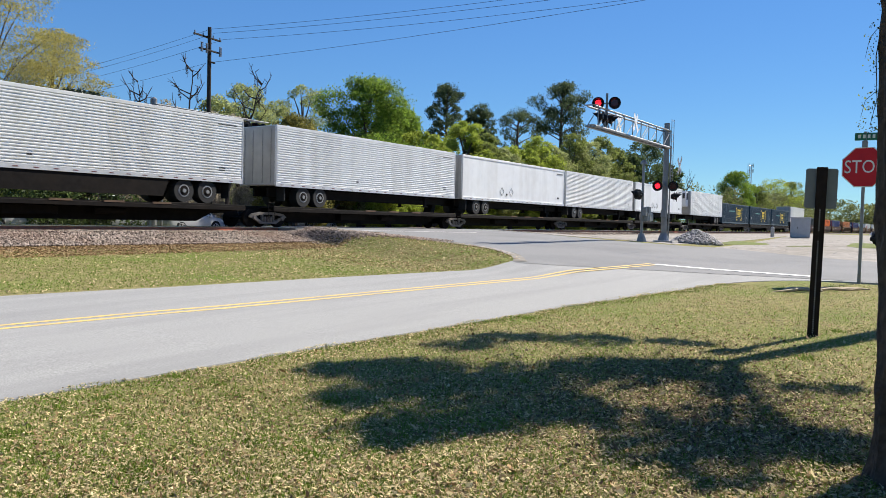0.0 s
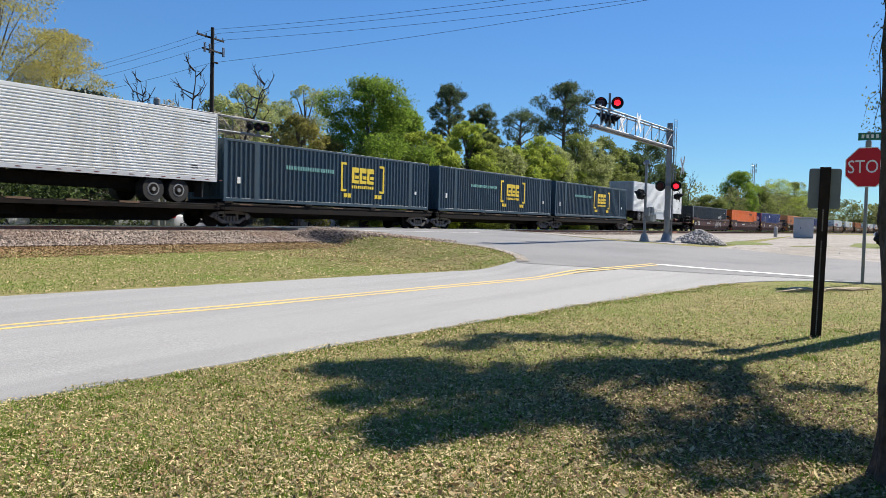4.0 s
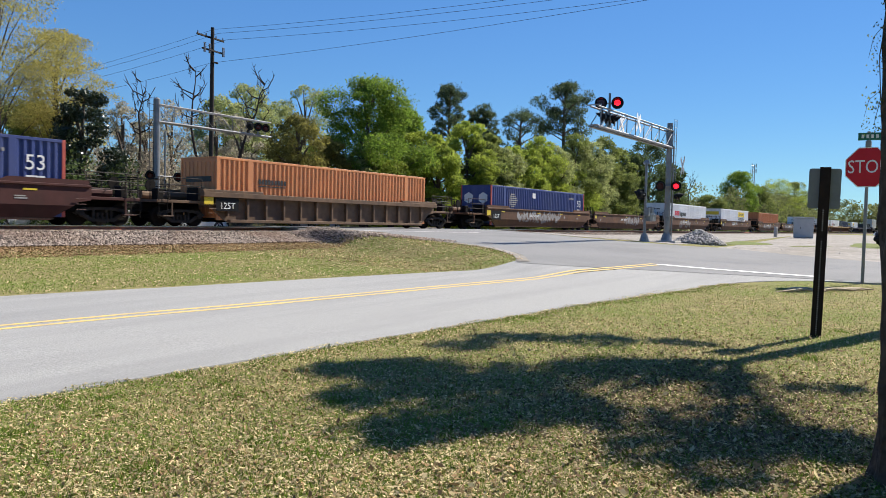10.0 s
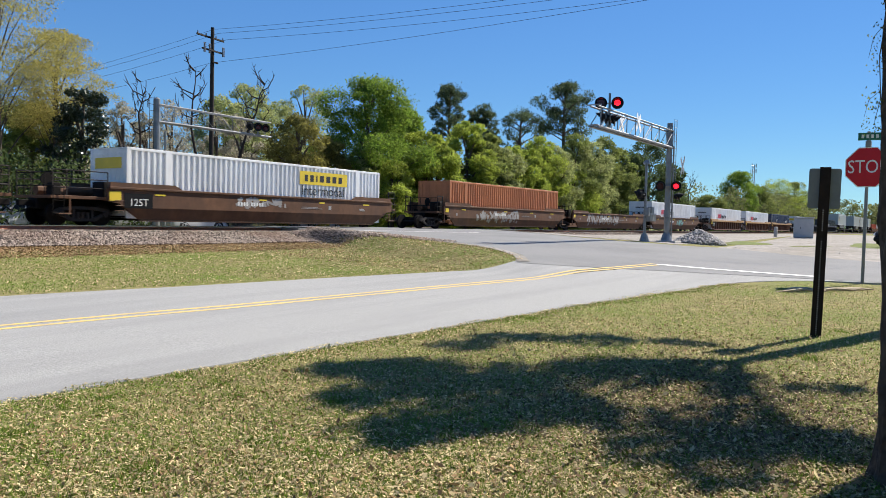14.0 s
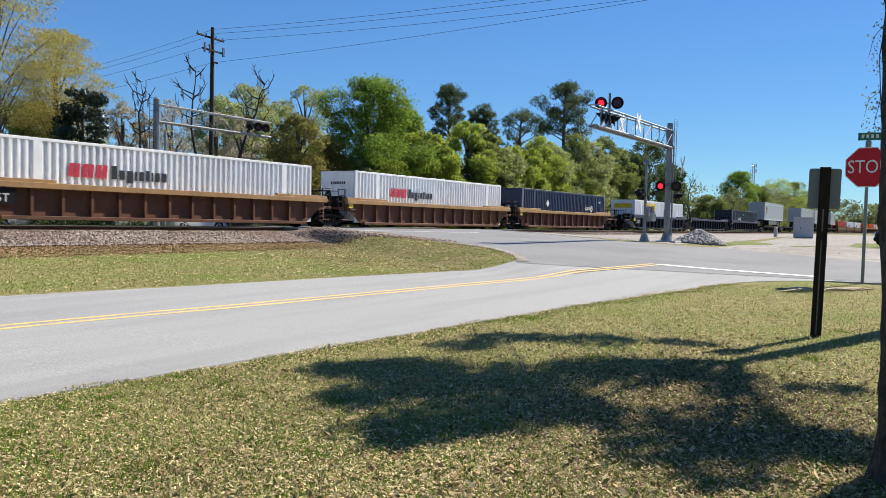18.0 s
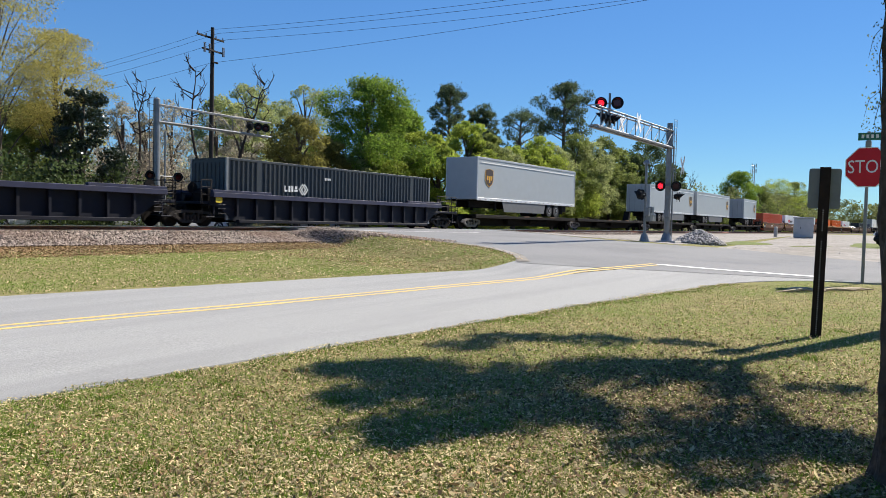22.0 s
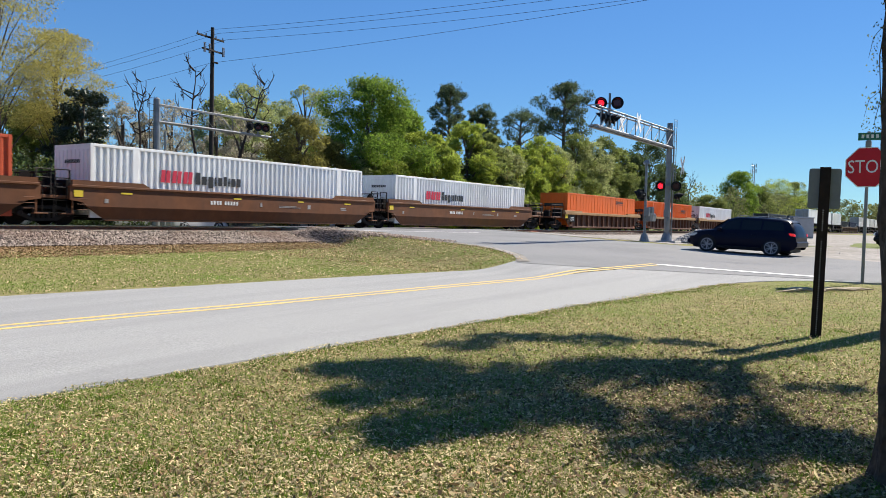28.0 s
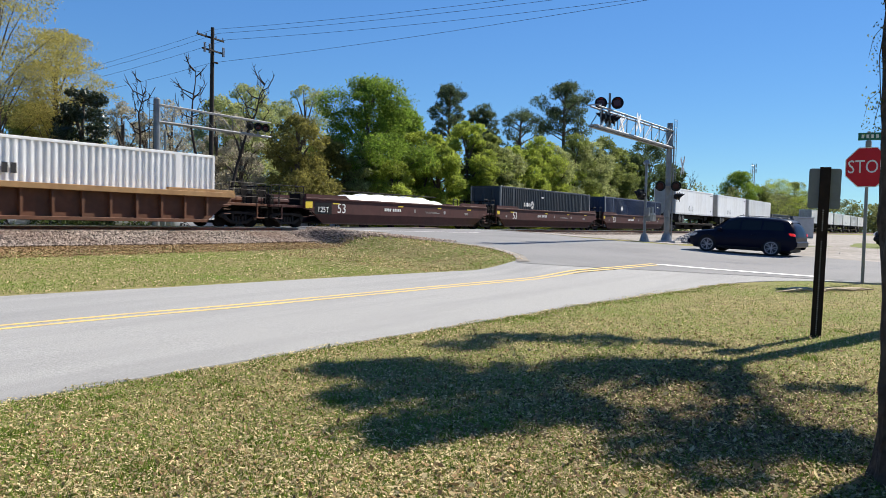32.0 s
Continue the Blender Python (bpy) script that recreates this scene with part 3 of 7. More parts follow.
def truck(parent, x, mat=None):
    """Two wheelsets in cast side frames."""
    mat = mat or M["wheel_steel"]
    for side in (-1, 1):
        y = side * 0.98
        sh = Shape().prism([(x - 1.2, 0.5), (x - 1.0, 0.66), (x - 0.45, 0.74), (x + 0.45, 0.74), (x + 1.0, 0.66), (x + 1.2, 0.5), (x + 1.06, 0.42), (x + 0.9, 0.54), (x + 0.42, 0.62),
                            (x - 0.42, 0.62), (x - 0.9, 0.54), (x - 1.06, 0.42)], y - 0.07, y + 0.07)
        sh.prism([(x - 0.98, 0.46), (x - 0.78, 0.48), (x - 0.4, 0.27), (x + 0.4, 0.27), (x + 0.78, 0.48), (x + 0.98, 0.46), (x + 0.5, 0.16), (x - 0.5, 0.16)], y - 0.07, y + 0.07)
        for k in (-0.43, 0.33):
            sh.box(x + k, x + k + 0.1, y - 0.06, y + 0.06, 0.25, 0.66, 0.01)
        part("side_frame", sh, mat, parent)
        for k in range(3):
            part("spring", Shape().tube((x - 0.2 + k * 0.2, y, 0.27), (x - 0.2 + k * 0.2, y, 0.52), 0.07, n=8), mat, parent)
        for a in (-0.9, 0.9):
            part("bearing_cap", Shape().tube((x + a, y - 0.1, 0.45), (x + a, y + side * 0.14, 0.45), 0.13, 0.1, 10), mat, parent)
    for a in (-0.9, 0.9):
        sh = Shape().tube((x + a, -0.9, 0.43), (x + a, 0.9, 0.43), 0.08, n=8)
        for side in (-1, 1):
            y = side * 0.7175
            sh.tube((x + a, y - 0.065, 0.43), (x + a, y + 0.065, 0.43), 0.43, 0.42, 20)
            sh.tube((x + a, y - side * 0.065, 0.43), (x + a, y - side * 0.095, 0.43), 0.46, 0.455, 20)
        part("wheelset", sh, M["dark_steel"], parent)
    part("bolster", Shape().box(x - 0.2, x + 0.2, -0.9, 0.9, 0.42, 0.72, 0.02), M["dark_steel"], parent)


def ladder(parent, x, y, z0, z1, w=0.42, mat=None):
    sh = Shape()
    for a in (0, w):
        sh.tube((x + a, y, z0), (x + a, y, z1), 0.016, n=5)
    n = max(2, round((z1 - z0) / 0.33))
    for k in range(n):
        z = z0 + 0.12 + k * (z1 - z0 - 0.2) / (n - 1)
        sh.tube((x, y, z), (x + w, y, z), 0.014, n=5)
    part("ladder", sh, mat or M["dark_steel"], parent)


def end_gear(car, s, reach, mat):
    """Platform, handrails, ladder, brake gear and coupler at one end of a car; s is -1 or 1."""
    a, b = sorted((s * 8.3, s * reach))
    part("end_platform", Shape().box(a, b, -1.35, 1.35, 1.02, 1.14, 0.01), mat, car)
    part("end_sill", Shape().box(a, b, -0.35, 0.35, 0.62, 1.02, 0.02), M["dark_steel"], car)
    for y in (-1.3, 1.3):
        sh = Shape()
        for x in (8.9, reach - 0.62, reach - 0.08):
            sh.tube((s * x, y, 1.14), (s * x, y, 2.1), 0.026, n=5)
        for z in (1.45, 1.78, 2.1):
            sh.tube((s * 8.9, y, z), (s * (reach - 0.08), y, z), 0.022, n=5)
        part("handrail", sh, M["truck_dark"], car)
    sh = Shape()
    for z in (1.5, 2.0):
        sh.tube((s * (reach - 0.08), -1.3, z), (s * (reach - 0.08), 1.3, z), 0.022, n=5)
    for y in (-0.75, 0.1, 0.75):
        sh.tube((s * (reach - 0.08), y, 1.14), (s * (reach - 0.08), y, 2.0), 0.02, n=5)
    part("end_rail", sh, M["dark_steel"], car)
    part("step", Shape().box(*sorted((s * (reach - 0.75), s * (reach - 0.25))), -1.45, -1.2, 0.42, 0.47, 0.01), mat, car)
    part("step_hanger", Shape().box(*sorted((s * (reach - 0.72), s * (reach - 0.66))), -1.44, -1.4, 0.45, 1.1), mat, car)
    part("valve_box", Shape().box(*sorted((s * 8.55, s * 8.95)), -1.1, -0.3, 1.14, 1.75, 0.03), M["dark_steel"], car)
    part("air_tank", Shape().tube((s * 8.6, 0.3, 1.35), (s * (reach - 0.3), 0.3, 1.35), 0.2, n=10), mat, car)
    ladder(car, s * (reach - 0.25) - 0.21, -1.42, 0.35, 1.5)
    sh = Shape().box(*sorted((s * (reach - 0.62), s * (reach - 0.3))), -0.95, -0.5, 1.14, 1.62, 0.03)
    sh.tube((s * (reach - 0.46), -0.2, 1.14), (s * (reach - 0.46), -0.2, 1.75), 0.03, n=6)
    sh.tube((s * (reach - 0.46), -0.24, 1.75), (s * (reach - 0.46), -0.18, 1.75), 0.26, n=12)
    part("brake_gear", sh, M["dark_steel"], car)
    sh = Shape().box(*sorted((s * (reach - 0.3), s * (reach + 0.55))), -0.12, 0.12, 0.72, 0.95, 0.02)
    sh.tube((s * (reach + 0.2), -0.4, 0.7), (s * (reach + 0.55), -0.25, 0.5), 0.03, n=6)
    part("coupler", sh, M["dark_steel"], car)


def marks(car):
    """Lettering blocks, warning stripes and dirt marks on the side sill."""
    y0, y1 = -1.512, -1.503
    for x, w in ((-6.9, 0.5), (6.4, 0.5), (-1.2, 0.45), (2.9, 0.4)):
        part("stripe", Shape().box(x, x + w, y0, y1, 1.27, 1.34), M["yellow_mark"], car, "yellow reflective stripe")
    for k in range(9):
        x = -2.5 + k * 0.165 + (0.12 if k > 3 else 0)
        part("lettering", Shape().box(x, x + 0.1, y0, y1, 1.0, 1.17), M["white_mark"], car, "white letter block")
    for x, w, z, h in ((1.6, 1.5, 0.98, 0.025), (1.6, 1.2, 1.04, 0.025), (0.4, 0.12, 0.98, 0.2), (3.6, 0.2, 0.95, 0.2), (6.1, 0.45, 0.95, 0.05), (6.1, 0.4, 1.03, 0.05), (-7.6, 0.16, 0.9, 0.16)):
        part("data_block", Shape().box(x, x + w, y0, y1, z, z + h), M["pale_mark"], car, "small pale data mark")


def scribble(car, seed, x0, x1, z0, z1, mat):
    """A sprayed tag: thick curling strokes."""
    r = random.Random(seed)
    sh = Shape()
    n = int((x1 - x0) / 0.42)
    for k in range(n):
        x = x0 + (x1 - x0) * (k + 0.5) / n
        pts = [Vector((x + r.uniform(-0.26, 0.26), -1.51, r.uniform(z0, z1))) for _ in range(6)]
        smooth_line = curve([(p.x, p.z) for p in pts], 18)
        w = r.uniform(0.05, 0.11)
        for i in range(len(smooth_line) - 1):
            a, b = smooth_line[i], smooth_line[i + 1]
            d = (b - a)
            if d.length < 1e-4:
                continue
            d = d.normalized() * w
            m = Vector((-d.y, d.x))
            a2, b2 = a - d * 0.3, b + d * 0.3
            yk = -0.0006 * (k % 5)
            sh.add([(x, sill_y(z) + yk, z) for x, z in ((a2.x - m.x, a2.y - m.y), (b2.x - m.x, b2.y - m.y), (b2.x + m.x, b2.y + m.y), (a2.x + m.x, a2.y + m.y))], [(0, 1, 2, 3)])
    part("graffiti", sh, mat, car, "sprayed graffiti tag")


SILL = [(-9.0, 1.5), (-9.0, 0.98), (-8.5, 0.9), (-7.7, 0.3), (-7.4, 0.25), (7.4, 0.25), (7.7, 0.3), (8.5, 0.9), (9.0, 0.98), (9.0, 1.5)]


SILL_UPPER = [(-9.0, 1.5), (-9.0, 0.98), (-8.5, 0.9), (-8.3, 0.75), (8.3, 0.75), (8.5, 0.9), (9.0, 0.98), (9.0, 1.5)]


def sill_y(z):
    return -1.507 + (0.33 * (0.75 - z) if z < 0.75 else 0.0)


def smooth_well(mat, label, open_front=False, open_rear=False):
    car = thing("well_car", label, "rail car", "cars of the freight train")
    for s, nm in ((-1, "near"), (1, "far")):
        y0, y1 = sorted((s * 1.36, s * 1.5))
        part("side_sill", Shape().prism(SILL_UPPER, y0, y1), mat, car)
        a, b, c = s * 1.5, s * 1.335, s * 1.34
        low = [(-8.3, a, 0.75), (8.3, a, 0.75), (8.3, c, 0.75), (-8.3, c, 0.75), (-7.5, b, 0.25), (7.5, b, 0.25), (7.5, c - s * 0.04, 0.25), (-7.5, c - s * 0.04, 0.25)]
        part("lower_sill", Shape().add(low, [(0, 1, 5, 4), (1, 2, 6, 5), (2, 3, 7, 6), (3, 0, 4, 7), (4, 5, 6, 7)]), mat, car)
        y2, y3 = sorted((s * 1.5, s * 1.56))
        part("top_chord", Shape().box(-8.95, 8.95, min(y0, y2), max(y1, y3), 1.47, 1.56, 0.01), mat, car)
        part("bottom_chord", Shape().box(-7.5, 7.5, *sorted((s * 1.27, s * 1.36)), 0.2, 0.28, 0.01), mat, car)
        for a in (-8.9, 5.6):
            part("end_block", Shape().prism([(a, 1.56), (a, 1.74), (a + (3.3 if a > 0 else 3.0), 1.74), (a + 3.3, 1.6), (a + 3.3, 1.56)] if a < 0 else
                                            [(a, 1.56), (a, 1.6), (a + 0.3, 1.74), (a + 3.3, 1.74), (a + 3.3, 1.56)], y0, y1), mat, car)
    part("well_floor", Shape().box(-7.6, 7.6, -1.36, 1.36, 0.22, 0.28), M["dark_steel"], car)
    for a in (-8.4, 8.2):
        part("bulkhead", Shape().box(a, a + 0.2, -1.36, 1.36, 0.6, 1.3), M["dark_steel"], car)
    marks(car)
    if mat == M["well_purple"]:
        wording("lettering", "53", M["white_mark"], car, pose(-6.2, -1.506, 1.03, 90, 0, 0), 0.72, "white number")
    ends(car, mat, open_front, open_rear)
    return car


def ribbed_well(mat, label, chord=None, open_front=False, open_rear=False):
    car = thing("well_car", label, "rail car", "cars of the freight train")
    chord = chord or mat
    for s in (-1, 1):
        y0, y1 = sorted((s * 1.315, s * 1.335))
        part("side_plate", Shape().prism(SILL, y0, y1), mat, car)
        y2, y3 = sorted((s * 1.32, s * 1.61))
        part("top_chord", Shape().box(-9.0, 9.0, y2, y3, 1.34, 1.56, 0.012), chord, car)
        y2, y3 = sorted((s * 1.315, s * 1.57))
        part("bottom_chord", Shape().box(-7.5, 7.5, y2, y3, 0.2, 0.34, 0.012), mat, car)
        for a in (-9.0, 5.5):
            part("end_block", Shape().box(a, a + 3.5, y2 + 0.02, y3 - 0.02, 1.56, 1.68, 0.012), chord, car)
        for k in range(14):
            x = -7.55 + k * 1.16
            z0 = 0.34 if abs(x) < 7.4 else 0.5
            part("rib", Shape().prism([(x - 0.06, 1.34), (x - 0.045, z0), (x + 0.045, z0), (x + 0.06, 1.34)], *sorted((s * 1.335, s * 1.51))), mat, car)
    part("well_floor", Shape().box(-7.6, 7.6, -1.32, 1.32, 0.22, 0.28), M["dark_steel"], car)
    ends(car, mat, open_front, open_rear)
    return car


def ends(car, mat, open_front, open_rear):
    y = -1.545 if mat in (M["well_tan"], M["well_grey"], M["well_black"]) else -1.512
    if open_front:
        part("number_panel", Shape().box(-8.3, -7.0, y - 0.004, y, 0.72, 1.32), M["black"], car, "black number panel")
        wording("lettering", "125T", M["white_mark"], car, pose(-7.65, y - 0.007, 0.95, 90, 0, 0), 0.42, "white lettering")
        part("stripe", Shape().box(-8.95, -8.45, y - 0.004, y, 1.0, 1.38), M["yellow_mark"], car, "yellow end block")
    else:
        part("stripe", Shape().box(-8.85, -8.5, y - 0.004, y, 1.1, 1.36), M["yellow_mark"], car, "yellow end block")
    for x in (-8.75, 8.35):
        for z in (0.62, 0.82, 1.02):
            part("grab_iron", Shape().tube((x, y - 0.05, z), (x + 0.4, y - 0.05, z), 0.014, n=5), mat, car)
    end_gear(car, -1, 11.2 if open_front else 9.55, mat)
    end_gear(car, 1, 11.2 if open_rear else 9.55, mat)
    truck(car, -9.75, M["truck_dark"])
    if open_rear:
        truck(car, 9.75, M["truck_dark"])


def spine_car(label, length=17.2):
    h = length / 2
    car = thing("spine_car", label, "rail car", "cars of the freight train")
    part("centre_sill", Shape().prism([(-h, 0.95), (-h, 0.68), (-h + 1.6, 0.62), (-h + 2.4, 0.24), (h - 2.4, 0.24), (h - 1.6, 0.62), (h, 0.68), (h, 0.95)], -0.33, 0.33), M["dark_steel"], car)
    for a in (-h + 0.4, h - 5.0):
        part("wheel_platform", Shape().box(a, a + 4.6, -1.35, 1.35, 0.95, 1.04, 0.012), M["dark_steel"], car)
    for y0, y1 in ((-1.34, -0.34), (0.34, 1.34)):
        part("walkway", Shape().box(-h + 5, h - 5, y0, y1, 0.95, 1.0), M["dark_steel"], car)
    for s in (-1, 1):
        part("side_sill", Shape().box(-h + 0.4, h - 0.4, *sorted((s * 1.3, s * 1.36)), 0.78, 0.95, 0.01), M["dark_steel"], car)
    arm = Shape().prism([(-0.06, 0.95), (-0.06, 0.75), (0.06, 0.75), (0.06, 0.95)], -1.32, 1.32).mesh("cross_arm")
    for k in range(9):
        part("cross_arm", arm, M["dark_steel"], car).location.x = -h + 1.0 + k * (length - 2) / 8
    sh = Shape()
    for k in range(3):
        sh.box(-1.2 + k * 2.2, -0.3 + k * 2.2, -1.37, -1.353, 0.95, 1.03)
    part("stripe", sh, M["well_grey"], car, "faded brown edge marks")
    part("brake_box", Shape().box(-2.6, -0.5, -0.75, 0.75, 0.4, 0.78, 0.04), M["dark_steel"], car)
    part("air_tank", Shape().tube((1.0, -0.6, 0.62), (2.4, -0.6, 0.62), 0.17, n=10), M["dark_steel"], car)
    part("hitch", Shape().prism([(h - 1.9, 1.04), (h - 1.5, 1.04), (h - 1.15, 2.0), (h - 1.5, 2.0)], -0.3, 0.3), M["dark_steel"], car)
    ladder(car, -h + 0.1, -1.3, 0.35, 1.3)
    truck(car, -h + 0.35)
    return car


def flat_car(label):
    car = thing("flat_car", label, "rail car", "cars of the freight train")
    part("deck", Shape().box(-8.5, 8.5, -1.36, 1.36, 1.0, 1.1, 0.012), M["dark_steel"], car)
    for s in (-1, 1):
        part("side_sill", Shape().prism([(-8.4, 1.0), (-8.4, 0.82), (-6.5, 0.7), (6.5, 0.7), (8.4, 0.82), (8.4, 1.0)], *sorted((s * 1.28, s * 1.34))), M["dark_steel"], car)
    part("centre_sill", Shape().box(-8.6, 8.6, -0.35, 0.35, 0.45, 1.0, 0.02), M["dark_steel"], car)
    for k in range(4):
        part("container_foot", Shape().box(-8.1 + k * 5.2, -7.6 + k * 5.2, -1.4, 1.4, 1.1, 1.19, 0.012), M["dark_steel"], car)
    sh = Shape()
    for k in range(5):
        sh.box(-7.2 + k * 3.2, -6.4 + k * 3.2, -1.37, -1.362, 1.03, 1.08)
    part("stripe", sh, M["well_grey"], car, "faded brown edge marks")
    ladder(car, -8.5, -1.4, 0.35, 1.1)
    truck(car, -7.4)
    truck(car, 7.4)
    return car


# ---- loads ----
CL, CW, CH = 16.15, 2.6, 2.9


def corrugated(x0, x1, y, s, z0, z1, pitch=0.29, deep=0.062):
    """A trapezoid-fold sheet; s is the side that it faces."""
    n = max(1, round((x1 - x0) / pitch))
    p = (x1 - x0) / n
    xs = []
    for k in range(n):
        a = x0 + k * p
        xs += [(a, 0), (a + p * 0.3, 0), (a + p * 0.5, deep), (a + p * 0.8, deep)]
    xs.append((x1, 0))
    return Shape().grid([[(x, y - s * d, z) for x, d in xs] for z in ((z0, z1) if s < 0 else (z1, z0))])


def container(mat, label, panels="fold", end_mat=None, post=None):
    """A 53-foot box: frame, folded sides, roof, doors with bars."""
    box = thing("shipping_container", label, "container", "containers on the train")
    hl, hw = CL / 2, CW / 2
    post = post or mat
    for s in (-1, 1):
        segs = ((-hl + 0.12, -6.25), (-6.0, 6.0), (6.25, hl - 0.12))
        for a, b in segs:
            if panels == "fold":
                part("side_panel", corrugated(a, b, s * (hw - 0.012), s, 0.16, CH - 0.11), mat, box)
            else:
                part("side_panel", Shape().box(a, b, *sorted((s * (hw - 0.05), s * (hw - 0.03))), 0.16, CH - 0.11), mat, box)
                n = max(1, round((b - a) / 0.62))
                for k in range(n + 1):
                    x = a + (b - a) * k / n
                    part("panel_rib", Shape().box(x - 0.035, x + 0.035, *sorted((s * (hw - 0.03), s * (hw - 0.012))), 0.16, CH - 0.11), mat, box)
        for x in (-hl, -6.25, 6.0, hl - 0.25 + 0.12):
            w = 0.25 if abs(x) < 7 else 0.13
            part("post", Shape().box(x, x + w, *sorted((s * (hw - 0.1), s * hw)), 0, CH - 0.002, 0.008), post if w < 0.2 else mat, box)
        part("top_rail", Shape().box(-hl + 0.13, hl - 0.13, *sorted((s * (hw - 0.08), s * (hw - 0.003))), CH - 0.12, CH - 0.004, 0.01), mat, box)
        part("bottom_rail", Shape().box(-hl + 0.13, hl - 0.13, *sorted((s * (hw - 0.1), s * (hw - 0.003))), 0.0, 0.17, 0.01), mat, box)
    part("roof", Shape().box(-hl + 0.02, hl - 0.02, -hw + 0.07, hw - 0.07, CH - 0.05, CH - 0.006), mat, box)
    part("floor", Shape().box(-hl + 0.05, hl - 0.05, -hw + 0.1, hw - 0.1, 0.03, 0.14), M["dark_steel"], box)
    em = end_mat or mat
    part("end_wall", Shape().box(-hl + 0.03, -hl + 0.06, -hw + 0.1, hw - 0.1, 0.1, CH - 0.06), em, box)
    for k in range(8):
        y = -hw + 0.28 + k * (CW - 0.56) / 7
        part("end_rib", Shape().prism([(-hl + 0.03, 0.2), (-hl + 0.005, 0.24), (-hl + 0.005, CH - 0.24), (-hl + 0.03, CH - 0.2)], y - 0.06, y + 0.06), em, box)
    for s in (-1, 1):
        door = part("door", Shape().box(hl - 0.06, hl - 0.02, *sorted((s * 0.01, s * (hw - 0.1))), 0.12, CH - 0.1, 0.008), mat, box)
        sh = Shape()
        for y in (0.3, 0.85):
            sh.tube((hl - 0.005, s * y, 0.15), (hl - 0.005, s * y, CH - 0.13), 0.018, n=6)
            sh.box(hl - 0.01, hl + 0.02, s * y - 0.12, s * y + 0.02, 1.05, 1.1)
        part("lock_rod", sh, M["galv"], door, "galvanised lock rods")
    return box


NEAR = -CW / 2 - 0.006


def flat_marks(parent, mat, rects, y=NEAR, name="lettering", label=""):
    """Painted blocks on the near side: (x0, x1, z0, z1)."""
    sh = Shape()
    for x0, x1, z0, z1 in rects:
        sh.box(x0, x1, y - 0.003, y, z0, z1)
    return part(name, sh, mat, parent, label)


def letters(x, z, h, widths, gap=0.06):
    out = []
    for w in widths:
        out.append((x, x + w, z, z + h))
        x += w + gap
    return out


def polygon_mark(parent, mat, outline, name, label, y=NEAR):
    return part(name, Shape().prism(outline, y - 0.006, y - 0.003), mat, parent, label)


def wordmark_red_black(box):
    """A red block mark and a row of black blocks, as plain bars."""
    x, z = -4.95, 1.55
    sh = Shape()
    for k in range(3):
        for j in range(2):
            a = x + k * 0.56 + j * 0.25
            sh.prism([(a, z), (a + 0.2, z), (a + 0.25, z + 0.52), (a + 0.05, z + 0.52)], NEAR - 0.006, NEAR - 0.003)
    part("logo", sh, M["red_mark"], box, "red slanted logo blocks")
    rects = []
    x0 = -3.17
    for k, w in enumerate((0.24, 0.26, 0.27, 0.1, 0.22, 0.17, 0.1, 0.22, 0.22)):
        rects.append((x0, x0 + w, 1.42 if k == 2 else 1.55, 2.08 if k == 0 else (1.98 if k == 5 else 1.92)))
        x0 += w + 0.09
    flat_marks(box, M["black_mark"], rects, name="logo", label="row of black logo blocks")
    sh = Shape()
    for k in range(8):
        sh.box(-CL / 2 - 0.004, -CL / 2 - 0.001, -0.55 + k * 0.14, -0.45 + k * 0.14, 2.15, 2.3)
    part("logo", sh, M["black_mark"], box, "small dark blocks on the end wall")


def bracket_logo(box):
    """Yellow letter blocks between square brackets."""
    rects = [(-0.14, 0.0, 0.82, 2.41), (0.0, 0.3, 2.28, 2.41), (0.0, 0.3, 0.82, 0.95), (3.45, 3.59, 0.82, 2.41), (3.15, 3.45, 2.28, 2.41), (3.15, 3.45, 0.82, 0.95),
             (0.1, 0.4, 0.5, 0.72), (0.46, 0.7, 0.5, 0.72), (2.75, 3.0, 0.5, 0.72), (3.06, 3.36, 0.5, 0.72)]
    for x in (0.75, 1.4, 2.05):
        rects += [(x, x + 0.58, 1.3, 1.48), (x, x + 0.2, 1.48, 1.95), (x + 0.26, x + 0.58, 1.56, 1.74), (x, x + 0.58, 1.9, 2.18)]
    rects += letters(0.75, 1.02, 0.16, [0.12] * 11, 0.055)
    flat_marks(box, M["yellow_mark"], rects, name="logo", label="yellow logo blocks between brackets")
    flat_marks(box, M["teal_mark"], letters(-4.2, 1.72, 0.2, [0.12] * 4 + [0.05] + [0.12] * 9 + [0.05] + [0.12] * 6, 0.055), name="lettering", label="small pale slogan blocks")
    flat_marks(box, M["white_mark"], [(-7.3, -7.1, 0.85, 1.15), (6.6, 6.78, 0.9, 1.1)], name="data_block")


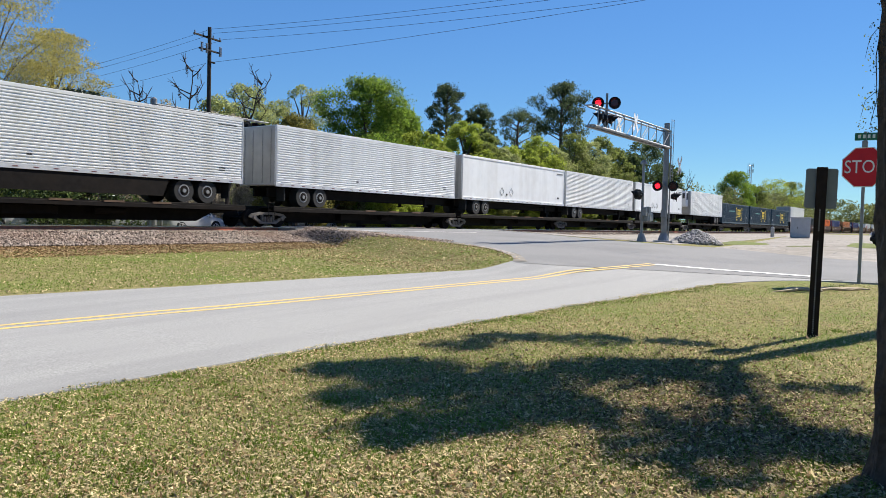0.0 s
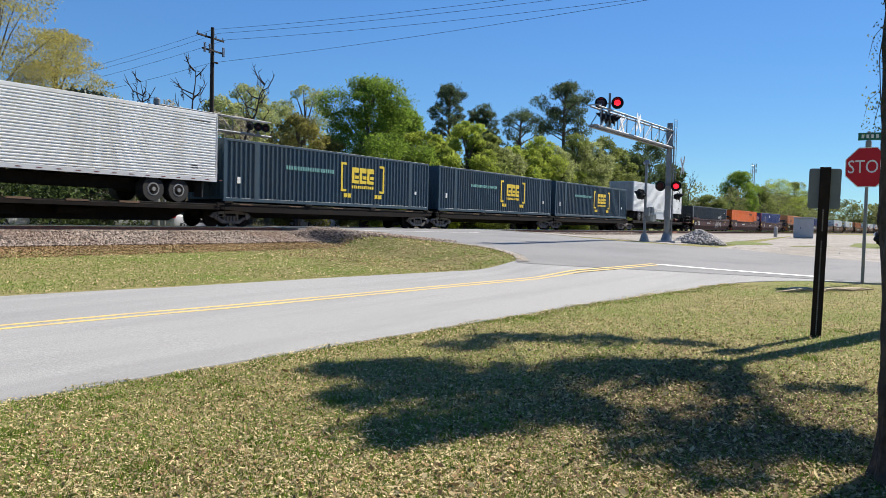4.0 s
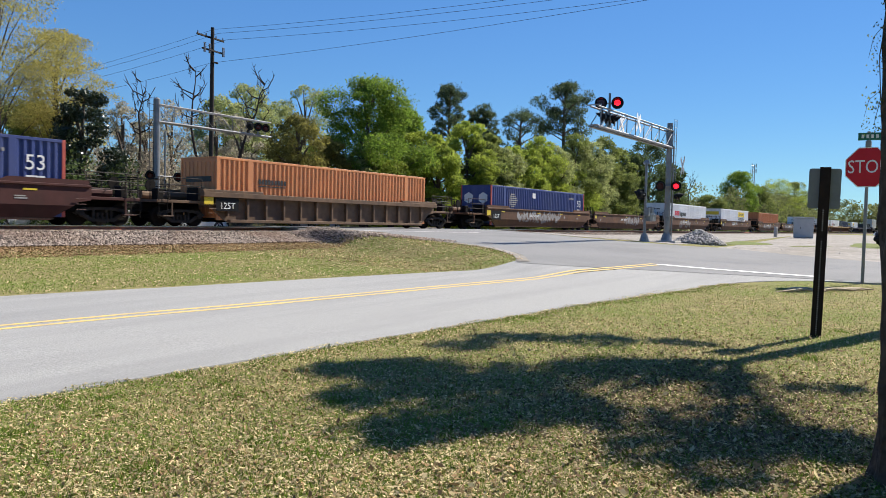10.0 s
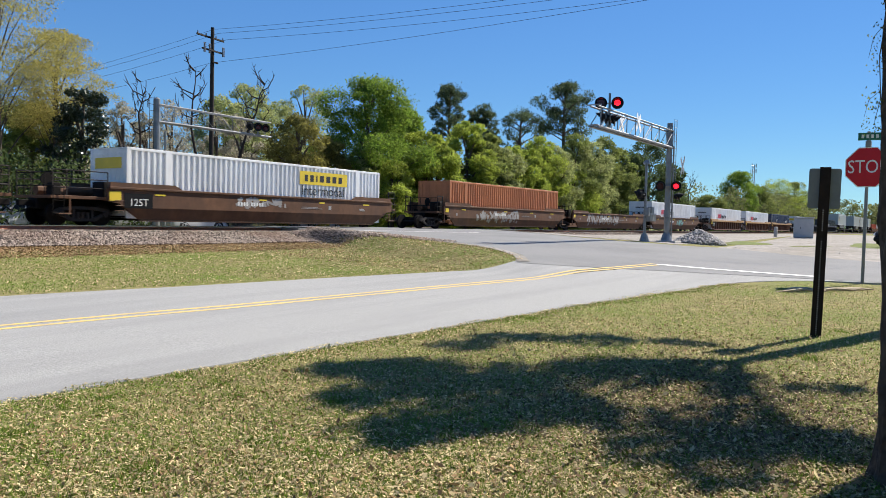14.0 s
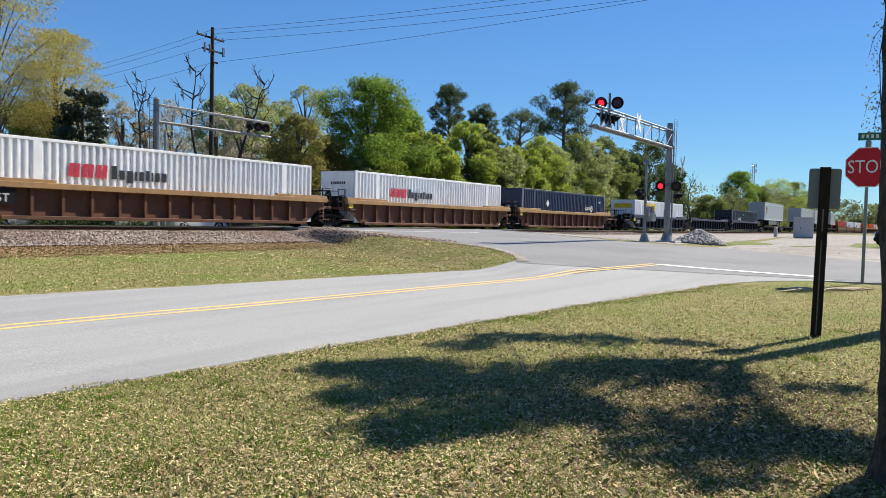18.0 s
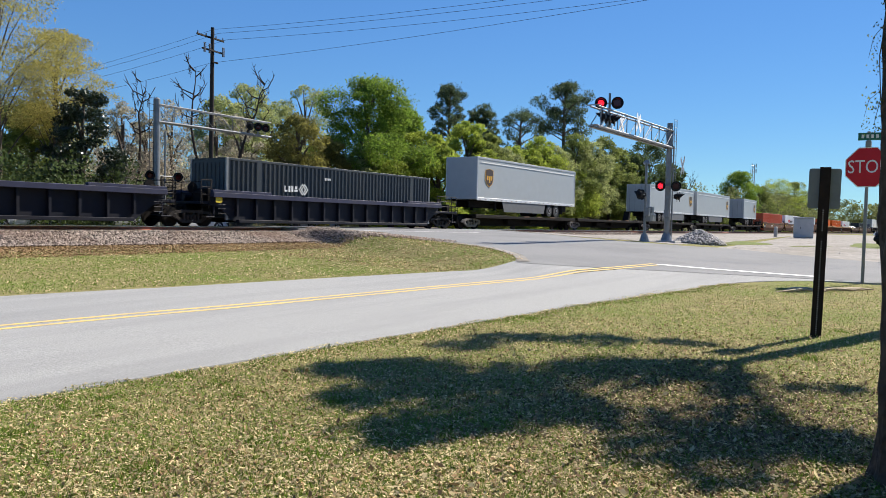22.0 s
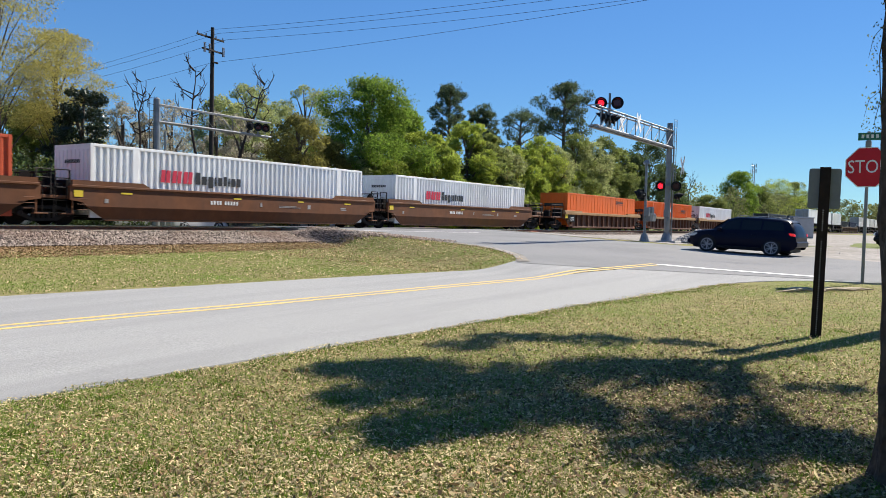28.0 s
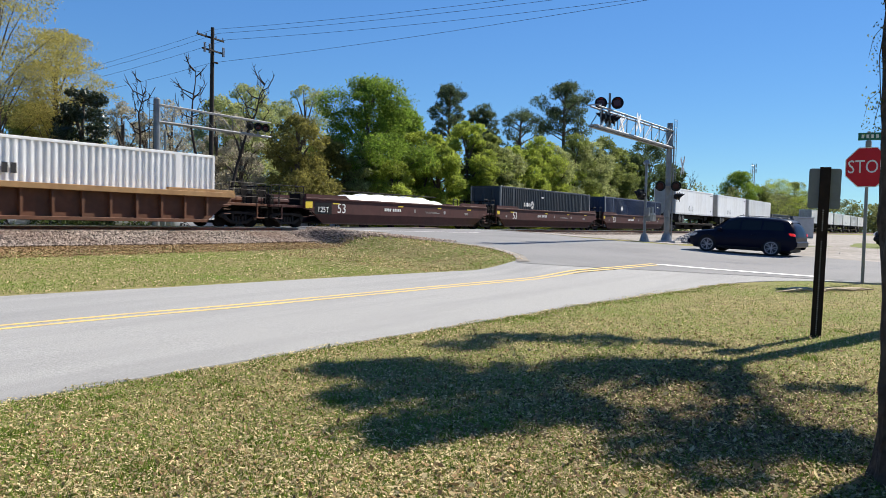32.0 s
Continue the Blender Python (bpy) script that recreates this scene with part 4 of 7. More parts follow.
def diamond_logo(box, x=4.75):
    k = 0.5
    flat_marks(box, M["white_mark"], [(x + k * a, x + k * b, 1.48 + k * c, 1.48 + k * d) for a, b, c, d in ((-2.1, -1.7, 0, 0.18), (-2.1, -1.95, 0.18, 0.6), (-1.55, -1.3, 0, 0.6), (-1.15, -0.9, 0, 0.6),
               (-0.75, -0.25, 0.05, 0.25), (-0.65, -0.35, 0.3, 0.6))], name="logo", label="white logo blocks")
    sh = Shape()
    for cx in (x + 0.2, x + 0.36):
        for (a, b) in (((-0.26, 0), (0, 0.31)), ((0, 0.31), (0.26, 0)), ((0.26, 0), (0, -0.31)), ((0, -0.31), (-0.26, 0))):
            sh.add([(cx + a[0], NEAR - 0.005, 1.63 + a[1]), (cx + b[0], NEAR - 0.005, 1.63 + b[1]), (cx + b[0] * 0.72, NEAR - 0.005, 1.63 + b[1] * 0.72), (cx + a[0] * 0.72, NEAR - 0.005, 1.63 + a[1] * 0.72)], [(0, 1, 2, 3)])
    part("logo", sh, M["white_mark"], box, "interlocked white diamond outlines")
    flat_marks(box, M["white_mark"], letters(x + 1.85, 2.2, 0.12, [0.08] * 4, 0.04), name="data_block")


def placard(box, x, z):
    """A pale diamond placard on the side."""
    polygon_mark(box, M["white_mark"], [(x - 0.3, z), (x, z - 0.3), (x + 0.3, z), (x, z + 0.3)], "placard", "pale diamond placard")


def yellow_panel(box, x=1.65):
    """A yellow name panel with dark blocks and a line of lettering below."""
    flat_marks(box, M["yellow_mark"], [(x, x + 3.6, 1.92, 2.6)], name="logo", label="yellow name panel")
    flat_marks(box, M["black_mark"], letters(x + 0.35, 2.08, 0.34, [0.22, 0.26, 0.1, 0.3, 0.3, 0.3, 0.28], 0.18), y=NEAR - 0.004, name="logo", label="dark logo blocks")
    wording("lettering", "Intermodal", M["black_mark"], box, pose(x + 1.75, NEAR - 0.004, 1.6, 90, 0, 0), 0.74, "black lettering")
    part("logo", Shape().box(-CL / 2 - 0.006, -CL / 2 - 0.002, -0.95, 0.95, 2.05, 2.5), M["yellow_mark"], box, "yellow name panel on the end wall")


def dark_wordmark(box, x=3.6, z=1.9):
    flat_marks(box, M["black_mark"], letters(x, z, 0.24, [0.15] * 9, 0.055) + [(x, x + 1.75, z - 0.12, z - 0.07)], name="logo", label="dark letter blocks over a thin line")
    part("logo", Shape().box(-CL / 2 - 0.006, -CL / 2 - 0.002, -0.9, 0.9, 1.75, 2.0), M["black_mark"], box, "dark name bar on the end wall")


def hexagons(box):
    sh = Shape()
    for cy in (-0.62, 0.62):
        out = [(cy + 0.42 * math.cos(radians(60 * k + 30)), 1.95 + 0.42 * math.sin(radians(60 * k + 30))) for k in range(6)]
        sh.add([(-CL / 2 - 0.004, y, z) for y, z in out], [tuple(range(6))])
    part("logo", sh, M["white_mark"], box, "two pale hexagons on the end wall")
    flat_marks(box, M["pale_mark"], letters(-4.6, 0.62, 0.62, [0.32, 0.5, 0.3, 0.5, 0.45, 0.2, 0.5, 0.45, 0.5], 0.24), name="lettering", label="faded white letter blocks")
    for k in range(7):
        w = 0.85 - 0.16 * abs(k - 3)
        flat_marks(box, M["pale_mark"], [(-5.0 - w * 0.6, -5.0 + w, 1.4 + k * 0.15, 1.48 + k * 0.15)], name="logo", label="faded striped hexagon")
    flat_marks(box, M["white_mark"], [(-1.75, -1.25, 2.15, 2.55)], name="data_block")
    flat_marks(box, M["pale_mark"], letters(5.0, 2.3, 0.13, [0.1] * 6, 0.05), name="data_block")
    wording("lettering", "53", M["white_mark"], box, pose(6.95, NEAR - 0.004, 1.95, 90, 0, 0), 0.8, "white number")
    flat_marks(box, M["white_mark"], [(6.6, 7.3, 1.0, 1.5)], name="data_block")


TL = 16.1


def trailer(mat, label, skin, wheels, skirt=False, unit=False, length=TL, dark_skirt=False, kind_seams=True):
    """A semi-trailer box on its wheels; wheels is -1 when the tandem rides at the leading end."""
    box = thing("semi_trailer", label, "trailer", "trailers on the train")
    h, hw, z0, z1 = length / 2, 1.3, 0.9, 4.02
    front = -h + (0.9 if unit else 0.0)
    part("body", Shape().box(front, h, -hw + 0.012, hw - 0.012, z0 + 0.12, z1 - 0.03, 0.03), mat, box)
    for s in (-1, 1):
        y0, y1 = sorted((s * (hw - 0.012), s * (hw + 0.004)))
        sh = Shape()
        if skin == "ribbed":
            n = 23
            rib = None
            for k in range(n):
                z = z0 + 0.32 + k * (z1 - z0 - 0.55) / (n - 1)
                y2 = s * (hw + 0.022)
                if rib is None:
                    ya = s * (hw - 0.012)
                    rib = Shape().add([(front + 0.1, ya, -0.045), (h - 0.1, ya, -0.045), (h - 0.1, y2, -0.02), (front + 0.1, y2, -0.02), (front + 0.1, y2, 0.02), (h - 0.1, y2, 0.02),
                                       (h - 0.1, ya, 0.045), (front + 0.1, ya, 0.045)], [(0, 1, 2, 3), (3, 2, 5, 4), (4, 5, 6, 7)]).mesh("side_rib")
                if s < 0:
                    part("side_rib", rib, mat, box).location.z = z
        else:
            n = max(4, round(length / 1.22))
            for k in range(n + 1):
                x = front + 0.08 + k * (h - front - 0.16) / n
                if kind_seams:
                    part("side_seam", Shape().box(x - 0.03, x + 0.03, *sorted((s * (hw - 0.013), s * (hw - 0.0105))), z0 + 0.25, z1 - 0.16), mat, box)
        part("top_rail", Shape().box(front, h, *sorted((s * (hw - 0.02), s * (hw + 0.018))), z1 - 0.16, z1 - 0.02, 0.008), mat, box)
        part("bottom_rail", Shape().box(front, h, *sorted((s * (hw - 0.02), s * (hw + 0.02))), z0 + 0.06, z0 + 0.26, 0.008), M["trailer_silver"], box)
    for x in (front - 0.006, h - 0.004):
        part("end_wall", Shape().box(x, x + 0.01, -hw + 0.09, hw - 0.09, z0 + 0.14, z1 - 0.06), M["trailer_end"] if mat != M["ups_grey"] else mat, box, "dull dirty end wall, shade-dark except on grey trailers")
    tape = Shape().box(0, 0.2, -hw - 0.026, -hw - 0.021, z0 + 0.13, z0 + 0.165).mesh("reflector_tape")
    for k in range(int(length / 0.75)):
        part("reflector_tape", tape, M["tape_red"], box, "strip of red reflector tape").location.x = front + 0.3 + k * 0.75
    for s in (-1, 1):
        for x in (front + 0.005, h - 0.055):
            part("corner_post", Shape().box(x, x + 0.06, *sorted((s * (hw - 0.08), s * (hw + 0.022))), z0 + 0.1, z1 - 0.02, 0.008), M["trailer_silver"], box)
    sh = Shape()
    for k in range(14):
        x = front + 0.6 + k * (h - front - 1.2) / 13
        sh.box(x - 0.05, x + 0.05, -hw + 0.1, hw - 0.1, z0, z0 + 0.12)
    # rails drawn deeper than real ones, to fill the dark shaded gap below
    sh.box(front + 0.2, h - 0.2, -0.55, -0.45, z0 - 0.42, z0 + 0.02).box(front + 0.2, h - 0.2, 0.45, 0.55, z0 - 0.42, z0 + 0.02)
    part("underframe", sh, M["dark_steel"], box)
    rear = 1 if wheels > 0 else -1
    sh = Shape()
    for y in (0.35, 0.95):
        for s in (-1, 1):
            sh.tube((rear * (h + 0.015), s * y, z0 + 0.2), (rear * (h + 0.015), s * y, z1 - 0.2), 0.016, n=6)
    part("door_rods", sh, M["galv"], box, "galvanised door rods")
    ax = rear * (h - (4.1 if mat == M["ups_grey"] and length > 10 else 2.6))
    for k in (-0.62, 0.62):
        for s in (-1, 1):
            wheel = part("wheel", Shape().tube((ax + k, s * 0.7, 0.5), (ax + k, s * 1.24, 0.5), 0.5, 0.5, 22), M["tyre"], box)
            sh = Shape().tube((ax + k, s * 1.22, 0.5), (ax + k, s * 1.252, 0.5), 0.29, 0.27, 18).tube((ax + k, s * 1.2, 0.5), (ax + k, s * 1.29, 0.5), 0.1, 0.085, 12)
            part("rim", sh, M["rim"], wheel, "dull metal wheel rim")
            part("hub", Shape().tube((ax + k, s * 1.25, 0.5), (ax + k, s * 1.262, 0.5), 0.225, 0.215, 18), M["dark_steel"], wheel, "dark wheel hub")
    part("suspension", Shape().box(ax - 1.3, ax + 1.3, -0.6, 0.6, 0.4, z0 - 0.1, 0.03), M["dark_steel"], box)
    sh = Shape()
    for y in (-1.0, 1.0):
        x = -rear * (h - 3.0)
        sh.box(x - 0.09, x + 0.09, y - 0.07, y + 0.07, 0.35, z0 + 0.02)
        sh.box(x - 0.2, x + 0.2, y - 0.12, y + 0.12, 0.3, 0.35)
    sh.tube((-rear * (h - 3.0), -1, 0.75), (-rear * (h - 3.0), 1, 0.75), 0.04, n=6)
    part("landing_gear", sh, M["dark_steel"], box)
    sh = Shape().box(ax + rear * 1.9 - 0.03, ax + rear * 1.9 + 0.03, -1.2, -0.65, 0.25, z0)
    part("mud_flap", sh, M["tyre"], box)
    if skirt:
        a, b = sorted((ax - rear * 1.4, -rear * (h - 3.6)))
        part("side_skirt", Shape().prism([(a, z0 + 0.06), (b, z0 + 0.06), (b - 0.3 if b > 0 else b, 0.22), (a + 0.3 if a < 0 else a, 0.22)], -hw + 0.02, -hw + 0.035),
             M["dark_steel"] if dark_skirt else (M["skirt_shaded"] if mat == M["ups_grey"] else mat), box)
    if unit:
        u = part("cooling_unit", Shape().box(-h, front, -0.95, 0.95, z0 + 1.1, z1 - 0.15, 0.06), M["white_paint"], box, "white cooling unit with dark grille")
        part("grille", Shape().box(-h - 0.015, -h, -0.8, 0.8, z0 + 2.1, z1 - 0.35).box(-h + 0.2, front - 0.15, -0.965, -0.95, z0 + 1.95, z1 - 0.3), M["reefer_dark"], u, "dark grille")
    return box


def shield(box, x):
    """A brown shield with a gold rim and gold letter blocks."""
    z, y = 2.02, -1.31
    out = [(-0.5, 1.1), (0.0, 1.2), (0.5, 1.1), (0.5, 0.42), (0.35, 0.14), (0.0, -0.04), (-0.35, 0.14), (-0.5, 0.42)]
    polygon_mark(box, M["gold"], [(x + a * 1.1, z - 0.05 + b * 1.06) for a, b in out], "logo", "gold shield rim", y)
    polygon_mark(box, M["brown_mark"], [(x + a, z + b) for a, b in out], "logo", "brown shield field", y - 0.004)
    rects = [(-0.36, -0.16, 0.4, 0.7), (-0.06, 0.12, 0.22, 0.7), (0.22, 0.38, 0.4, 0.7)]
    sh = Shape()
    for a, b, c, d in rects:
        sh.box(x + a, x + b, y - 0.014, y - 0.01, z + c, z + d)
    part("logo", sh, M["gold"], box, "gold letter blocks")


LBL = {
    "well_purple": "purple-brown smooth-sided well car with yellow stripes", "well_brown": "brown smooth-sided well car, dusty and rust-stained",
    "well_dirty": "grimy dark brown smooth-sided well car with graffiti", "well_grey": "rusty grey-brown well car with ribbed sides", "well_tan": "weathered tan-brown well car with ribbed sides", "well_black": "navy-black well car with ribbed sides and a faded blue chord"}
PROTO = {}


def car_at(kind, x, front=False, rear=False, ribbed=False):
    """A well car with its centre at x along the train."""
    key = (kind, front, rear)
    if key not in PROTO:
        PROTO[key] = (ribbed_well(M[kind], LBL[kind], {"well_black": M["chord_navy"], "well_tan": M["chord_tan"]}.get(kind), front, rear) if ribbed else smooth_well(M[kind], LBL[kind], front, rear))
        ob = PROTO[key]
    else:
        ob = copy_thing(PROTO[key], Matrix())
    return on_train(ob, x)


BOXES = {}


def box_at(key, x, z, make):
    if key not in BOXES:
        BOXES[key] = ob = make()
    else:
        ob = copy_thing(BOXES[key], Matrix())
    return on_train(ob, x, z)


def white_box():
    b = container(M["white_paint"], "white corrugated container with a red and black wordmark")
    wordmark_red_black(b)
    return b


def hunt_box():
    b = container(M["white_paint"], "white corrugated container with a yellow name panel")
    yellow_panel(b)
    return b


def navy_box():
    b = container(M["umax_blue"], "dark navy corrugated container with a white diamond logo", post=M["galv"])
    diamond_logo(b)
    placard(b, -3.8, 1.85)
    return b


def slate_front_box():
    b = container(M["umax_grey"], "dark slate corrugated container with a logo near its leading end", post=M["galv"])
    diamond_logo(b, -3.4)
    return b


def hunt_front_box():
    b = container(M["white_paint"], "white corrugated container with a yellow panel near its leading end")
    yellow_panel(b, -5.3)
    return b


def slate_box():
    b = container(M["umax_grey"], "dark slate corrugated container with a white diamond logo", post=M["galv"])
    diamond_logo(b)
    return b


def teal_box():
    b = container(M["csx_blue"], "dark teal corrugated container with a yellow bracket logo")
    bracket_logo(b)
    return b


def orange_panel_box():
    b = container(M["orange"], "bright orange container with flat panelled sides", panels="flat")
    dark_wordmark(b, 2.9, 2.3)
    return b


def orange_box():
    b = container(M["orange"], "bright orange corrugated container in a ribbed car")
    dark_wordmark(b, 3.75, 1.95)
    placard(b, -0.05, 2.1)
    return b


def tan_box():
    b = container(M["tan"], "faded orange corrugated container in a ribbed car")
    dark_wordmark(b, -5.6, 1.75)
    return b


def rust_box():
    return container(M["rust_orange"], "weathered rust-orange corrugated container in a well car")


def red_box():
    return container(M["red"], "faded red corrugated container in a well car")


def blue_box():
    b = container(M["blue"], "blue corrugated container with red corner posts and pale hexagons", post=M["red_post"])
    hexagons(b)
    return b


H = CL / 2
# wells: place of the container's leading end along the train, car colour, container, and which ends are the ends of a set
WELLS = [(-176.8, "well_purple", "slate", slate_box, 1, 0), (-157.6, "well_purple", "orange_panel", orange_panel_box, 0, 0), (-138.1, "well_purple", "blue", blue_box, 0, 1),
         (-114.9, "well_grey", "tan", tan_box, 1, 1), (-90.6, "well_dirty", "blue", blue_box, 1, 0), (-71.6, "well_dirty", "", None, 0, 0),
         (-51.6, "well_dirty", "white", white_box, 0, 1), (-27.8, "well_dirty", "hunt", hunt_box, 1, 0), (-4.3, "well_dirty", "rust", rust_box, 0, 0),
         (15.4, "well_dirty", "", None, 0, 0), (35.1, "well_dirty", "white", white_box, 0, 1), (58.9, "well_tan", "white", white_box, 1, 0),
         (78.5, "well_tan", "white", white_box, 0, 0), (98.0, "well_tan", "navy", navy_box, 0, 1), (122.2, "well_black", "hunt_front", hunt_front_box, 1, 0),
         (141.8, "well_black", "", None, 0, 0), (162.2, "well_black", "slate_front", slate_front_box, 0, 1), (275.8, "well_brown", "red", red_box, 1, 0),
         (294.9, "well_brown", "white", white_box, 0, 0), (314.1, "well_brown", "white", white_box, 0, 1), (338.0, "well_tan", "orange_panel", orange_panel_box, 1, 0),
         (357.8, "well_tan", "orange", orange_box, 0, 0), (377.4, "well_tan", "white", white_box, 0, 1), (400.0, "well_purple", "", None, 1, 0),
         (419.3, "well_purple", "slate_front", slate_front_box, 0, 0), (439.0, "well_purple", "navy", navy_box, 0, 1),
         (515.5, "well_grey", "slate", slate_box, 1, 0), (535.0, "well_grey", "navy", navy_box, 0, 1)]
RIBBED = {"well_grey", "well_tan", "well_black"}
tags_for = {-176.8: (7, 1.6, 4.4, 0.45, 1.4, "pale_mark"), -90.6: (9, -4.4, 3.0, 0.6, 1.4, "pale_mark"), -71.6: (11, -1.5, 2.6, 0.5, 1.4, "pale_mark"), -51.6: (12, -3.6, 0.6, 0.4, 1.35, "pale_mark"),
            -27.8: (13, -2.6, 0.2, 0.95, 1.4, "pale_mark"), 15.4: (15, -6.0, 1.6, 0.5, 1.45, "pale_mark"), 35.1: (16, 0.2, 2.6, 0.6, 1.4, "teal_mark"), -4.3: (18, -5.0, 1.0, 0.5, 1.3, "pale_mark")}
cars_made = {}
for x, kind, load, make, front, rear in WELLS:
    cars_made[x] = car_at(kind, x + H, bool(front), bool(rear), kind in RIBBED)
    if make:
        box_at(load, x + H, 0.31, make)
for x, (seed, a, b, c, d, paint) in tags_for.items():
    scribble(cars_made[x], seed, a, b, c, d, M[paint])

# the low tarpaulin-covered load in its well
load = thing("covered_load", "low load under a white wrapped cover with straps", "cargo")
rows = []
for i in range(41):
    x = -5.8 + 11.6 * i / 40
    k = 1 - abs(x / 5.8) ** 5
    row = []
    for j in range(13):
        a = math.pi * j / 12
        row.append((x, -1.15 * math.cos(a) * (0.9 + 0.1 * k), 0.9 + (0.72 + 0.08 * math.sin(i * 1.3)) * math.sin(a) ** 0.6 * max(0.25, k)))
    rows.append(row)
cover = smooth(part("cover", Shape().grid(rows), M["white_paint"], load))
part("crate", Shape().box(-5.7, 5.7, -1.12, 1.12, 0.0, 0.92, 0.03), M["dark_steel"], load)
for k in range(7):
    x = -4.9 + k * 1.6
    ob = part("strap", Shape().box(x - 0.04, x + 0.04, -1.19, 1.19, 0.5, 0.9), M["black"], load)
part("top_rod", Shape().tube((-4.6, -0.2, 1.75), (4.8, -0.2, 1.75), 0.03, n=6), M["dark_steel"], load)
on_train(load, 407.8, 0.32)

# trailers: leading end, kind, tandem end, skirt
TRAILERS = [(-354.0, "ribbed", 1, 1), (-335.8, "ribbed", -1, 0), (-318.8, "white", -1, 0), (-302.4, "ribbed", -1, 0), (-285.5, "white", -1, 0), (-266.7, "reefer", 1, 0), (-197.9, "silver", -1, 1),
            (184.0, "ups", 1, 1), (219.3, "ups", -1, 1), (236.9, "ups", -1, 1), (261.8, "pup", -1, 0), (460.2, "white", -1, 0), (478.8, "white", -1, 0), (497.2, "ribbed", -1, 0),
            (557.0, "silver", -1, 0), (575.0, "white", 1, 0), (593.0, "ribbed", -1, 0), (611.0, "white", -1, 0), (629.0, "silver", 1, 0), (647.0, "white", -1, 0)]
SKINS = {"ribbed": (M["trailer_white"], "white semi-trailer with horizontal ribbed sides", "ribbed"), "white": (M["white_paint"], "plain white semi-trailer with riveted seams", "plain"),
         "reefer": (M["trailer_white"], "white refrigerated semi-trailer with a cooling unit", "ribbed"), "silver": (M["trailer_silver"], "bare silver semi-trailer with ribbed sides", "ribbed"),
         "ups": (M["ups_grey"], "plain grey semi-trailer with a brown shield", "plain"), "pup": (M["ups_grey"], "short grey semi-trailer with a brown shield", "plain")}
CARS = {}
for x, kind, wheels, skirt in TRAILERS:
    length = 8.4 if kind == "pup" else TL
    key = (kind, wheels, skirt)
    mat, label, skin = SKINS[kind]

    def make_trailer(kind=kind, wheels=wheels, skirt=skirt, mat=mat, label=label, skin=skin, length=length):
        b = trailer(mat, label, skin, wheels, bool(skirt), kind == "reefer", length, kind == "ribbed", kind not in ("ups", "pup"))
        if kind in ("ups", "pup"):
            h = length / 2
            shield(b, -h + 1.63 if wheels > 0 else h - 1.25)
            part("band", Shape().box(-h + 0.5, h - 0.3, -1.322, -1.316, 3.6, 3.68), M["white_mark"], b, "thin white band")
        else:
            flat_marks(b, M["black_mark"], [(TL / 2 - 1.5, TL / 2 - 0.4, 3.55, 3.62), (TL / 2 - 1.4, TL / 2 - 1.05, 1.5, 1.65), (-2.0, -1.8, 1.45, 1.6)], y=-1.316, name="data_block")
            if kind == "white":
                for cx in (-2.6, -1.2):
                    sh = Shape()
                    for (a, c), (d, e) in zip(((-0.3, 0), (0, 0.3), (0.3, 0), (0, -0.3)), ((0, 0.3), (0.3, 0), (0, -0.3), (-0.3, 0))):
                        sh.tube((cx + a, -1.306, 1.72 + c), (cx + d, -1.306, 1.72 + e), 0.014, n=4)
                    part("placard_frame", sh, M["galv"], b, "empty diamond placard frame")
        return b

    box_at(key, x + length / 2, 1.07, make_trailer)
    if "spine" not in CARS:
        ob = CARS["spine"] = spine_car("dark grimy spine car with trailer platforms")
    else:
        ob = copy_thing(CARS["spine"], Matrix())
    on_train(ob, (x + TL / 2) if kind != "pup" else x + 3.6)
for x in (209.0,):
    on_train(copy_thing(CARS["spine"], Matrix()), x)
for x in (-250.2, -232.9, -215.9):
    if "flat" not in CARS:
        ob = CARS["flat"] = flat_car("dark grimy flat car carrying a container")
    else:
        ob = copy_thing(CARS["flat"], Matrix())
    on_train(ob, x + H)
    box_at("teal", x + H, 1.19, teal_box)


# ---- trees ----
def leaf_cloud(name, lobes, count, size, seed, droop=0.0):
    """Many small leaf blades spread through the outer part of some uneven lobes: (x, y, z, rx, rz)."""
    r = np.random.default_rng(seed)
    lob = np.array(lobes, float)
    share = lob[:, 3] ** 2 * 0.6 + lob[:, 3] * lob[:, 4] * 0.4
    n = np.maximum(8, (count * share / share.sum()).astype(int))
    who = np.repeat(np.arange(len(lob)), n)
    m = len(who)
    d = r.normal(size=(m, 3))
    d /= np.linalg.norm(d, axis=1)[:, None]
    # leaves gather in twigs: pull each towards one of the lobe's twig tips
    tips = r.normal(size=(len(lob), 26, 3))
    tips /= np.linalg.norm(tips, axis=2)[:, :, None]
    tip = tips[who, r.integers(0, 26, m)]
    d = d * 0.55 + tip
    d /= np.linalg.norm(d, axis=1)[:, None]
    rad = 0.35 + 0.62 * r.random(m) ** 0.6 + 0.22 * np.abs(r.normal(size=m))
    c = lob[who, :3] + d * rad[:, None] * np.stack([lob[who, 3], lob[who, 3], lob[who, 4]], -1)
    c[:, 2] -= droop * r.random(m)
    a = r.normal(size=(m, 3))
    a[:, 2] -= droop * 1.5
    a /= np.linalg.norm(a, axis=1)[:, None]
    b = np.cross(a, r.normal(size=(m, 3)))
    b /= np.linalg.norm(b, axis=1)[:, None]
    s = size * r.uniform(0.55, 1.25, (m, 1))
    q = np.stack([c - a * s, c + b * s * 0.5 - a * s * 0.1, c + a * s, c - b * s * 0.5 - a * s * 0.1], 1)
    return sheet_mesh(name, q.reshape(-1, 3), m, 4)


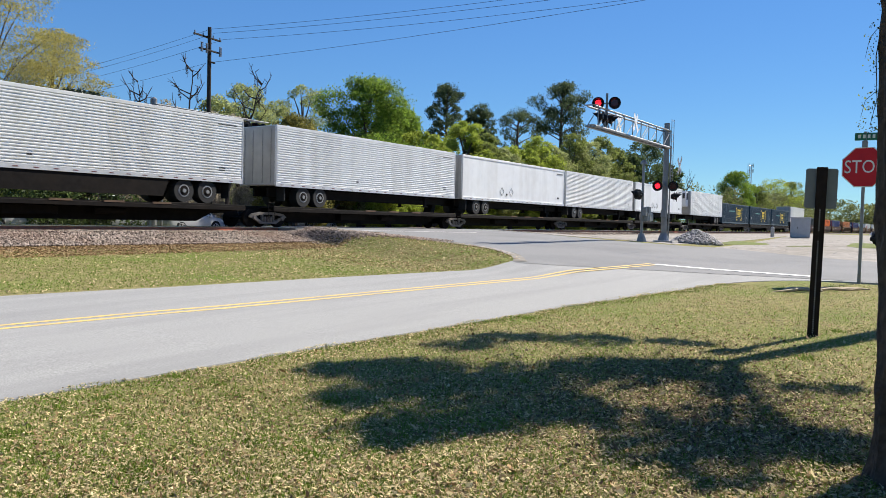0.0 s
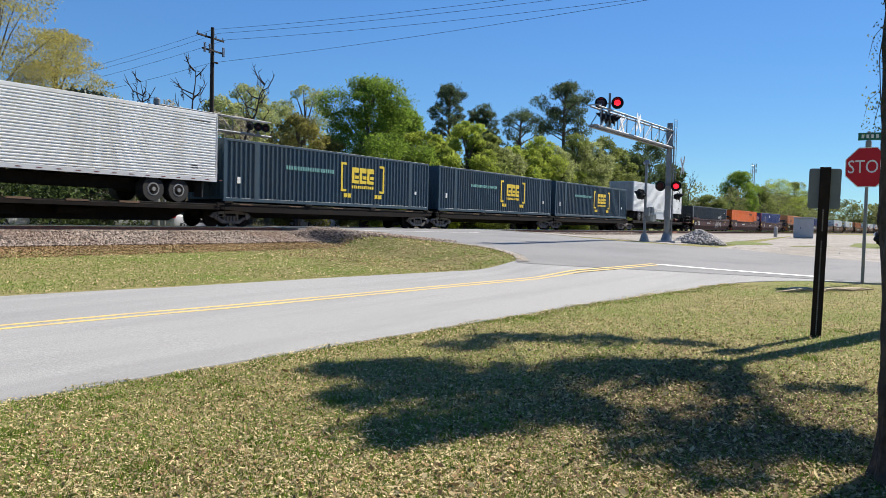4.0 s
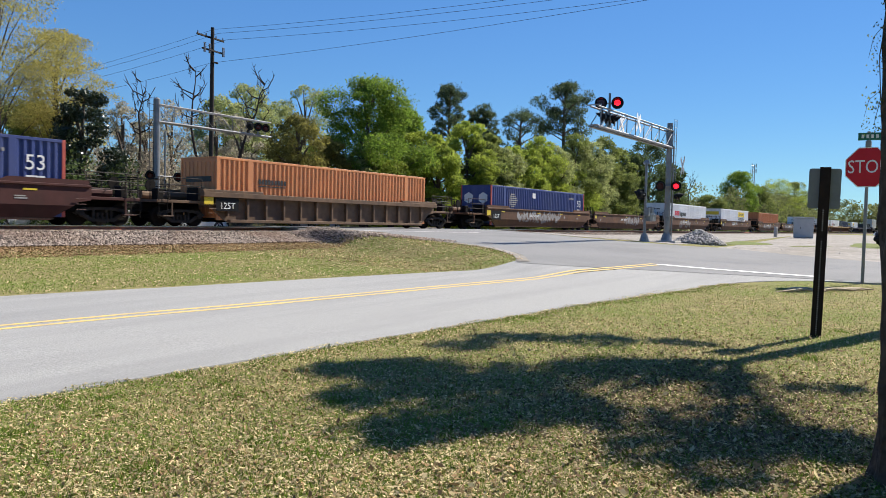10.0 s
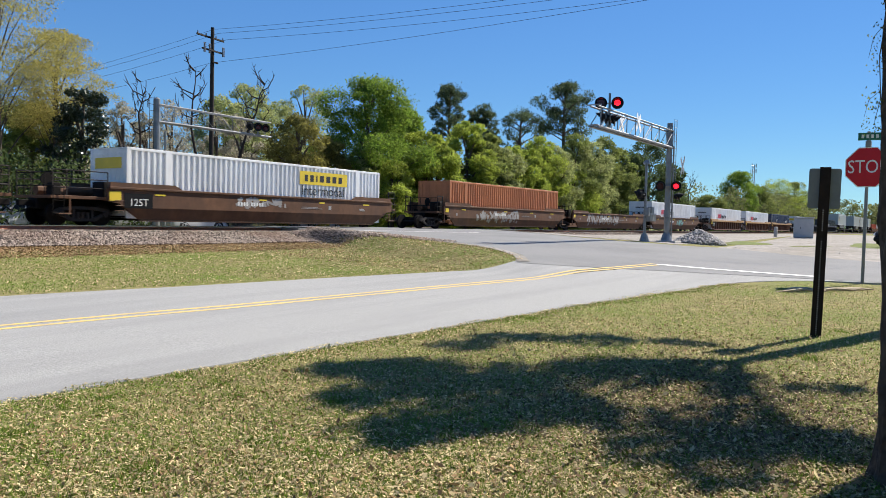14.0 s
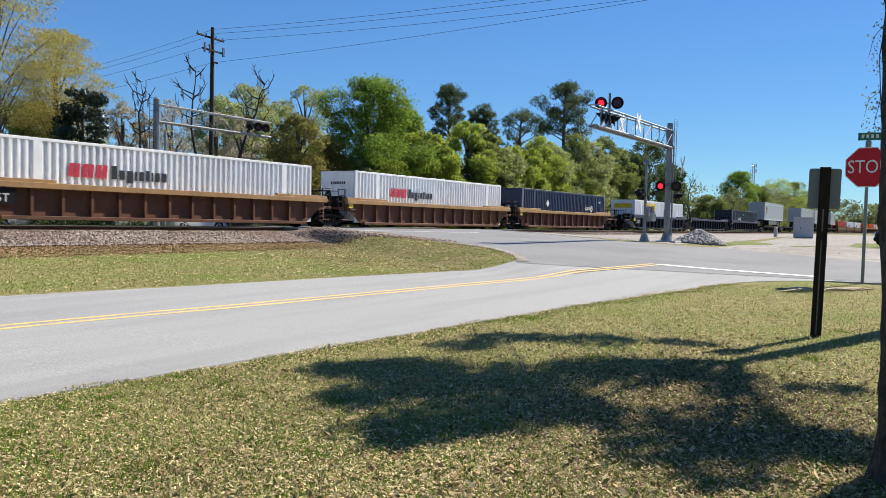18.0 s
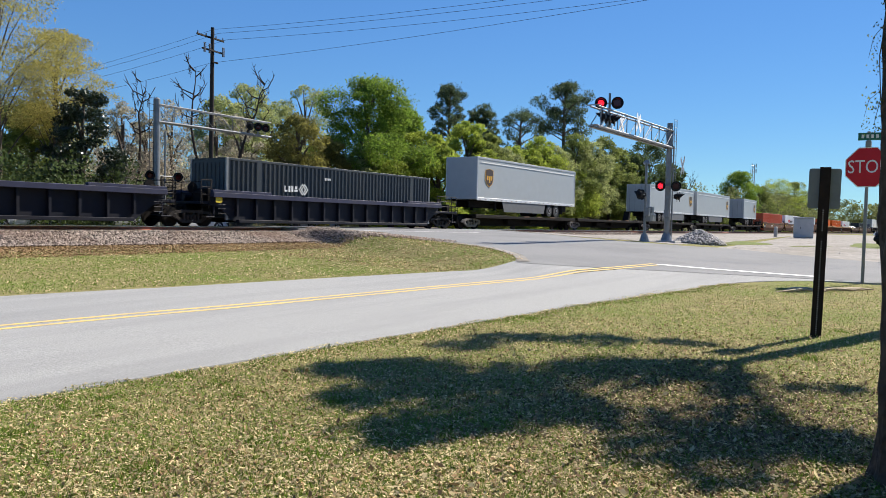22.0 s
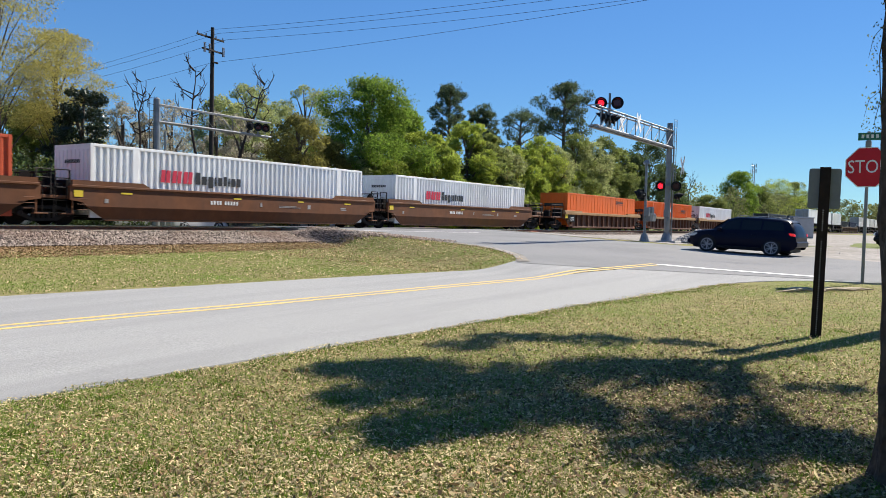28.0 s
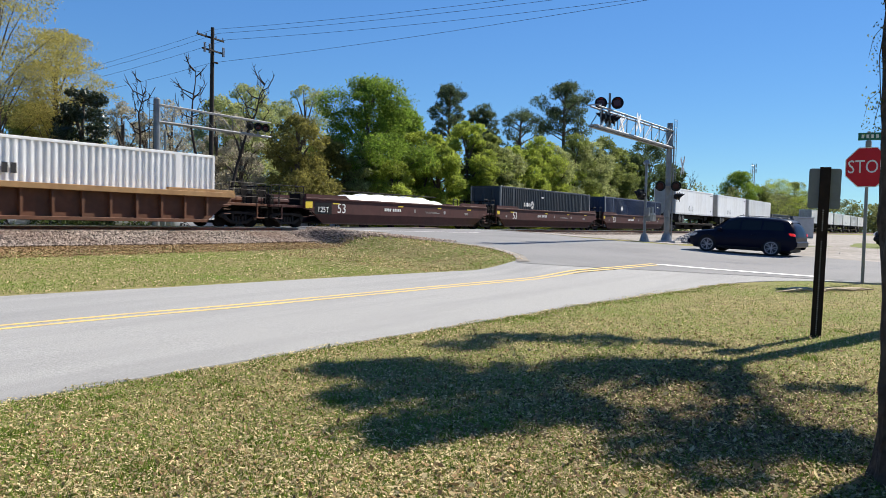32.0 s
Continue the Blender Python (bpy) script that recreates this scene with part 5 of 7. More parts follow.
def branching(shape, start, way, length, radius, depth, r, spread=0.6, tips=None):
    """A limb that forks again and again."""
    pts, rad = [Vector(start)], [radius]
    w = Vector(way).normalized()
    for k in range(3):
        w = (w + Vector((r.uniform(-1, 1), r.uniform(-1, 1), r.uniform(-0.5, 0.7))) * 0.22).normalized()
        pts.append(pts[-1] + w * length / 3)
        rad.append(radius * (1 - 0.1 * (k + 1)))
    shape.limb(pts, rad, 6 if depth > 1 else 4)
    if depth > 0:
        for k in range(3 if depth > 1 else 2):
            v = (w + Vector((r.uniform(-1, 1), r.uniform(-1, 1), r.uniform(-0.35, 0.8))) * spread).normalized()
            branching(shape, pts[-1 if k else 2], v, length * r.uniform(0.55, 0.8), rad[-1] * 0.82, depth - 1, r, spread, tips)
    elif tips is not None:
        tips.append(pts[-1])


def tree(kind, x, y, height, radius, seed):
    r = random.Random(seed)
    z = gz(x, y)
    name, leaf, size, count, label, low = KINDS[kind]
    ob = thing("tree", label, "tree", "trees behind the track", pose(x, y, z - 0.05))
    trunk = Shape()
    lobes = []
    if kind in ("pine", "thinpine"):
        trunk.limb([(0, 0, 0), (0.1, 0, height * 0.4), (0.0, 0.1, height * 0.75), (0.1, 0, height * 0.96)], [0.34, 0.27, 0.18, 0.05])
        n = 22 if kind == "pine" else 14
        for k in range(n):
            t = (k + 0.5) / n
            h = height * lerp(0.62, 0.95, t) + r.uniform(-0.3, 0.3)
            a = k * 2.4 + r.uniform(-0.4, 0.4)
            reach = radius * math.sin(math.pi * (0.25 + 0.68 * t)) ** 0.6 * r.uniform(0.45, 1.0)
            tip = Vector((reach * math.cos(a), reach * math.sin(a), h + reach * 0.22))
            trunk.limb([(0.05, 0, h - 0.7), tip * 0.5 + Vector((0, 0, h * 0.5 - 0.25)), tip], [0.1, 0.07, 0.035], 5)
            for j in range(3):
                u = r.uniform(0.5, 1.0)
                q = radius * r.uniform(0.11, 0.2)
                lobes.append((tip.x * u + r.uniform(-0.5, 0.5), tip.y * u + r.uniform(-0.5, 0.5), lerp(h - 0.3, tip.z, u) + r.uniform(-0.3, 0.6), q, q * 0.8))
        lobes.append((0.1, 0, height - 0.7, radius * 0.35, 0.8))
    elif kind == "bare" and radius > 2:
        branching(trunk, (0, 0, 0), (0, 0, 1), height * 0.34, 0.2, 4, r, 0.75)
        top = max(c for a, b, c in trunk.v)
        trunk.v = [(a, b, c * height / top) for a, b, c in trunk.v]
        count = 0
    elif kind == "bare":
        # a gnarled snag: an upright bent trunk with stubby ascending limbs, moss hanging from them
        lean = Vector((0.55, -0.83, 0)) * (3.0 if seed == 149 else r.uniform(-0.3, 0.6))
        line = [Vector((0, 0, 0)) + lean * t * t + Vector((r.uniform(-0.25, 0.25), r.uniform(-0.25, 0.25), height * t)) for t in (0, 0.25, 0.45, 0.62, 0.78, 0.9, 1.0)]
        trunk.limb(line, [0.15, 0.13, 0.11, 0.085, 0.06, 0.04, 0.012], 7)
        for k in range(11):
            t = lerp(0.5, 0.93, k / 10)
            i = min(5, int(t * 6.2))
            p = line[i].lerp(line[i + 1], r.random())
            out = Vector((0.83, -0.55, 0)) * (1 if k % 2 else -1) + Vector((r.uniform(-0.6, 0.6), r.uniform(-0.6, 0.6), 0))
            reach = radius * r.uniform(0.45, 1.0)
            q1 = p + out * reach * 0.5 + Vector((0, 0, reach * r.uniform(0.15, 0.5)))
            q2 = q1 + out * reach * 0.4 + Vector((r.uniform(-0.2, 0.2), 0, reach * r.uniform(0.5, 1.0)))
            trunk.limb([p, q1, q2], [0.055, 0.04, 0.012], 5)
            for _ in range(3):
                q3 = q1.lerp(q2, r.random())
                trunk.limb([q3, q3 + Vector((r.uniform(-0.5, 0.5), r.uniform(-0.5, 0.5), r.uniform(0.1, 0.6)))], [0.03, 0.01], 4)
            lobes.append((q1.x, q1.y, q1.z - 0.2, 0.07, 0.35))
    else:
        trunk.limb([(0, 0, 0), (0.1, 0.1, height * 0.3), (0, 0, height * 0.6), (0.1, 0, height * 0.85)], [0.28, 0.22, 0.13, 0.04])
        n = {"gold": 46, "pale": 26, "mid": 46, "dark": 26}.get(kind, 34)
        base = height * low
        for k in range(n):
            t = (k + r.random()) / n
            h = lerp(base, height, t)
            wide = math.sin(math.pi * min(1.0, 0.18 + 0.80 * t)) ** 0.7 if kind != "dark" else math.sqrt(1.02 - t * t)
            a = k * 2.399 + r.uniform(-0.5, 0.5)
            reach = radius * wide * r.uniform(0.35, 0.92)
            lr = radius * r.uniform(0.16, 0.36) * (0.6 + 0.4 * wide)
            p = Vector((reach * math.cos(a), reach * math.sin(a), min(h, height - lr * 0.7)))
            lobes.append((p.x, p.y, p.z, lr * (1.3 if kind == "gold" else 1.0), lr * (0.42 if kind == "gold" else r.uniform(0.55, 0.9))))
            if k % 2 == 0:
                s = Vector((0, 0, max(height * 0.12, p.z - height * 0.22)))
                trunk.limb([s, (s + p) / 2 + Vector((0, 0, 0.25)), p], [0.05, 0.035, 0.015] if kind == "gold" else [0.11, 0.075, 0.03], 5)
    if kind == "pale":
        for k in range(4):
            a = k * 1.6
            branching(trunk, (0.1 * math.cos(a), 0.1 * math.sin(a), height * 0.15), (0.35 * math.cos(a), 0.35 * math.sin(a), 1), height * 0.27, 0.045, 3, r, 0.8)
    part("trunk", trunk, M["bark_dark"] if kind == "bare" else M["bark_grey"], ob)
    if count:
        cloud = leaf_cloud("crown", lobes, count, size, seed, 0.2 if kind == "bare" else (0.15 if kind == "gold" else 0.0))
        part("crown", cloud, M[leaf], ob)
    return ob


KINDS = {
    "gold": ("tree", "leaf_gold", 0.06, 33000, "tall tree with wispy gold-green spring leaves", 0.46),
    "dark": ("tree", "leaf_dark", 0.11, 19000, "dense dark glossy evergreen tree", 0.04),
    "olive": ("tree", "leaf_olive", 0.13, 27000, "olive-green leafy tree behind the track", 0.06),
    "pale": ("tree", "leaf_pale", 0.09, 9000, "pale budding tree with thin twigs", 0.08),
    "spring": ("tree", "leaf_spring", 0.13, 17000, "pale green tree in first spring leaf", 0.2),
    "rust": ("tree", "leaf_rust", 0.1, 28000, "bronze-green bushy tree behind the track", 0.05),
    "mid": ("tree", "leaf_mid", 0.105, 64000, "large full-crowned deep green tree", 0.1),
    "bright": ("tree", "leaf_bright", 0.11, 34000, "bright yellow-green spring tree", 0.05),
    "pine": ("tree", "leaf_pine", 0.125, 15000, "tall pine with clumped dark needles", 0.5),
    "thinpine": ("tree", "leaf_pine", 0.12, 6500, "tall sparse pine with an open crown", 0.5),
    "evergreen": ("tree", "leaf_evergreen", 0.19, 17000, "dense dark green oak by the crossing", 0.05),
    "bare": ("tree", "moss", 0.05, 700, "bare dead tree hung with grey moss", 0.3),
}
M["leaf_spring"] = foliage("pale_green_leaves", (0.32, 0.35, 0.14))
M["leaf_evergreen"] = foliage("deep_green_leaves", (0.07, 0.1, 0.035))
TREES = [
    ("gold", 22.8, 48.2, 15.4, 4.6),
    ("gold", 27.0, 49.4, 13.3, 3.2),
    ("dark", 26.2, 44.9, 8.8, 2.5),
    ("olive", 27.6, 53.5, 8.6, 3.9),
    ("pale", 34.1, 52.9, 9.7, 2.4),
    ("pale", 38.7, 53.3, 10.4, 2.8),
    ("pale", 41.9, 48.6, 9.3, 2.3),
    ("spring", 61.4, 60.8, 16.0, 3.9),
    ("spring", 57.2, 61.6, 13.5, 3.6),
    ("spring", 53.2, 60.8, 14.6, 4.2),
    ("spring", 49.5, 60.0, 12.8, 3.8),
    ("rust", 41.6, 41.9, 8.7, 3.3),
    ("mid", 50.6, 42.6, 13.2, 4.9),
    ("mid", 55.6, 43.0, 11.4, 4.0),
    ("bright", 55.6, 40.3, 9.1, 3.3),
    ("bright", 50.2, 39.6, 5.8, 2.6),
    ("pine", 92.8, 62.7, 21.3, 4.0),
    ("pine", 98.6, 60.5, 18.9, 3.6),
    ("bright", 62.9, 40.3, 11.0, 3.3),
    ("olive", 67.0, 40.2, 10.1, 3.2),
    ("bright", 72.1, 40.2, 9.4, 3.2),
    ("thinpine", 92.5, 50.7, 16.9, 4.0),
    ("pine", 91.3, 43.6, 19.6, 5.0),
    ("bright", 79.5, 41.0, 11.2, 4.0),
    ("olive", 89.2, 41.1, 12.7, 4.1),
    ("olive", 99.7, 41.3, 13.3, 4.3),
    ("bright", 87.0, 40.9, 8.0, 3.9),
    ("olive", 100.3, 40.7, 9.8, 3.7),
    ("evergreen", 123.9, 43.4, 15.5, 6.4),
    ("evergreen", 110.6, 41.0, 12.0, 4.0),
    ("mid", 180.2, 42.5, 14.1, 5.5),
    ("bright", 236.9, 44.8, 15.7, 7.8),
    ("olive", 247.6, 42.1, 15.5, 5.1),
    ("olive", 195.8, 41.1, 11.7, 4.1),
    ("olive", 152.4, 41.4, 7.6, 4.4),
    ("bright", 57.0, 39.6, 8.7, 2.6),
    ("olive", 64.1, 39.8, 9.2, 2.8),
    ("spring", 69.6, 40.0, 9.0, 3.0),
    ("bright", 75.2, 40.0, 9.5, 3.0),
    ("spring", 82.0, 40.4, 10.6, 3.4),
    ("spring", 92.9, 40.7, 12.1, 3.7),
    ("olive", 103.6, 40.6, 12.2, 3.6),
    ("evergreen", 129.2, 41.2, 11.7, 3.4),
    ("spring", 49.0, 41.7, 7.0, 2.6),
    ("pale", 36.3, 53.2, 9.1, 2.0),
    ("pale", 42.1, 51.9, 9.8, 2.1),
    ("rust", 45.9, 42.7, 7.4, 2.1),
    ("bare", 34.2, 51.0, 11.1, 1.3),
    ("bare", 38.4, 50.2, 12.9, 1.3),
    ("bare", 38.6, 46.2, 11.5, 1.3),
    ("bare", 139.0, 40.6, 11.8, 3.6),
]
for k, (kind, x, y, height, radius) in enumerate(TREES):
    tree(kind, x, y, height, radius, 100 + k)


def thicket(name, label, rows, count, size, mat, seed):
    """Undergrowth or far woods in one body; rows of (x, y, radius, height)."""
    lobes = []
    r = random.Random(seed)
    for x, y, rad, height in rows:
        for k in range(5):
            h = height * (0.15 + 0.75 * k / 4)
            lobes.append((x + r.uniform(-1, 1) * rad * 0.6, y + r.uniform(-1, 1) * rad * 0.6, gz(x, y) + h, rad * r.uniform(0.5, 0.9), height * r.uniform(0.14, 0.26)))
    return tagged(part(name, leaf_cloud(name, lobes, count, size, seed), mat), label, "shrubs", kind="stuff")


r = random.Random(8)
thicket("undergrowth", "tangled olive undergrowth along the far side of the track", [(44 + k * 1.55 + r.uniform(-1, 1), 47.5 + r.uniform(-2, 4) + 0.06 * k, r.uniform(1.2, 2.4), r.uniform(1.6, 4.2)) for k in range(44)],
        46000, 0.12, M["leaf_olive"], 21)
# low shrubs take the deep leaf tone to carry the trees' shade
thicket("undergrowth", "dense dark shrubs beside the track, tree shade in their colour", [(12 + k * 1.3 + r.uniform(-1, 1), 43.5 + r.uniform(-2, 3), r.uniform(1.4, 2.2), r.uniform(2.2, 4.2)) for k in range(13)],
        16000, 0.13, M["leaf_evergreen"], 27)
thicket("undergrowth", "pale green shrubs below the trees", [(42 + k * 2.4 + r.uniform(-1, 1), 45 + r.uniform(-2, 3) + 0.05 * k, r.uniform(1.2, 2.2), r.uniform(1.6, 3.4)) for k in range(28)],
        36000, 0.11, M["leaf_spring"], 22)
thicket("undergrowth", "pale shrubs behind the bare trees, haze in their colour", [(24 + k * 1.7 + r.uniform(-1, 1), 56 + r.uniform(-2, 3) + 0.1 * k, r.uniform(1.6, 2.8), r.uniform(4, 8.2)) for k in range(20)],
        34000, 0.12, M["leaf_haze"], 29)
thicket("undergrowth", "dark shrubs below the trees, shade in their colour", [(60 + k * 2.6 + r.uniform(-1, 1), 56 + r.uniform(-3, 3) + 0.1 * k, r.uniform(1.5, 2.8), r.uniform(2.5, 5)) for k in range(27)],
        24000, 0.16, M["leaf_evergreen"], 23)
# grey-brown dead vines draped over small trees
vines = []
for k in range(46):
    x, y = 30.5 + 0.26 * k + r.uniform(-0.6, 0.6), 50.5 - 0.09 * k + r.uniform(-1.2, 2.0)
    top = r.uniform(2.6, 8.3) if k < 26 else r.uniform(2.0, 5.2)
    vines += [(x + r.uniform(-0.4, 0.4), y, gz(x, y) + top * h, r.uniform(0.4, 0.9), top * 0.16) for h in (0.15, 0.35, 0.6, 0.85)]
tagged(part("vine_tangle", leaf_cloud("vine_tangle", vines, 42000, 0.085, 91, 1.1), M["vine"]), "grey-brown dead vines draped over the thicket", "vines", kind="stuff")
thicket("far_woods", "distant band of mixed woodland", [(20 + k * 5.2 + r.uniform(-2, 2), 105 + r.uniform(-8, 8), r.uniform(4, 7), r.uniform(7, 11)) for k in range(40)],
        52000, 0.3, M["leaf_far"], 24)
thicket("far_woods", "distant green trees along the line", [(150 + k * 7 + r.uniform(-3, 3), 44 + 0.05 * k + r.uniform(-6, 8), r.uniform(3, 5.5), r.uniform(6.5, 10)) for k in range(26)],
        40000, 0.27, M["leaf_far"], 25)
thicket("far_woods", "distant dark woods closing the view", [(330 + r.uniform(-20, 60), -130 + k * 9, r.uniform(6, 10), r.uniform(9, 14)) for k in range(26)],
        60000, 0.6, M["leaf_far"], 26)
# unseen belt added behind the camera to cut skylight and darken reflections
thicket("far_woods", "unseen woods added away from the track to cut skylight", [(-70 + k * 6.5 + r.uniform(-2, 2), -48 + r.uniform(-5, 5), r.uniform(4, 6.5), r.uniform(12, 18)) for k in range(26)]
        + [(-62 + r.uniform(-4, 4), -44 + k * 7.5, r.uniform(4, 6.5), r.uniform(12, 18)) for k in range(20)], 30000, 0.75, M["leaf_far"], 28)

# the shade tree whose crown hangs over the verge beyond the picture's edge: lobes as (x, y, radius), in three tiers
SHADE = [(11.87, 2.77, 0.28), (12.38, 2.43, 0.41), (12.96, 2.01, 0.46), (13.75, 2.57, 0.32), (14.75, 2.44, 0.32), (15.44, 1.93, 0.28), (15.08, 1.48, 0.37), (11.35, 1.81, 0.18),
         (12.05, 1.57, 0.46), (11.92, 1.56, 0.46), (12.50, 1.12, 0.46), (13.32, 0.79, 0.46), (13.56, 0.84, 0.41), (13.92, 0.25, 0.41), (14.36, -0.34, 0.35), (10.64, 1.03, 0.35),
         (11.36, 0.84, 0.41), (11.96, 0.49, 0.41), (11.81, 0.48, 0.37), (12.14, -0.24, 0.30), (11.83, -0.71, 0.30), (11.73, -0.71, 0.30), (11.35, -1.10, 0.24), (12.40, -1.21, 0.37),
         (12.03, -1.29, 0.37), (12.28, -1.63, 0.28), (14.34, -1.13, 0.15), (13.97, -1.27, 0.18), (15.83, 0.64, 0.23), (16.19, 0.23, 0.17)]
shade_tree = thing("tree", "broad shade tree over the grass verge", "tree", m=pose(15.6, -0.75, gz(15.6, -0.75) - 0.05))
fork = Vector((-1.32, 0.69, 6.1))
sh = Shape().limb([(1.9, -0.35, -0.15), (1.8, -0.32, 1.4), (1.65, -0.28, 3.2), (1.4, -0.19, 5.0), (-0.28, 0.33, 5.6), fork], [0.34, 0.27, 0.24, 0.22, 0.18, 0.13], 10)
lob = []
spots = [Vector((x - 15.6, y + 0.75, (6.5, 6.8, 7.1)[k % 3])) for k, (x, y, rad) in enumerate(SHADE)]
boughs = [spots[k] for k in (2, 9, 12, 17, 21, 23)]
for p in boughs:
    sh.limb([fork, fork.lerp(p, 0.35) + Vector((0.1, 0.12, -0.15)), fork.lerp(p, 0.7) + Vector((-0.08, -0.1, -0.05)), p], [0.085, 0.055, 0.035, 0.012], 6)
    for t in (0.3, 0.5, 0.75):
        q = fork.lerp(p, t)
        lob.append((q.x, q.y, q.z, 0.24, 0.16))
for (x, y, rad), p in zip(SHADE, spots):
    near = min(boughs, key=lambda q: (q - p).length)
    if near != p:
        start = fork.lerp(near, 0.7) + Vector((-0.08, -0.1, -0.05))
        sh.limb([start, start.lerp(p, 0.5) + Vector((0.06, 0.08, -0.06)), p], [0.025, 0.016, 0.007], 5)
    for h in (0.0, 0.9):
        q = p + sun_way * h
        lob.append((q.x, q.y, q.z, rad * 1.1, rad * 0.65))
part("trunk", sh, M["bark"], shade_tree)
part("crown", leaf_cloud("crown", lob, 13500, 0.075, 77), M["leaf_mid"], shade_tree)

# the trunk beside the camera
near_tree = thing("tree", "thick dark-barked trunk close to the road verge", "tree", m=pose(5.115, 0.035, gz(5.115, 0.035)))
rows = []
for k in range(61):
    z = -0.15 + k * 0.11
    flare = 0.05 * math.exp(-max(0.0, z) / 0.1) + 0.01 * math.exp(-max(0, z) / 0.8)
    lean = 0.03 * max(0.0, z - 0.3) - 0.012
    row = []
    for i in range(49):
        a = 2 * math.pi * i / 48
        groove = 0.014 * math.sin(a * 13 + 1.3 * math.sin(z * 2.1)) + 0.018 * noise.noise(Vector((math.cos(a) * 3, math.sin(a) * 3, z * 1.6))) + 0.02 * noise.noise(Vector((math.cos(a) * 9, math.sin(a) * 9, z * 5)))
        rad = 0.33 + flare * (1 + 0.25 * math.sin(a * 5)) + groove
        row.append((rad * math.cos(a), rad * math.sin(a) + lean, z))
    rows.append(row)
part("trunk", Shape().grid(rows), M["bark"], near_tree)
# unseen crown, spread back over the camera to block skylight on the verge
sh = Shape()
lob = []
r = random.Random(4)
for k in range(15):
    a = k * 0.7 + 2.4
    reach = 2.2 + 2.6 * (k % 3) / 2
    tip = Vector((reach * math.cos(a) - 2.6, reach * math.sin(a) - 2.4, 8.3 + r.uniform(-0.4, 1.6)))
    sh.limb([(0.07, 0.17, 6.2), tip * 0.5 + Vector((0, 0, 3.4)), tip], [0.17, 0.1, 0.04], 7)
    lob.append((tip.x, tip.y, tip.z, 1.25, 0.8))
part("limb", sh, M["bark"], near_tree)
part("crown", leaf_cloud("crown", lob, 9000, 0.13, 78), M["leaf_mid"], near_tree)

# a thin twig with young leaves that sprouts from its trunk
sh = Shape().limb([(-0.05, 0.3, 2.95), (-0.06, 0.42, 2.72), (-0.05, 0.455, 2.45), (-0.06, 0.44, 2.2), (-0.06, 0.47, 2.05)], [0.005, 0.004, 0.003, 0.0025, 0.001], 5)
sh.limb([(-0.06, 0.44, 2.62), (-0.05, 0.49, 2.56), (-0.06, 0.51, 2.44)], [0.002, 0.0016, 0.001], 4)
sh.limb([(-0.06, 0.44, 2.25), (-0.05, 0.5, 2.2), (-0.06, 0.52, 2.1)], [0.002, 0.0016, 0.001], 4)
part("twig", sh, M["bark_grey"], near_tree).location.y = -0.05
part("leaves", leaf_cloud("leaves", [(-0.05, 0.46, 2.6, 0.05, 0.08), (-0.06, 0.47, 2.42, 0.05, 0.08), (-0.06, 0.47, 2.2, 0.06, 0.07), (-0.06, 0.48, 2.06, 0.05, 0.06), (-0.06, 0.42, 2.74, 0.04, 0.06)], 240, 0.009, 79), M["leaf_olive"], near_tree,
     "sparse young leaves").location.y = -0.05


# ---- crossing signals ----
FACE = Vector((-0.93, -0.36, 0.0)).normalized()      # towards the street beside the track
BLINK_SLATS = []      # (added slat, place, way it faces, phase)


def unit(parent, centre, way, phase=None, r=0.255):
    """A flashing-light unit: round black background, hood, lens, and added slats that imitate the lens going out
    between flashes.
    """
    c, w = Vector(centre), Vector(way).normalized()
    side = w.cross(Vector((0, 0, 1))).normalized()
    head = part("lamp_head", Shape().tube(c - w * 0.16, c, 0.1, 0.17, 16).tube(c, c + w * 0.02, r, r, 28), M["black"], parent, "round black lamp background")
    sh = Shape()
    rows = []
    for k in range(13):
        a = math.pi * (k / 12) * 1.1 - 0.05 * math.pi
        p = side * math.cos(a) * 0.168 + Vector((0, 0, 1)) * math.sin(a) * 0.168
        rows.append([c + w * 0.02 + p, c + w * (0.1 + 0.2 * max(0, math.sin(a))) + p])
    sh.grid(rows)
    part("hood", sh, M["black"], head)
    if phase is None:
        part("lens", Shape().disc(c + w * 0.02, w, 0.15, 0.012, 20, 0.02), M["red_lens"], head, "dark red lens")
        return head
    part("lens", Shape().disc(c + w * 0.02, w, 0.13, 0.012, 20, 0.015), M["red_glow"], head, "lit red lens")
    for k in range(5):
        h = -0.108 + 0.054 * k
        half = math.sqrt(max(0.0, 0.15 ** 2 - max(0.0, abs(h) - 0.02) ** 2))
        slat = part("shutter_slat", Shape().box(-half, half, -0.0285, 0.0285, -0.002, 0.002), M["red_lens"], head, "added dark red slat that makes the lens look unlit")
        BLINK_SLATS.append((slat, c + w * 0.085 + Vector((0, 0, h)), w, phase))
    return head


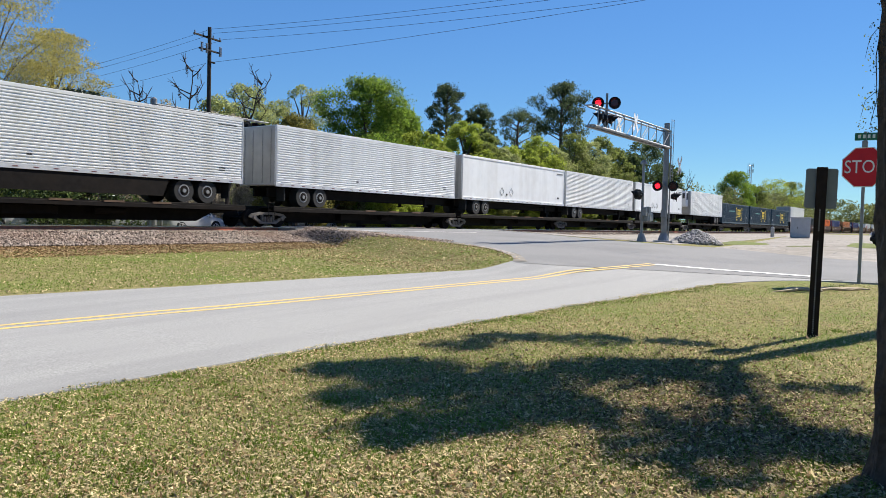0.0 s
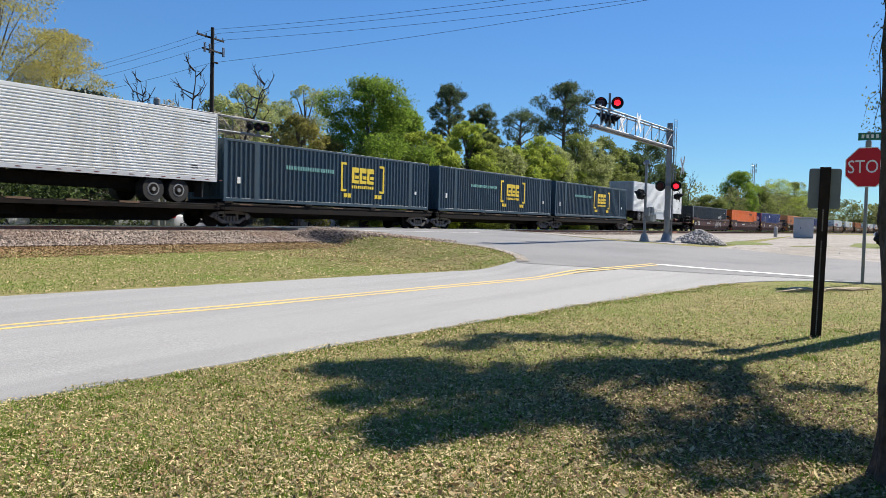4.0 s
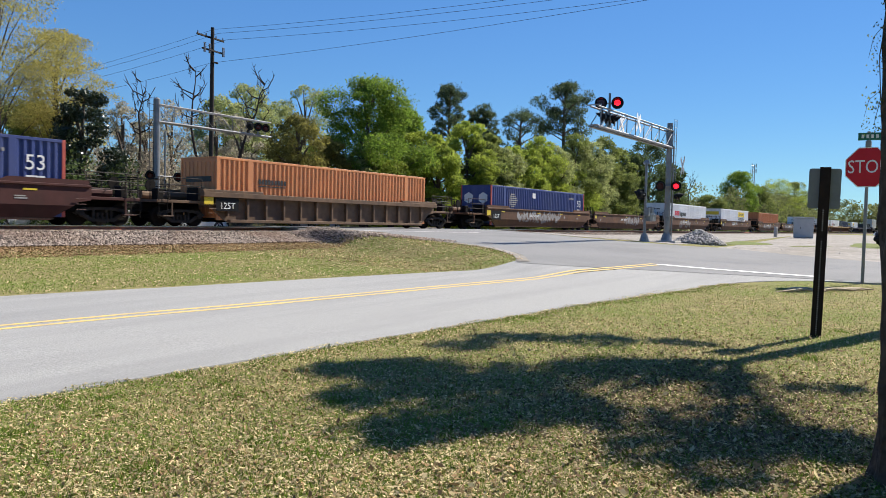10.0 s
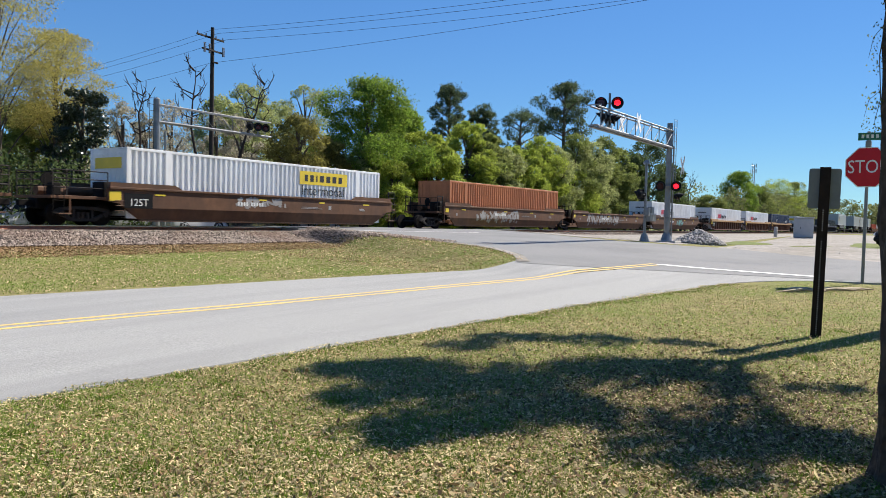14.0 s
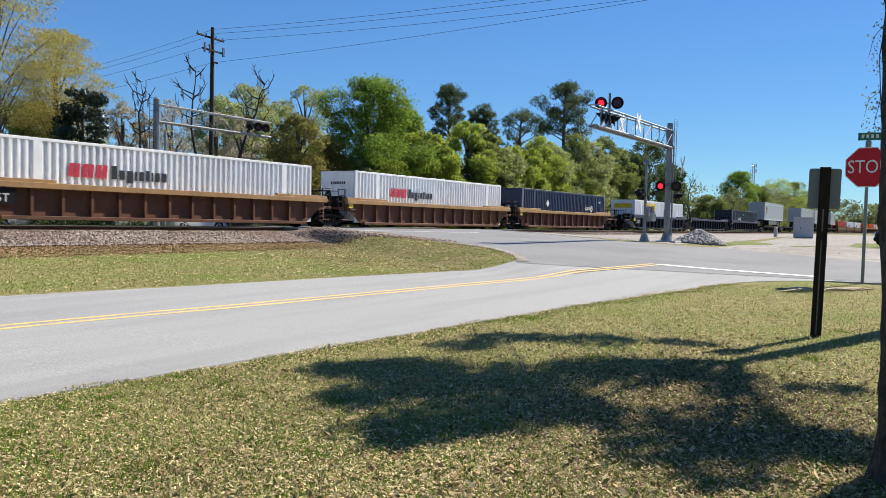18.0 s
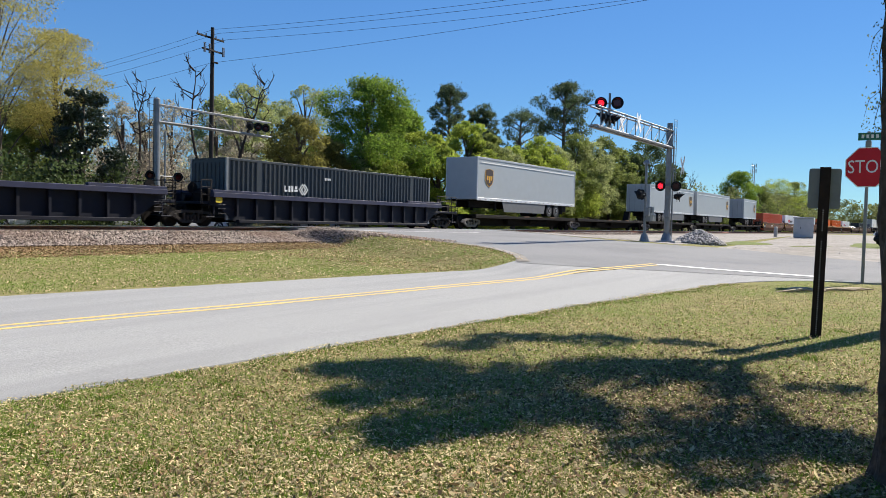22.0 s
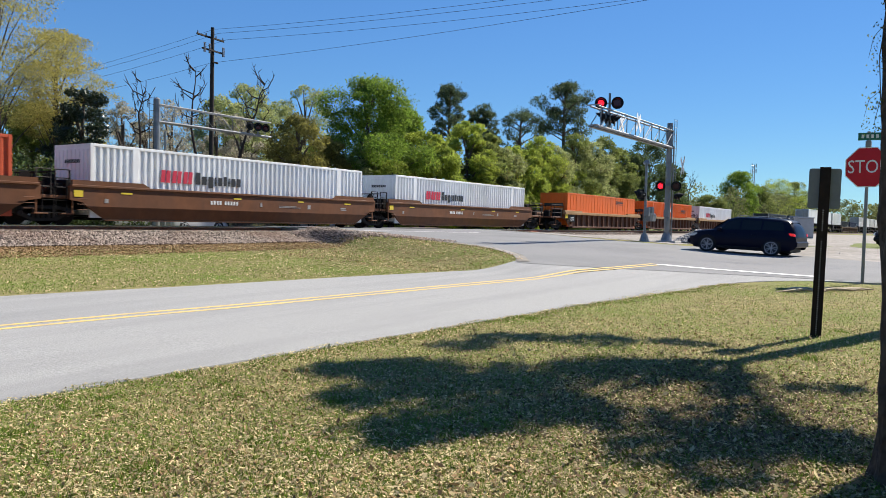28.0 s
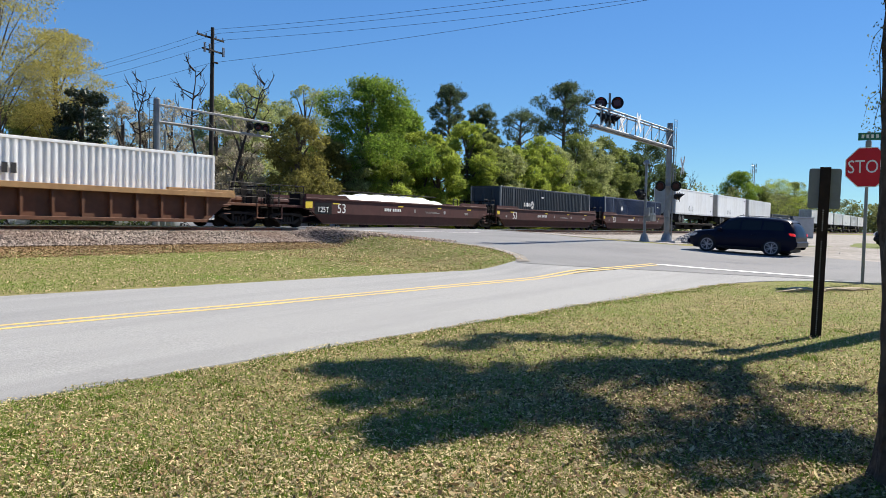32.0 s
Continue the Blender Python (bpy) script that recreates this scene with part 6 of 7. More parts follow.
def truss(parent, x0, x1, y, z0, z1, n, step):
    """A two-chord arm with webbing, lying along the track."""
    for yy in (y - 0.17, y + 0.17):
        part("chord", Shape().tube((x0, yy, z0), (x1, yy, z0), 0.055, n=10), M["galv"], parent)
        part("chord", Shape().tube((x0, yy, z1), (x1, yy, z1 - 0.05), 0.04, n=10), M["galv"], parent)
    for k in range(n):
        a, b = x0 + (x1 - x0) * k / n, x0 + (x1 - x0) * (k + 1) / n
        part("web", Shape().tube((a, y - 0.17, z0), (a, y - 0.17, z1), 0.02, n=6), M["galv"], parent)
        part("web", Shape().tube((a, y + 0.17, z1), (b, y + 0.17, z0), 0.018, n=6), M["galv"], parent)
        if k % step == 0:
            part("web", Shape().tube((a, y - 0.17, z1), (b, y - 0.17, z0), 0.022, n=6), M["galv"], parent)
        part("web", Shape().tube((a, y - 0.17, z0), (a, y + 0.17, z0), 0.018, n=6), M["galv"], parent)
    sh = Shape().box(*sorted((x0, x1)), y - 0.13, y + 0.13, z0 + 0.05, z0 + 0.075)
    part("walkway", sh, M["galv"], parent, "grated maintenance walkway")


def crossbuck(parent, c, way, size=1.2):
    """Two crossed white boards; the lettering on them cannot be read."""
    c, w = Vector(c), Vector(way).normalized()
    side = w.cross(Vector((0, 0, 1))).normalized()
    for s in (-1, 1):
        d = (side * s + Vector((0, 0, 1))).normalized() * size / 2
        n = d.cross(w).normalized() * 0.11
        o = w * (0.012 * s)
        sh = Shape().add([c - d - n + o, c + d - n + o, c + d + n + o, c - d + n + o, c - d - n + o + w * 0.01, c + d - n + o + w * 0.01, c + d + n + o + w * 0.01, c - d + n + o + w * 0.01],
                         [(0, 1, 2, 3), (7, 6, 5, 4), (0, 4, 5, 1), (1, 5, 6, 2), (2, 6, 7, 3), (3, 7, 4, 0)])
        part("crossbuck_board", sh, M["white_paint"], parent, "white crossbuck board")


mx, my = 38.5, 12.5
mz = gz(mx, my)
signal = thing("crossing_signal", "galvanised cantilever crossing signal with flashing red lights", "crossing signal", "signals of the crossing")
part("mast", Shape().tube((mx, my, mz), (mx, my, 6.75), 0.15, 0.14, 16), M["galv"], signal)
part("conduit", Shape().tube((mx + 0.1, my - 0.2, mz), (mx + 0.1, my - 0.2, 5.6), 0.04, 0.04, 10), M["galv"], signal)
part("base_plate", Shape().box(mx - 0.45, mx + 0.5, my - 0.6, my + 0.4, mz - 0.1, mz + 0.08, 0.02), M["concrete"], signal)
part("base_flange", Shape().tube((mx, my, mz + 0.08), (mx, my, mz + 0.45), 0.3, 0.17, 14), M["galv"], signal)
truss(signal, mx, 28.9, my, 5.5, 6.35, 9, 3)
ladder(signal, mx - 0.02, my - 0.24, 3.3, 6.95, 0.36, M["galv"])
part("lamp_pole", Shape().tube((30.5, my, 5.5), (30.5, my, 7.05), 0.05, 0.05, 10), M["galv"], signal)
side = FACE.cross(Vector((0, 0, 1))).normalized()
up_c = Vector((30.45, my, 6.62)) + FACE * 0.12
unit(signal, up_c + side * 0.34, FACE, 1)
unit(signal, up_c - side * 0.34, FACE, 0)
part("cross_bar", Shape().tube(up_c + side * 0.34 - FACE * 0.14, up_c - side * 0.34 - FACE * 0.14, 0.03, n=8), M["galv"], signal)
for dx, w in ((-0.15, (0.25, -1, 0)), (0.3, (0.25, -1, 0)), (-1.0, (-0.1, 1, 0)), (-0.55, (-0.1, 1, 0))):
    c = Vector((30.5 + dx, my - 0.1, 5.95))
    unit(signal, c, w)
    part("lamp_bracket", Shape().tube(c - Vector(w).normalized() * 0.16, (30.5 + dx, my, 5.5), 0.022, n=6), M["galv"], signal)
part("end_rail", Shape().tube((28.9, my - 0.3, 6.35), (28.9, my + 0.3, 6.35), 0.025, n=6).tube((28.9, my - 0.3, 5.5), (28.9, my - 0.3, 6.35), 0.02, n=6), M["galv"], signal)
crossbuck(signal, (33.0, my - 0.36, 6.1), (0.1, -1, 0), 1.0)
crossbuck(signal, (33.0, my + 0.42, 6.1), (-0.1, 1, 0), 1.0)
low_c = Vector((mx - 0.05, my, 3.55)) + FACE * 0.3
unit(signal, low_c + side * 0.38, FACE, 1)
unit(signal, low_c - side * 0.38, FACE, 0)
part("cross_bar", Shape().tube(low_c + side * 0.38 - FACE * 0.14, low_c - side * 0.38 - FACE * 0.14, 0.035, n=8), M["galv"], signal)
for k in (0.15, 0.55):
    unit(signal, (mx + 0.2 + k, my - 0.35, 3.05), (0.35, -1, 0))
crossbuck(signal, (mx + 0.62, my - 0.5, 4.65), (0.5, -0.87, 0), 1.1)
part("junction_box", Shape().box(mx - 0.22, mx - 0.14, my - 0.12, my + 0.12, 2.0, 2.35, 0.01), M["galv"], signal)

# the smaller light mast beside it
lx, ly = 36.5, 12.95
lz = gz(lx, ly)
post = thing("crossing_signal", "thin grey signal post with bell and paired lights", "crossing signal", "signals of the crossing")
part("post", Shape().tube((lx, ly, lz), (lx, ly, 4.55), 0.07, 0.06, 12), M["galv"], post)
part("base_flange", Shape().tube((lx, ly, lz - 0.05), (lx, ly, lz + 0.4), 0.26, 0.13, 12), M["galv"], post)
part("bell", Shape().tube((lx, ly, 4.55), (lx, ly, 4.66), 0.17, 0.15, 14).tube((lx, ly, 4.66), (lx, ly, 4.76), 0.14, 0.05, 14), M["galv"], post)
for k in (-0.5, -0.14):
    unit(post, (lx + k, ly + 0.12, 3.05), (0.25, 1, 0))
part("cross_bar", Shape().tube((lx - 0.5, ly, 3.05), (lx + 0.1, ly, 3.05), 0.025, n=8), M["galv"], post)
for a, b, c in ((-0.3, 2.0, 0.24), (0.2, 2.05, 0.3), (-0.02, 1.75, 0.2)):
    part("junction_box", Shape().box(lx + a, lx + a + c, ly - 0.28, ly - 0.07, b, b + 0.42, 0.02), M["galv"], post)
part("gate_motor", Shape().box(lx + 0.35, lx + 0.95, ly - 0.25, ly + 0.2, 1.75, 2.15, 0.04), M["galv"], post)
part("bracket", Shape().tube((lx, ly, 1.95), (lx + 0.4, ly, 1.95), 0.04, n=8), M["galv"], post)

# the second cantilever, beyond the track
cx, cy = 25.2, 36.0
cz = gz(cx, cy)
far_signal = thing("crossing_signal", "galvanised cantilever signal beyond the track seen from behind", "crossing signal", "signals of the crossing")
part("mast", Shape().tube((cx, cy, cz - 0.05), (cx, cy, 7.7), 0.2, 0.18, 16).tube((cx, cy, 7.7), (cx, cy, 7.8), 0.18, 0.06, 16), M["galv"], far_signal)
part("base_plate", Shape().box(cx - 0.5, cx + 0.5, cy - 0.5, cy + 0.5, cz - 0.1, cz + 0.08, 0.02), M["concrete"], far_signal)
truss(far_signal, cx, 33.2, cy, 6.5, 7.42, 8, 4)
ladder(far_signal, cx - 0.5, cy - 0.1, 1.2, 7.8, 0.26, M["pole_wood"])
for x, w in ((31.4, (0.1, 1, 0)), (32.0, (-0.6, -0.8, 0)), (32.6, (-0.6, -0.8, 0))):
    unit(far_signal, (x, cy - 0.35, 6.98), w)
    part("lamp_bracket", Shape().tube((x, cy - 0.3, 6.5), (x, cy - 0.3, 7.2), 0.025, n=6), M["galv"], far_signal)
for k, w in ((-0.55, (-0.5, -0.85, 0)), (1.2, (-0.5, -0.85, 0))):
    unit(far_signal, (cx + k, cy - 0.25, 3.6), w)
part("cross_bar", Shape().tube((cx - 0.55, cy - 0.1, 3.6), (cx + 1.2, cy - 0.1, 3.6), 0.035, n=8), M["galv"], far_signal)
lamp2 = thing("signal_post", "thin grey post standing behind the far signal", "post", m=pose(28.6, 40.0, gz(28.6, 40)))
part("post", Shape().tube((0, 0, -0.05), (0, 0, 6.2), 0.07, 0.06, 10), M["galv"], lamp2)

# ---- power pole and wires ----
POLE_LABEL = "weathered wooden power pole with crossarm and insulators"


def power_pole(x, y, top):
    z = gz(x, y)
    p = thing("power_pole", POLE_LABEL, "power pole", "power poles of the line", pose(x, y, z - 0.1, 0, 0, 8))
    h = top - z + 0.1
    part("pole", Shape().tube((0, 0, 0), (0, 0, h), 0.19, 0.13, 14), M["pole_wood"], p)
    part("crossarm", Shape().box(-1.35, 1.35, 0.13, 0.24, h - 0.75, h - 0.63, 0.01), M["pole_wood"], p)
    part("crossarm", Shape().box(-1.2, 0.9, -0.24, -0.13, h - 1.75, h - 1.64, 0.01), M["pole_wood"], p)
    for a in (-1.25, -0.45, 0.55, 1.25):
        part("insulator", Shape().tube((a, 0.18, h - 0.63), (a, 0.18, h - 0.45), 0.05, 0.035, 8), M["porcelain"], p)
    for a in (-1.1, -0.6, 0.75):
        sh = Shape().tube((a, -0.3, h - 1.95), (a, -0.3, h - 1.3), 0.065, 0.05, 8).tube((a - 0.1, -0.32, h - 1.32), (a + 0.16, -0.3, h - 1.3), 0.03, n=6)
        sh.tube((a + 0.14, -0.3, h - 1.95), (a + 0.14, -0.3, h - 1.35), 0.025, n=6)
        part("fuse_cutout", sh, M["porcelain"], p)
    part("pole_bracket", Shape().box(-0.3, 0.3, -0.3, -0.16, h - 2.55, h - 2.45, 0.01), M["dark_steel"], p)
    return p


power_pole(36.0, 45.0, 15.0)
power_pole(41.0, -16.0, 15.5)
power_pole(29.0, 84.0, 11.3)


def wire(a, b, sag):
    a, b = Vector(a), Vector(b)
    pts = [a.lerp(b, k / 24) - Vector((0, 0, sag * 4 * (k / 24) * (1 - k / 24))) for k in range(25)]
    ob = part("power_line", Shape().limb(pts, [0.011] * 25, 5), M["wire"])
    return tagged(ob, "thin dark overhead power line", "wire", "overhead wires")


for off, z in ((0.1, 14.9), (0.5, 14.7), (1.25, 14.4)):
    wire((36 + off, 45, z), (41 + off, -16, z + 0.3), 0.9)
    wire((36 + off, 45, z), (29 + off, 84, z - 3.8), 0.9)
wire((36, 44.8, 12.5), (40.5, -16, 15.0), 0.7)
wire((36, 45.2, 12.5), (29, 84, 9.4), 0.8)

# ---- signs ----
sx, sy = 20.45, 1.93
stop = thing("stop_sign", "red octagonal stop sign with white letters on a steel post", "stop sign", m=pose(sx, sy, gz(sx, sy), 0, 1.2, 0))
part("post", Shape().box(-0.035, 0.035, -0.035, 0.035, -0.1, 3.6, 0.006), M["galv"], stop)
R8 = 0.47 / math.cos(radians(22.5))
oct8 = [(R8 * math.cos(radians(22.5 + 45 * k)), R8 * math.sin(radians(22.5 + 45 * k))) for k in range(8)]
plate = part("plate", Shape().slab(oct8, 0, 0.006), M["white_paint"], stop, "white sign border")
plate.matrix_local = pose(-0.04, 0.0, 2.755, 90, 0, -90 - 4)
field = part("red_field", Shape().slab([(a * 0.955, b * 0.955) for a, b in oct8], 0.006, 0.009), M["stop_red"], plate, "red field")
wording("lettering", "STOP", M["white_mark"], plate, Matrix.Translation((0, 0.0, 0.0125)) @ Matrix.Diagonal((0.84, 1.05, 1, 1)), 0.42, "white lettering")
street = part("street_blade", Shape().box(-0.17, 0.95, -0.012, 0.012, -0.09, 0.09, 0.008), M["sign_green"], stop, "green street-name blade")
street.matrix_local = pose(-0.03, 0.05, 3.48, 0, 0, -84)
sh = Shape()
for k in range(9):
    sh.box(-0.1 + k * 0.1, -0.045 + k * 0.1, -0.017, -0.0125, -0.04, 0.045)
part("lettering_bars", sh, M["white_mark"], street, "plain pale bars")
part("blade_bracket", Shape().box(-0.06, 0.06, -0.06, 0.06, 3.22, 3.38, 0.01), M["galv"], stop)

px_, py_ = 10.71, 1.51
back = thing("sign_post", "dark perforated steel post with a blank sign back", "sign post", m=pose(px_, py_, gz(px_, py_), 0, 0, 0) @ pose(0, 0, 0, 0.9, 0.6, -8))
sh = Shape().prism([(-0.055, -0.1), (0.055, -0.1), (0.055, 2.17), (-0.055, 2.17)], -0.01, 0.0)
post_part = part("post", sh, M["post_brown"], back)
post_part.matrix_local = pose(0, 0, 0, 0, 0, -72)
sh = Shape()
for s in (-1, 1):
    sh.box(s * 0.055 - 0.008, s * 0.055 + 0.008, -0.01, 0.045, -0.1, 2.17, 0.003)
flange = part("flange", sh, M["post_brown"], back)
flange.matrix_local = pose(0, 0, 0, 0, 0, -72)
# pale raised dots stand in for daylight through the post's holes
hole = Shape().box(-0.008, 0.006, -0.0125, -0.0102, 0.0, 0.011).mesh("punched_hole")
for k in range(56):
    z = 0.05 + k * 0.0285
    if not 1.22 < z < 1.36:
        part("punched_hole", hole, M["concrete"], back).matrix_local = pose(0, 0, 0, 0, 0, -72) @ pose(0, 0, z)
w2, h2 = 0.186, 0.255
outline = []
for qx, qz, a0 in ((w2 - 0.03, h2 - 0.03, 0), (-w2 + 0.03, h2 - 0.03, 90), (-w2 + 0.03, -h2 + 0.03, 180), (w2 - 0.03, -h2 + 0.03, 270)):
    outline += [(qx + 0.03 * math.cos(radians(a0 + 30 * k)), qz + 0.03 * math.sin(radians(a0 + 30 * k)) + 1.9) for k in range(4)]
plate2 = part("sign_plate", Shape().prism(outline, 0.046, 0.05), M["sign_back"], back, "plain grey back of a sign")
plate2.matrix_local = pose(0, 0, 0, 0, 0, -72)

# pale fallen palm stalks on the grass
stalk = thing("fallen_branch", "pale dry fallen palm stalks on the grass", "branch")
for pts in (((16.6, 3.1), (16.95, 2.85), (17.35, 2.75), (17.5, 2.5)), ((17.0, 3.0), (17.4, 2.95), (17.6, 2.6), (17.5, 2.3)), ((17.3, 2.45), (17.8, 2.3), (18.2, 2.0), (18.5, 1.7)),
            ((17.9, 2.3), (18.1, 2.1), (18.45, 1.85), (18.7, 1.55)), ((17.5, 2.75), (17.9, 2.4), (18.0, 2.1), (18.25, 1.8))):
    line = curve(pts, 12)
    part("stalk", Shape().limb([(p.x, p.y, gz(p.x, p.y) + 0.02 + 0.025 * math.sin(k / 12 * 3.1)) for k, p in enumerate(line)], [0.01 + 0.022 * math.sin(k / 12 * 3) for k in range(13)], 6), M["dry_wood"], stalk)

# ---- lot furniture ----
cab = thing("signal_cabinet", "silver aluminium signal cabinet beside the track", "cabinet", m=pose(88, 14, gz(88, 14), 0, 0, 10))
part("body", Shape().box(-1.0, 1.0, -0.95, 0.95, 0.1, 2.1, 0.03), M["silver_box"], cab)
part("roof", Shape().box(-1.08, 1.08, -1.03, 1.03, 2.1, 2.2, 0.03), M["silver_box"], cab)
part("plinth", Shape().box(-0.95, 0.95, -0.9, 0.9, -0.1, 0.1, 0.02), M["concrete"], cab)
part("door", Shape().box(-1.02, -1.0, -0.5, 0.4, 0.25, 1.95, 0.006), M["silver_box"], cab)
part("handle", Shape().box(-1.05, -1.02, 0.25, 0.3, 1.0, 1.2), M["black"], cab)
for x, y, h in ((90, 17.1, 1.15), (72.0, 20.5, 0.5)):
    b = thing("marker_post", "short pale concrete marker post on the gravel", "post", "marker posts", pose(x, y, gz(x, y)))
    part("shaft", Shape().tube((0, 0, -0.1), (0, 0, h - 0.1), 0.2, 0.19, 12), M["concrete"], b)
    part("cap", Shape().tube((0, 0, h - 0.1), (0, 0, h), 0.19, 0.1, 12), M["concrete"], b)
rng = random.Random(12)
places = []
for _ in range(2600):
    a, q = rng.uniform(0, 6.283), rng.random() ** 0.6
    x, y = 42.6 + 1.65 * q * math.cos(a), 12.0 + 1.35 * q * math.sin(a)
    places.append((x, y, gz(x, y) + 0.8 * max(0.0, 1 - q) ** 0.8 * rng.uniform(0.8, 1) + 0.03))
pile = stones("gravel_pile", places, 0.045, 0.11, M["gravel_pile"], "loose heap of pale gravel behind the signal mast", 6)
rows = [[(42.6 + 1.6 * q * math.cos(a), 12.0 + 1.3 * q * math.sin(a), gz(42.6, 12.0) - 0.03 + 0.7 * (1 - q) ** 0.8) for a in rung(0, 2 * math.pi, 20)] for q in rung(0.02, 1, 6)]
tagged(part("gravel_pile", Shape().grid(rows), M["gravel_pile"]), "packed core of the gravel heap", "gravel", kind="stuff")


# ---- cars ----
def car_body(name, label, paint, group=""):
    """A mid-size sport utility car; x forward, origin on the ground at its middle."""
    c = thing(name, label, "car", group)
    st = [  # x, sill z, belt z, half width at the belt, roof z, half width at the roof
        (-2.43, 0.52, 0.86, 0.80, 0.90, 0.78), (-2.38, 0.40, 1.02, 0.88, 1.12, 0.82), (-2.28, 0.36, 1.10, 0.92, 1.36, 0.74), (-2.05, 0.34, 1.12, 0.945, 1.66, 0.66), (-1.7, 0.32, 1.11, 0.955, 1.72, 0.66),
        (-1.0, 0.30, 1.09, 0.96, 1.755, 0.66), (-0.2, 0.29, 1.07, 0.96, 1.765, 0.66), (0.3, 0.29, 1.06, 0.96, 1.74, 0.65), (0.62, 0.29, 1.055, 0.955, 1.64, 0.64), (1.0, 0.29, 1.05, 0.95, 1.36, 0.68), (1.32, 0.29, 1.04, 0.945, 1.10, 0.80),
        (1.75, 0.30, 0.99, 0.93, 1.05, 0.78), (2.1, 0.32, 0.92, 0.88, 0.98, 0.72), (2.32, 0.36, 0.82, 0.78, 0.88, 0.62), (2.45, 0.46, 0.66, 0.62, 0.72, 0.5)]
    rows = []
    for x, zs, zb, wb, zr, wr in st:
        zs -= 0.06
        half = [(wb * 0.94, zs), (wb, zs + 0.12), (wb + 0.012, (zs + zb) / 2), (wb, zb - 0.03), (wb - 0.035, zb + 0.015), (wr + 0.02, zr - 0.07), (wr - 0.1, zr), (wr * 0.4, zr + 0.018)]
        ring = [(x, y, z) for y, z in half] + [(x, -y, z) for y, z in reversed(half)]
        rows.append(ring)
    sh = Shape().grid(rows)
    n = len(rows[0])
    sh.add(rows[0], [tuple(range(n))])
    sh.add(rows[-1], [tuple(range(n - 1, -1, -1))])
    body = smooth(part("body", sh, M[paint], c))
    part("underbody", Shape().box(-2.2, 2.2, -0.82, 0.82, 0.17, 0.5, 0.05), M["black"], c)

    def at(x, side, t):
        """A point on the side window band."""
        for a, b in zip(st, st[1:]):
            if a[0] <= x <= b[0]:
                u = (x - a[0]) / (b[0] - a[0])
                zb, wb, zr, wr = (lerp(a[i], b[i], u) for i in (2, 3, 4, 5))
                y = lerp(wb - 0.035, wr + 0.02, t)
                return (x, side * (y + 0.006), lerp(zb + 0.015, zr - 0.07, t))
        return (x, 0, 1)

    for side in (-1, 1):
        for x0, x1, t0, lean0, lean1 in ((0.02, 0.98, 0.12, 0.0, -0.42), (-0.92, -0.06, 0.12, 0.0, 0.0), (-1.95, -1.0, 0.14, 0.12, 0.0)):
            sh = Shape().grid([[at(lerp(x0 + lean0 * t, x1 + lean1 * t, u), side, lerp(t0, 0.88, t)) for u in rung(0, 1, 6)] for t in rung(0, 1, 4)])
            part("side_window", sh, M["car_glass"], c, "dark side window")
        part("mirror", Shape().box(0.78, 0.98, *sorted((side * 0.94, side * 1.12)), 1.04, 1.2, 0.03), M[paint], c)
        part("roof_rail", Shape().limb([(-1.75, side * 0.6, 1.74), (-1.6, side * 0.6, 1.81), (0.1, side * 0.6, 1.83), (0.25, side * 0.6, 1.76)], [0.018] * 4, 6), M["galv"], c, "silver roof rail")
        part("tail_lamp", Shape().prism([(-2.42, 0.95), (-2.39, 1.07), (-2.16, 1.1), (-2.2, 0.98)], *sorted((side * 0.84, side * 0.955))), M["tail_glow"] if name == "suv" else M["tail_red"], c, "lit red tail lamp" if name == "suv" else "red tail lamp")
        part("headlamp", Shape().prism([(2.38, 0.7), (2.2, 0.86), (1.9, 0.9), (2.1, 0.74)], *sorted((side * 0.66, side * 0.9))), M["lamp_clear"], c, "clear headlamp")
        part("side_sill", Shape().box(-1.0, 1.0, *sorted((side * 0.88, side * 0.972)), 0.2, 0.34, 0.02), M["black"], c)
        for k in range(2):
            part("door_handle", Shape().box(-0.78 + k * 0.95, -0.56 + k * 0.95, *sorted((side * 0.96, side * 0.985)), 0.9, 0.94, 0.006), M[paint], c)
    part("windscreen", Shape().grid([[(lerp(0.66, 1.29, t), y * lerp(0.58, 0.74, t), lerp(1.63, 1.12, t) + 0.02) for y in rung(-1, 1, 6)] for t in rung(0, 1, 4)]), M["car_glass"], c, "dark windscreen")
    part("rear_window", Shape().grid([[(lerp(-2.1, -2.33, t) - 0.015, y * lerp(0.6, 0.72, t), lerp(1.6, 1.2, t)) for y in rung(-1, 1, 6)] for t in rung(0, 1, 4)]), M["rear_glass"], c, "dark rear window")
    part("rear_bumper", Shape().box(-2.5, -2.32, -0.86, 0.86, 0.44, 0.72, 0.05), M[paint], c)
    part("front_bumper", Shape().box(2.3, 2.5, -0.78, 0.78, 0.34, 0.6, 0.06), M[paint], c)
    part("grille", Shape().box(2.42, 2.47, -0.5, 0.5, 0.6, 0.78, 0.01), M["black"], c)
    wheels = []
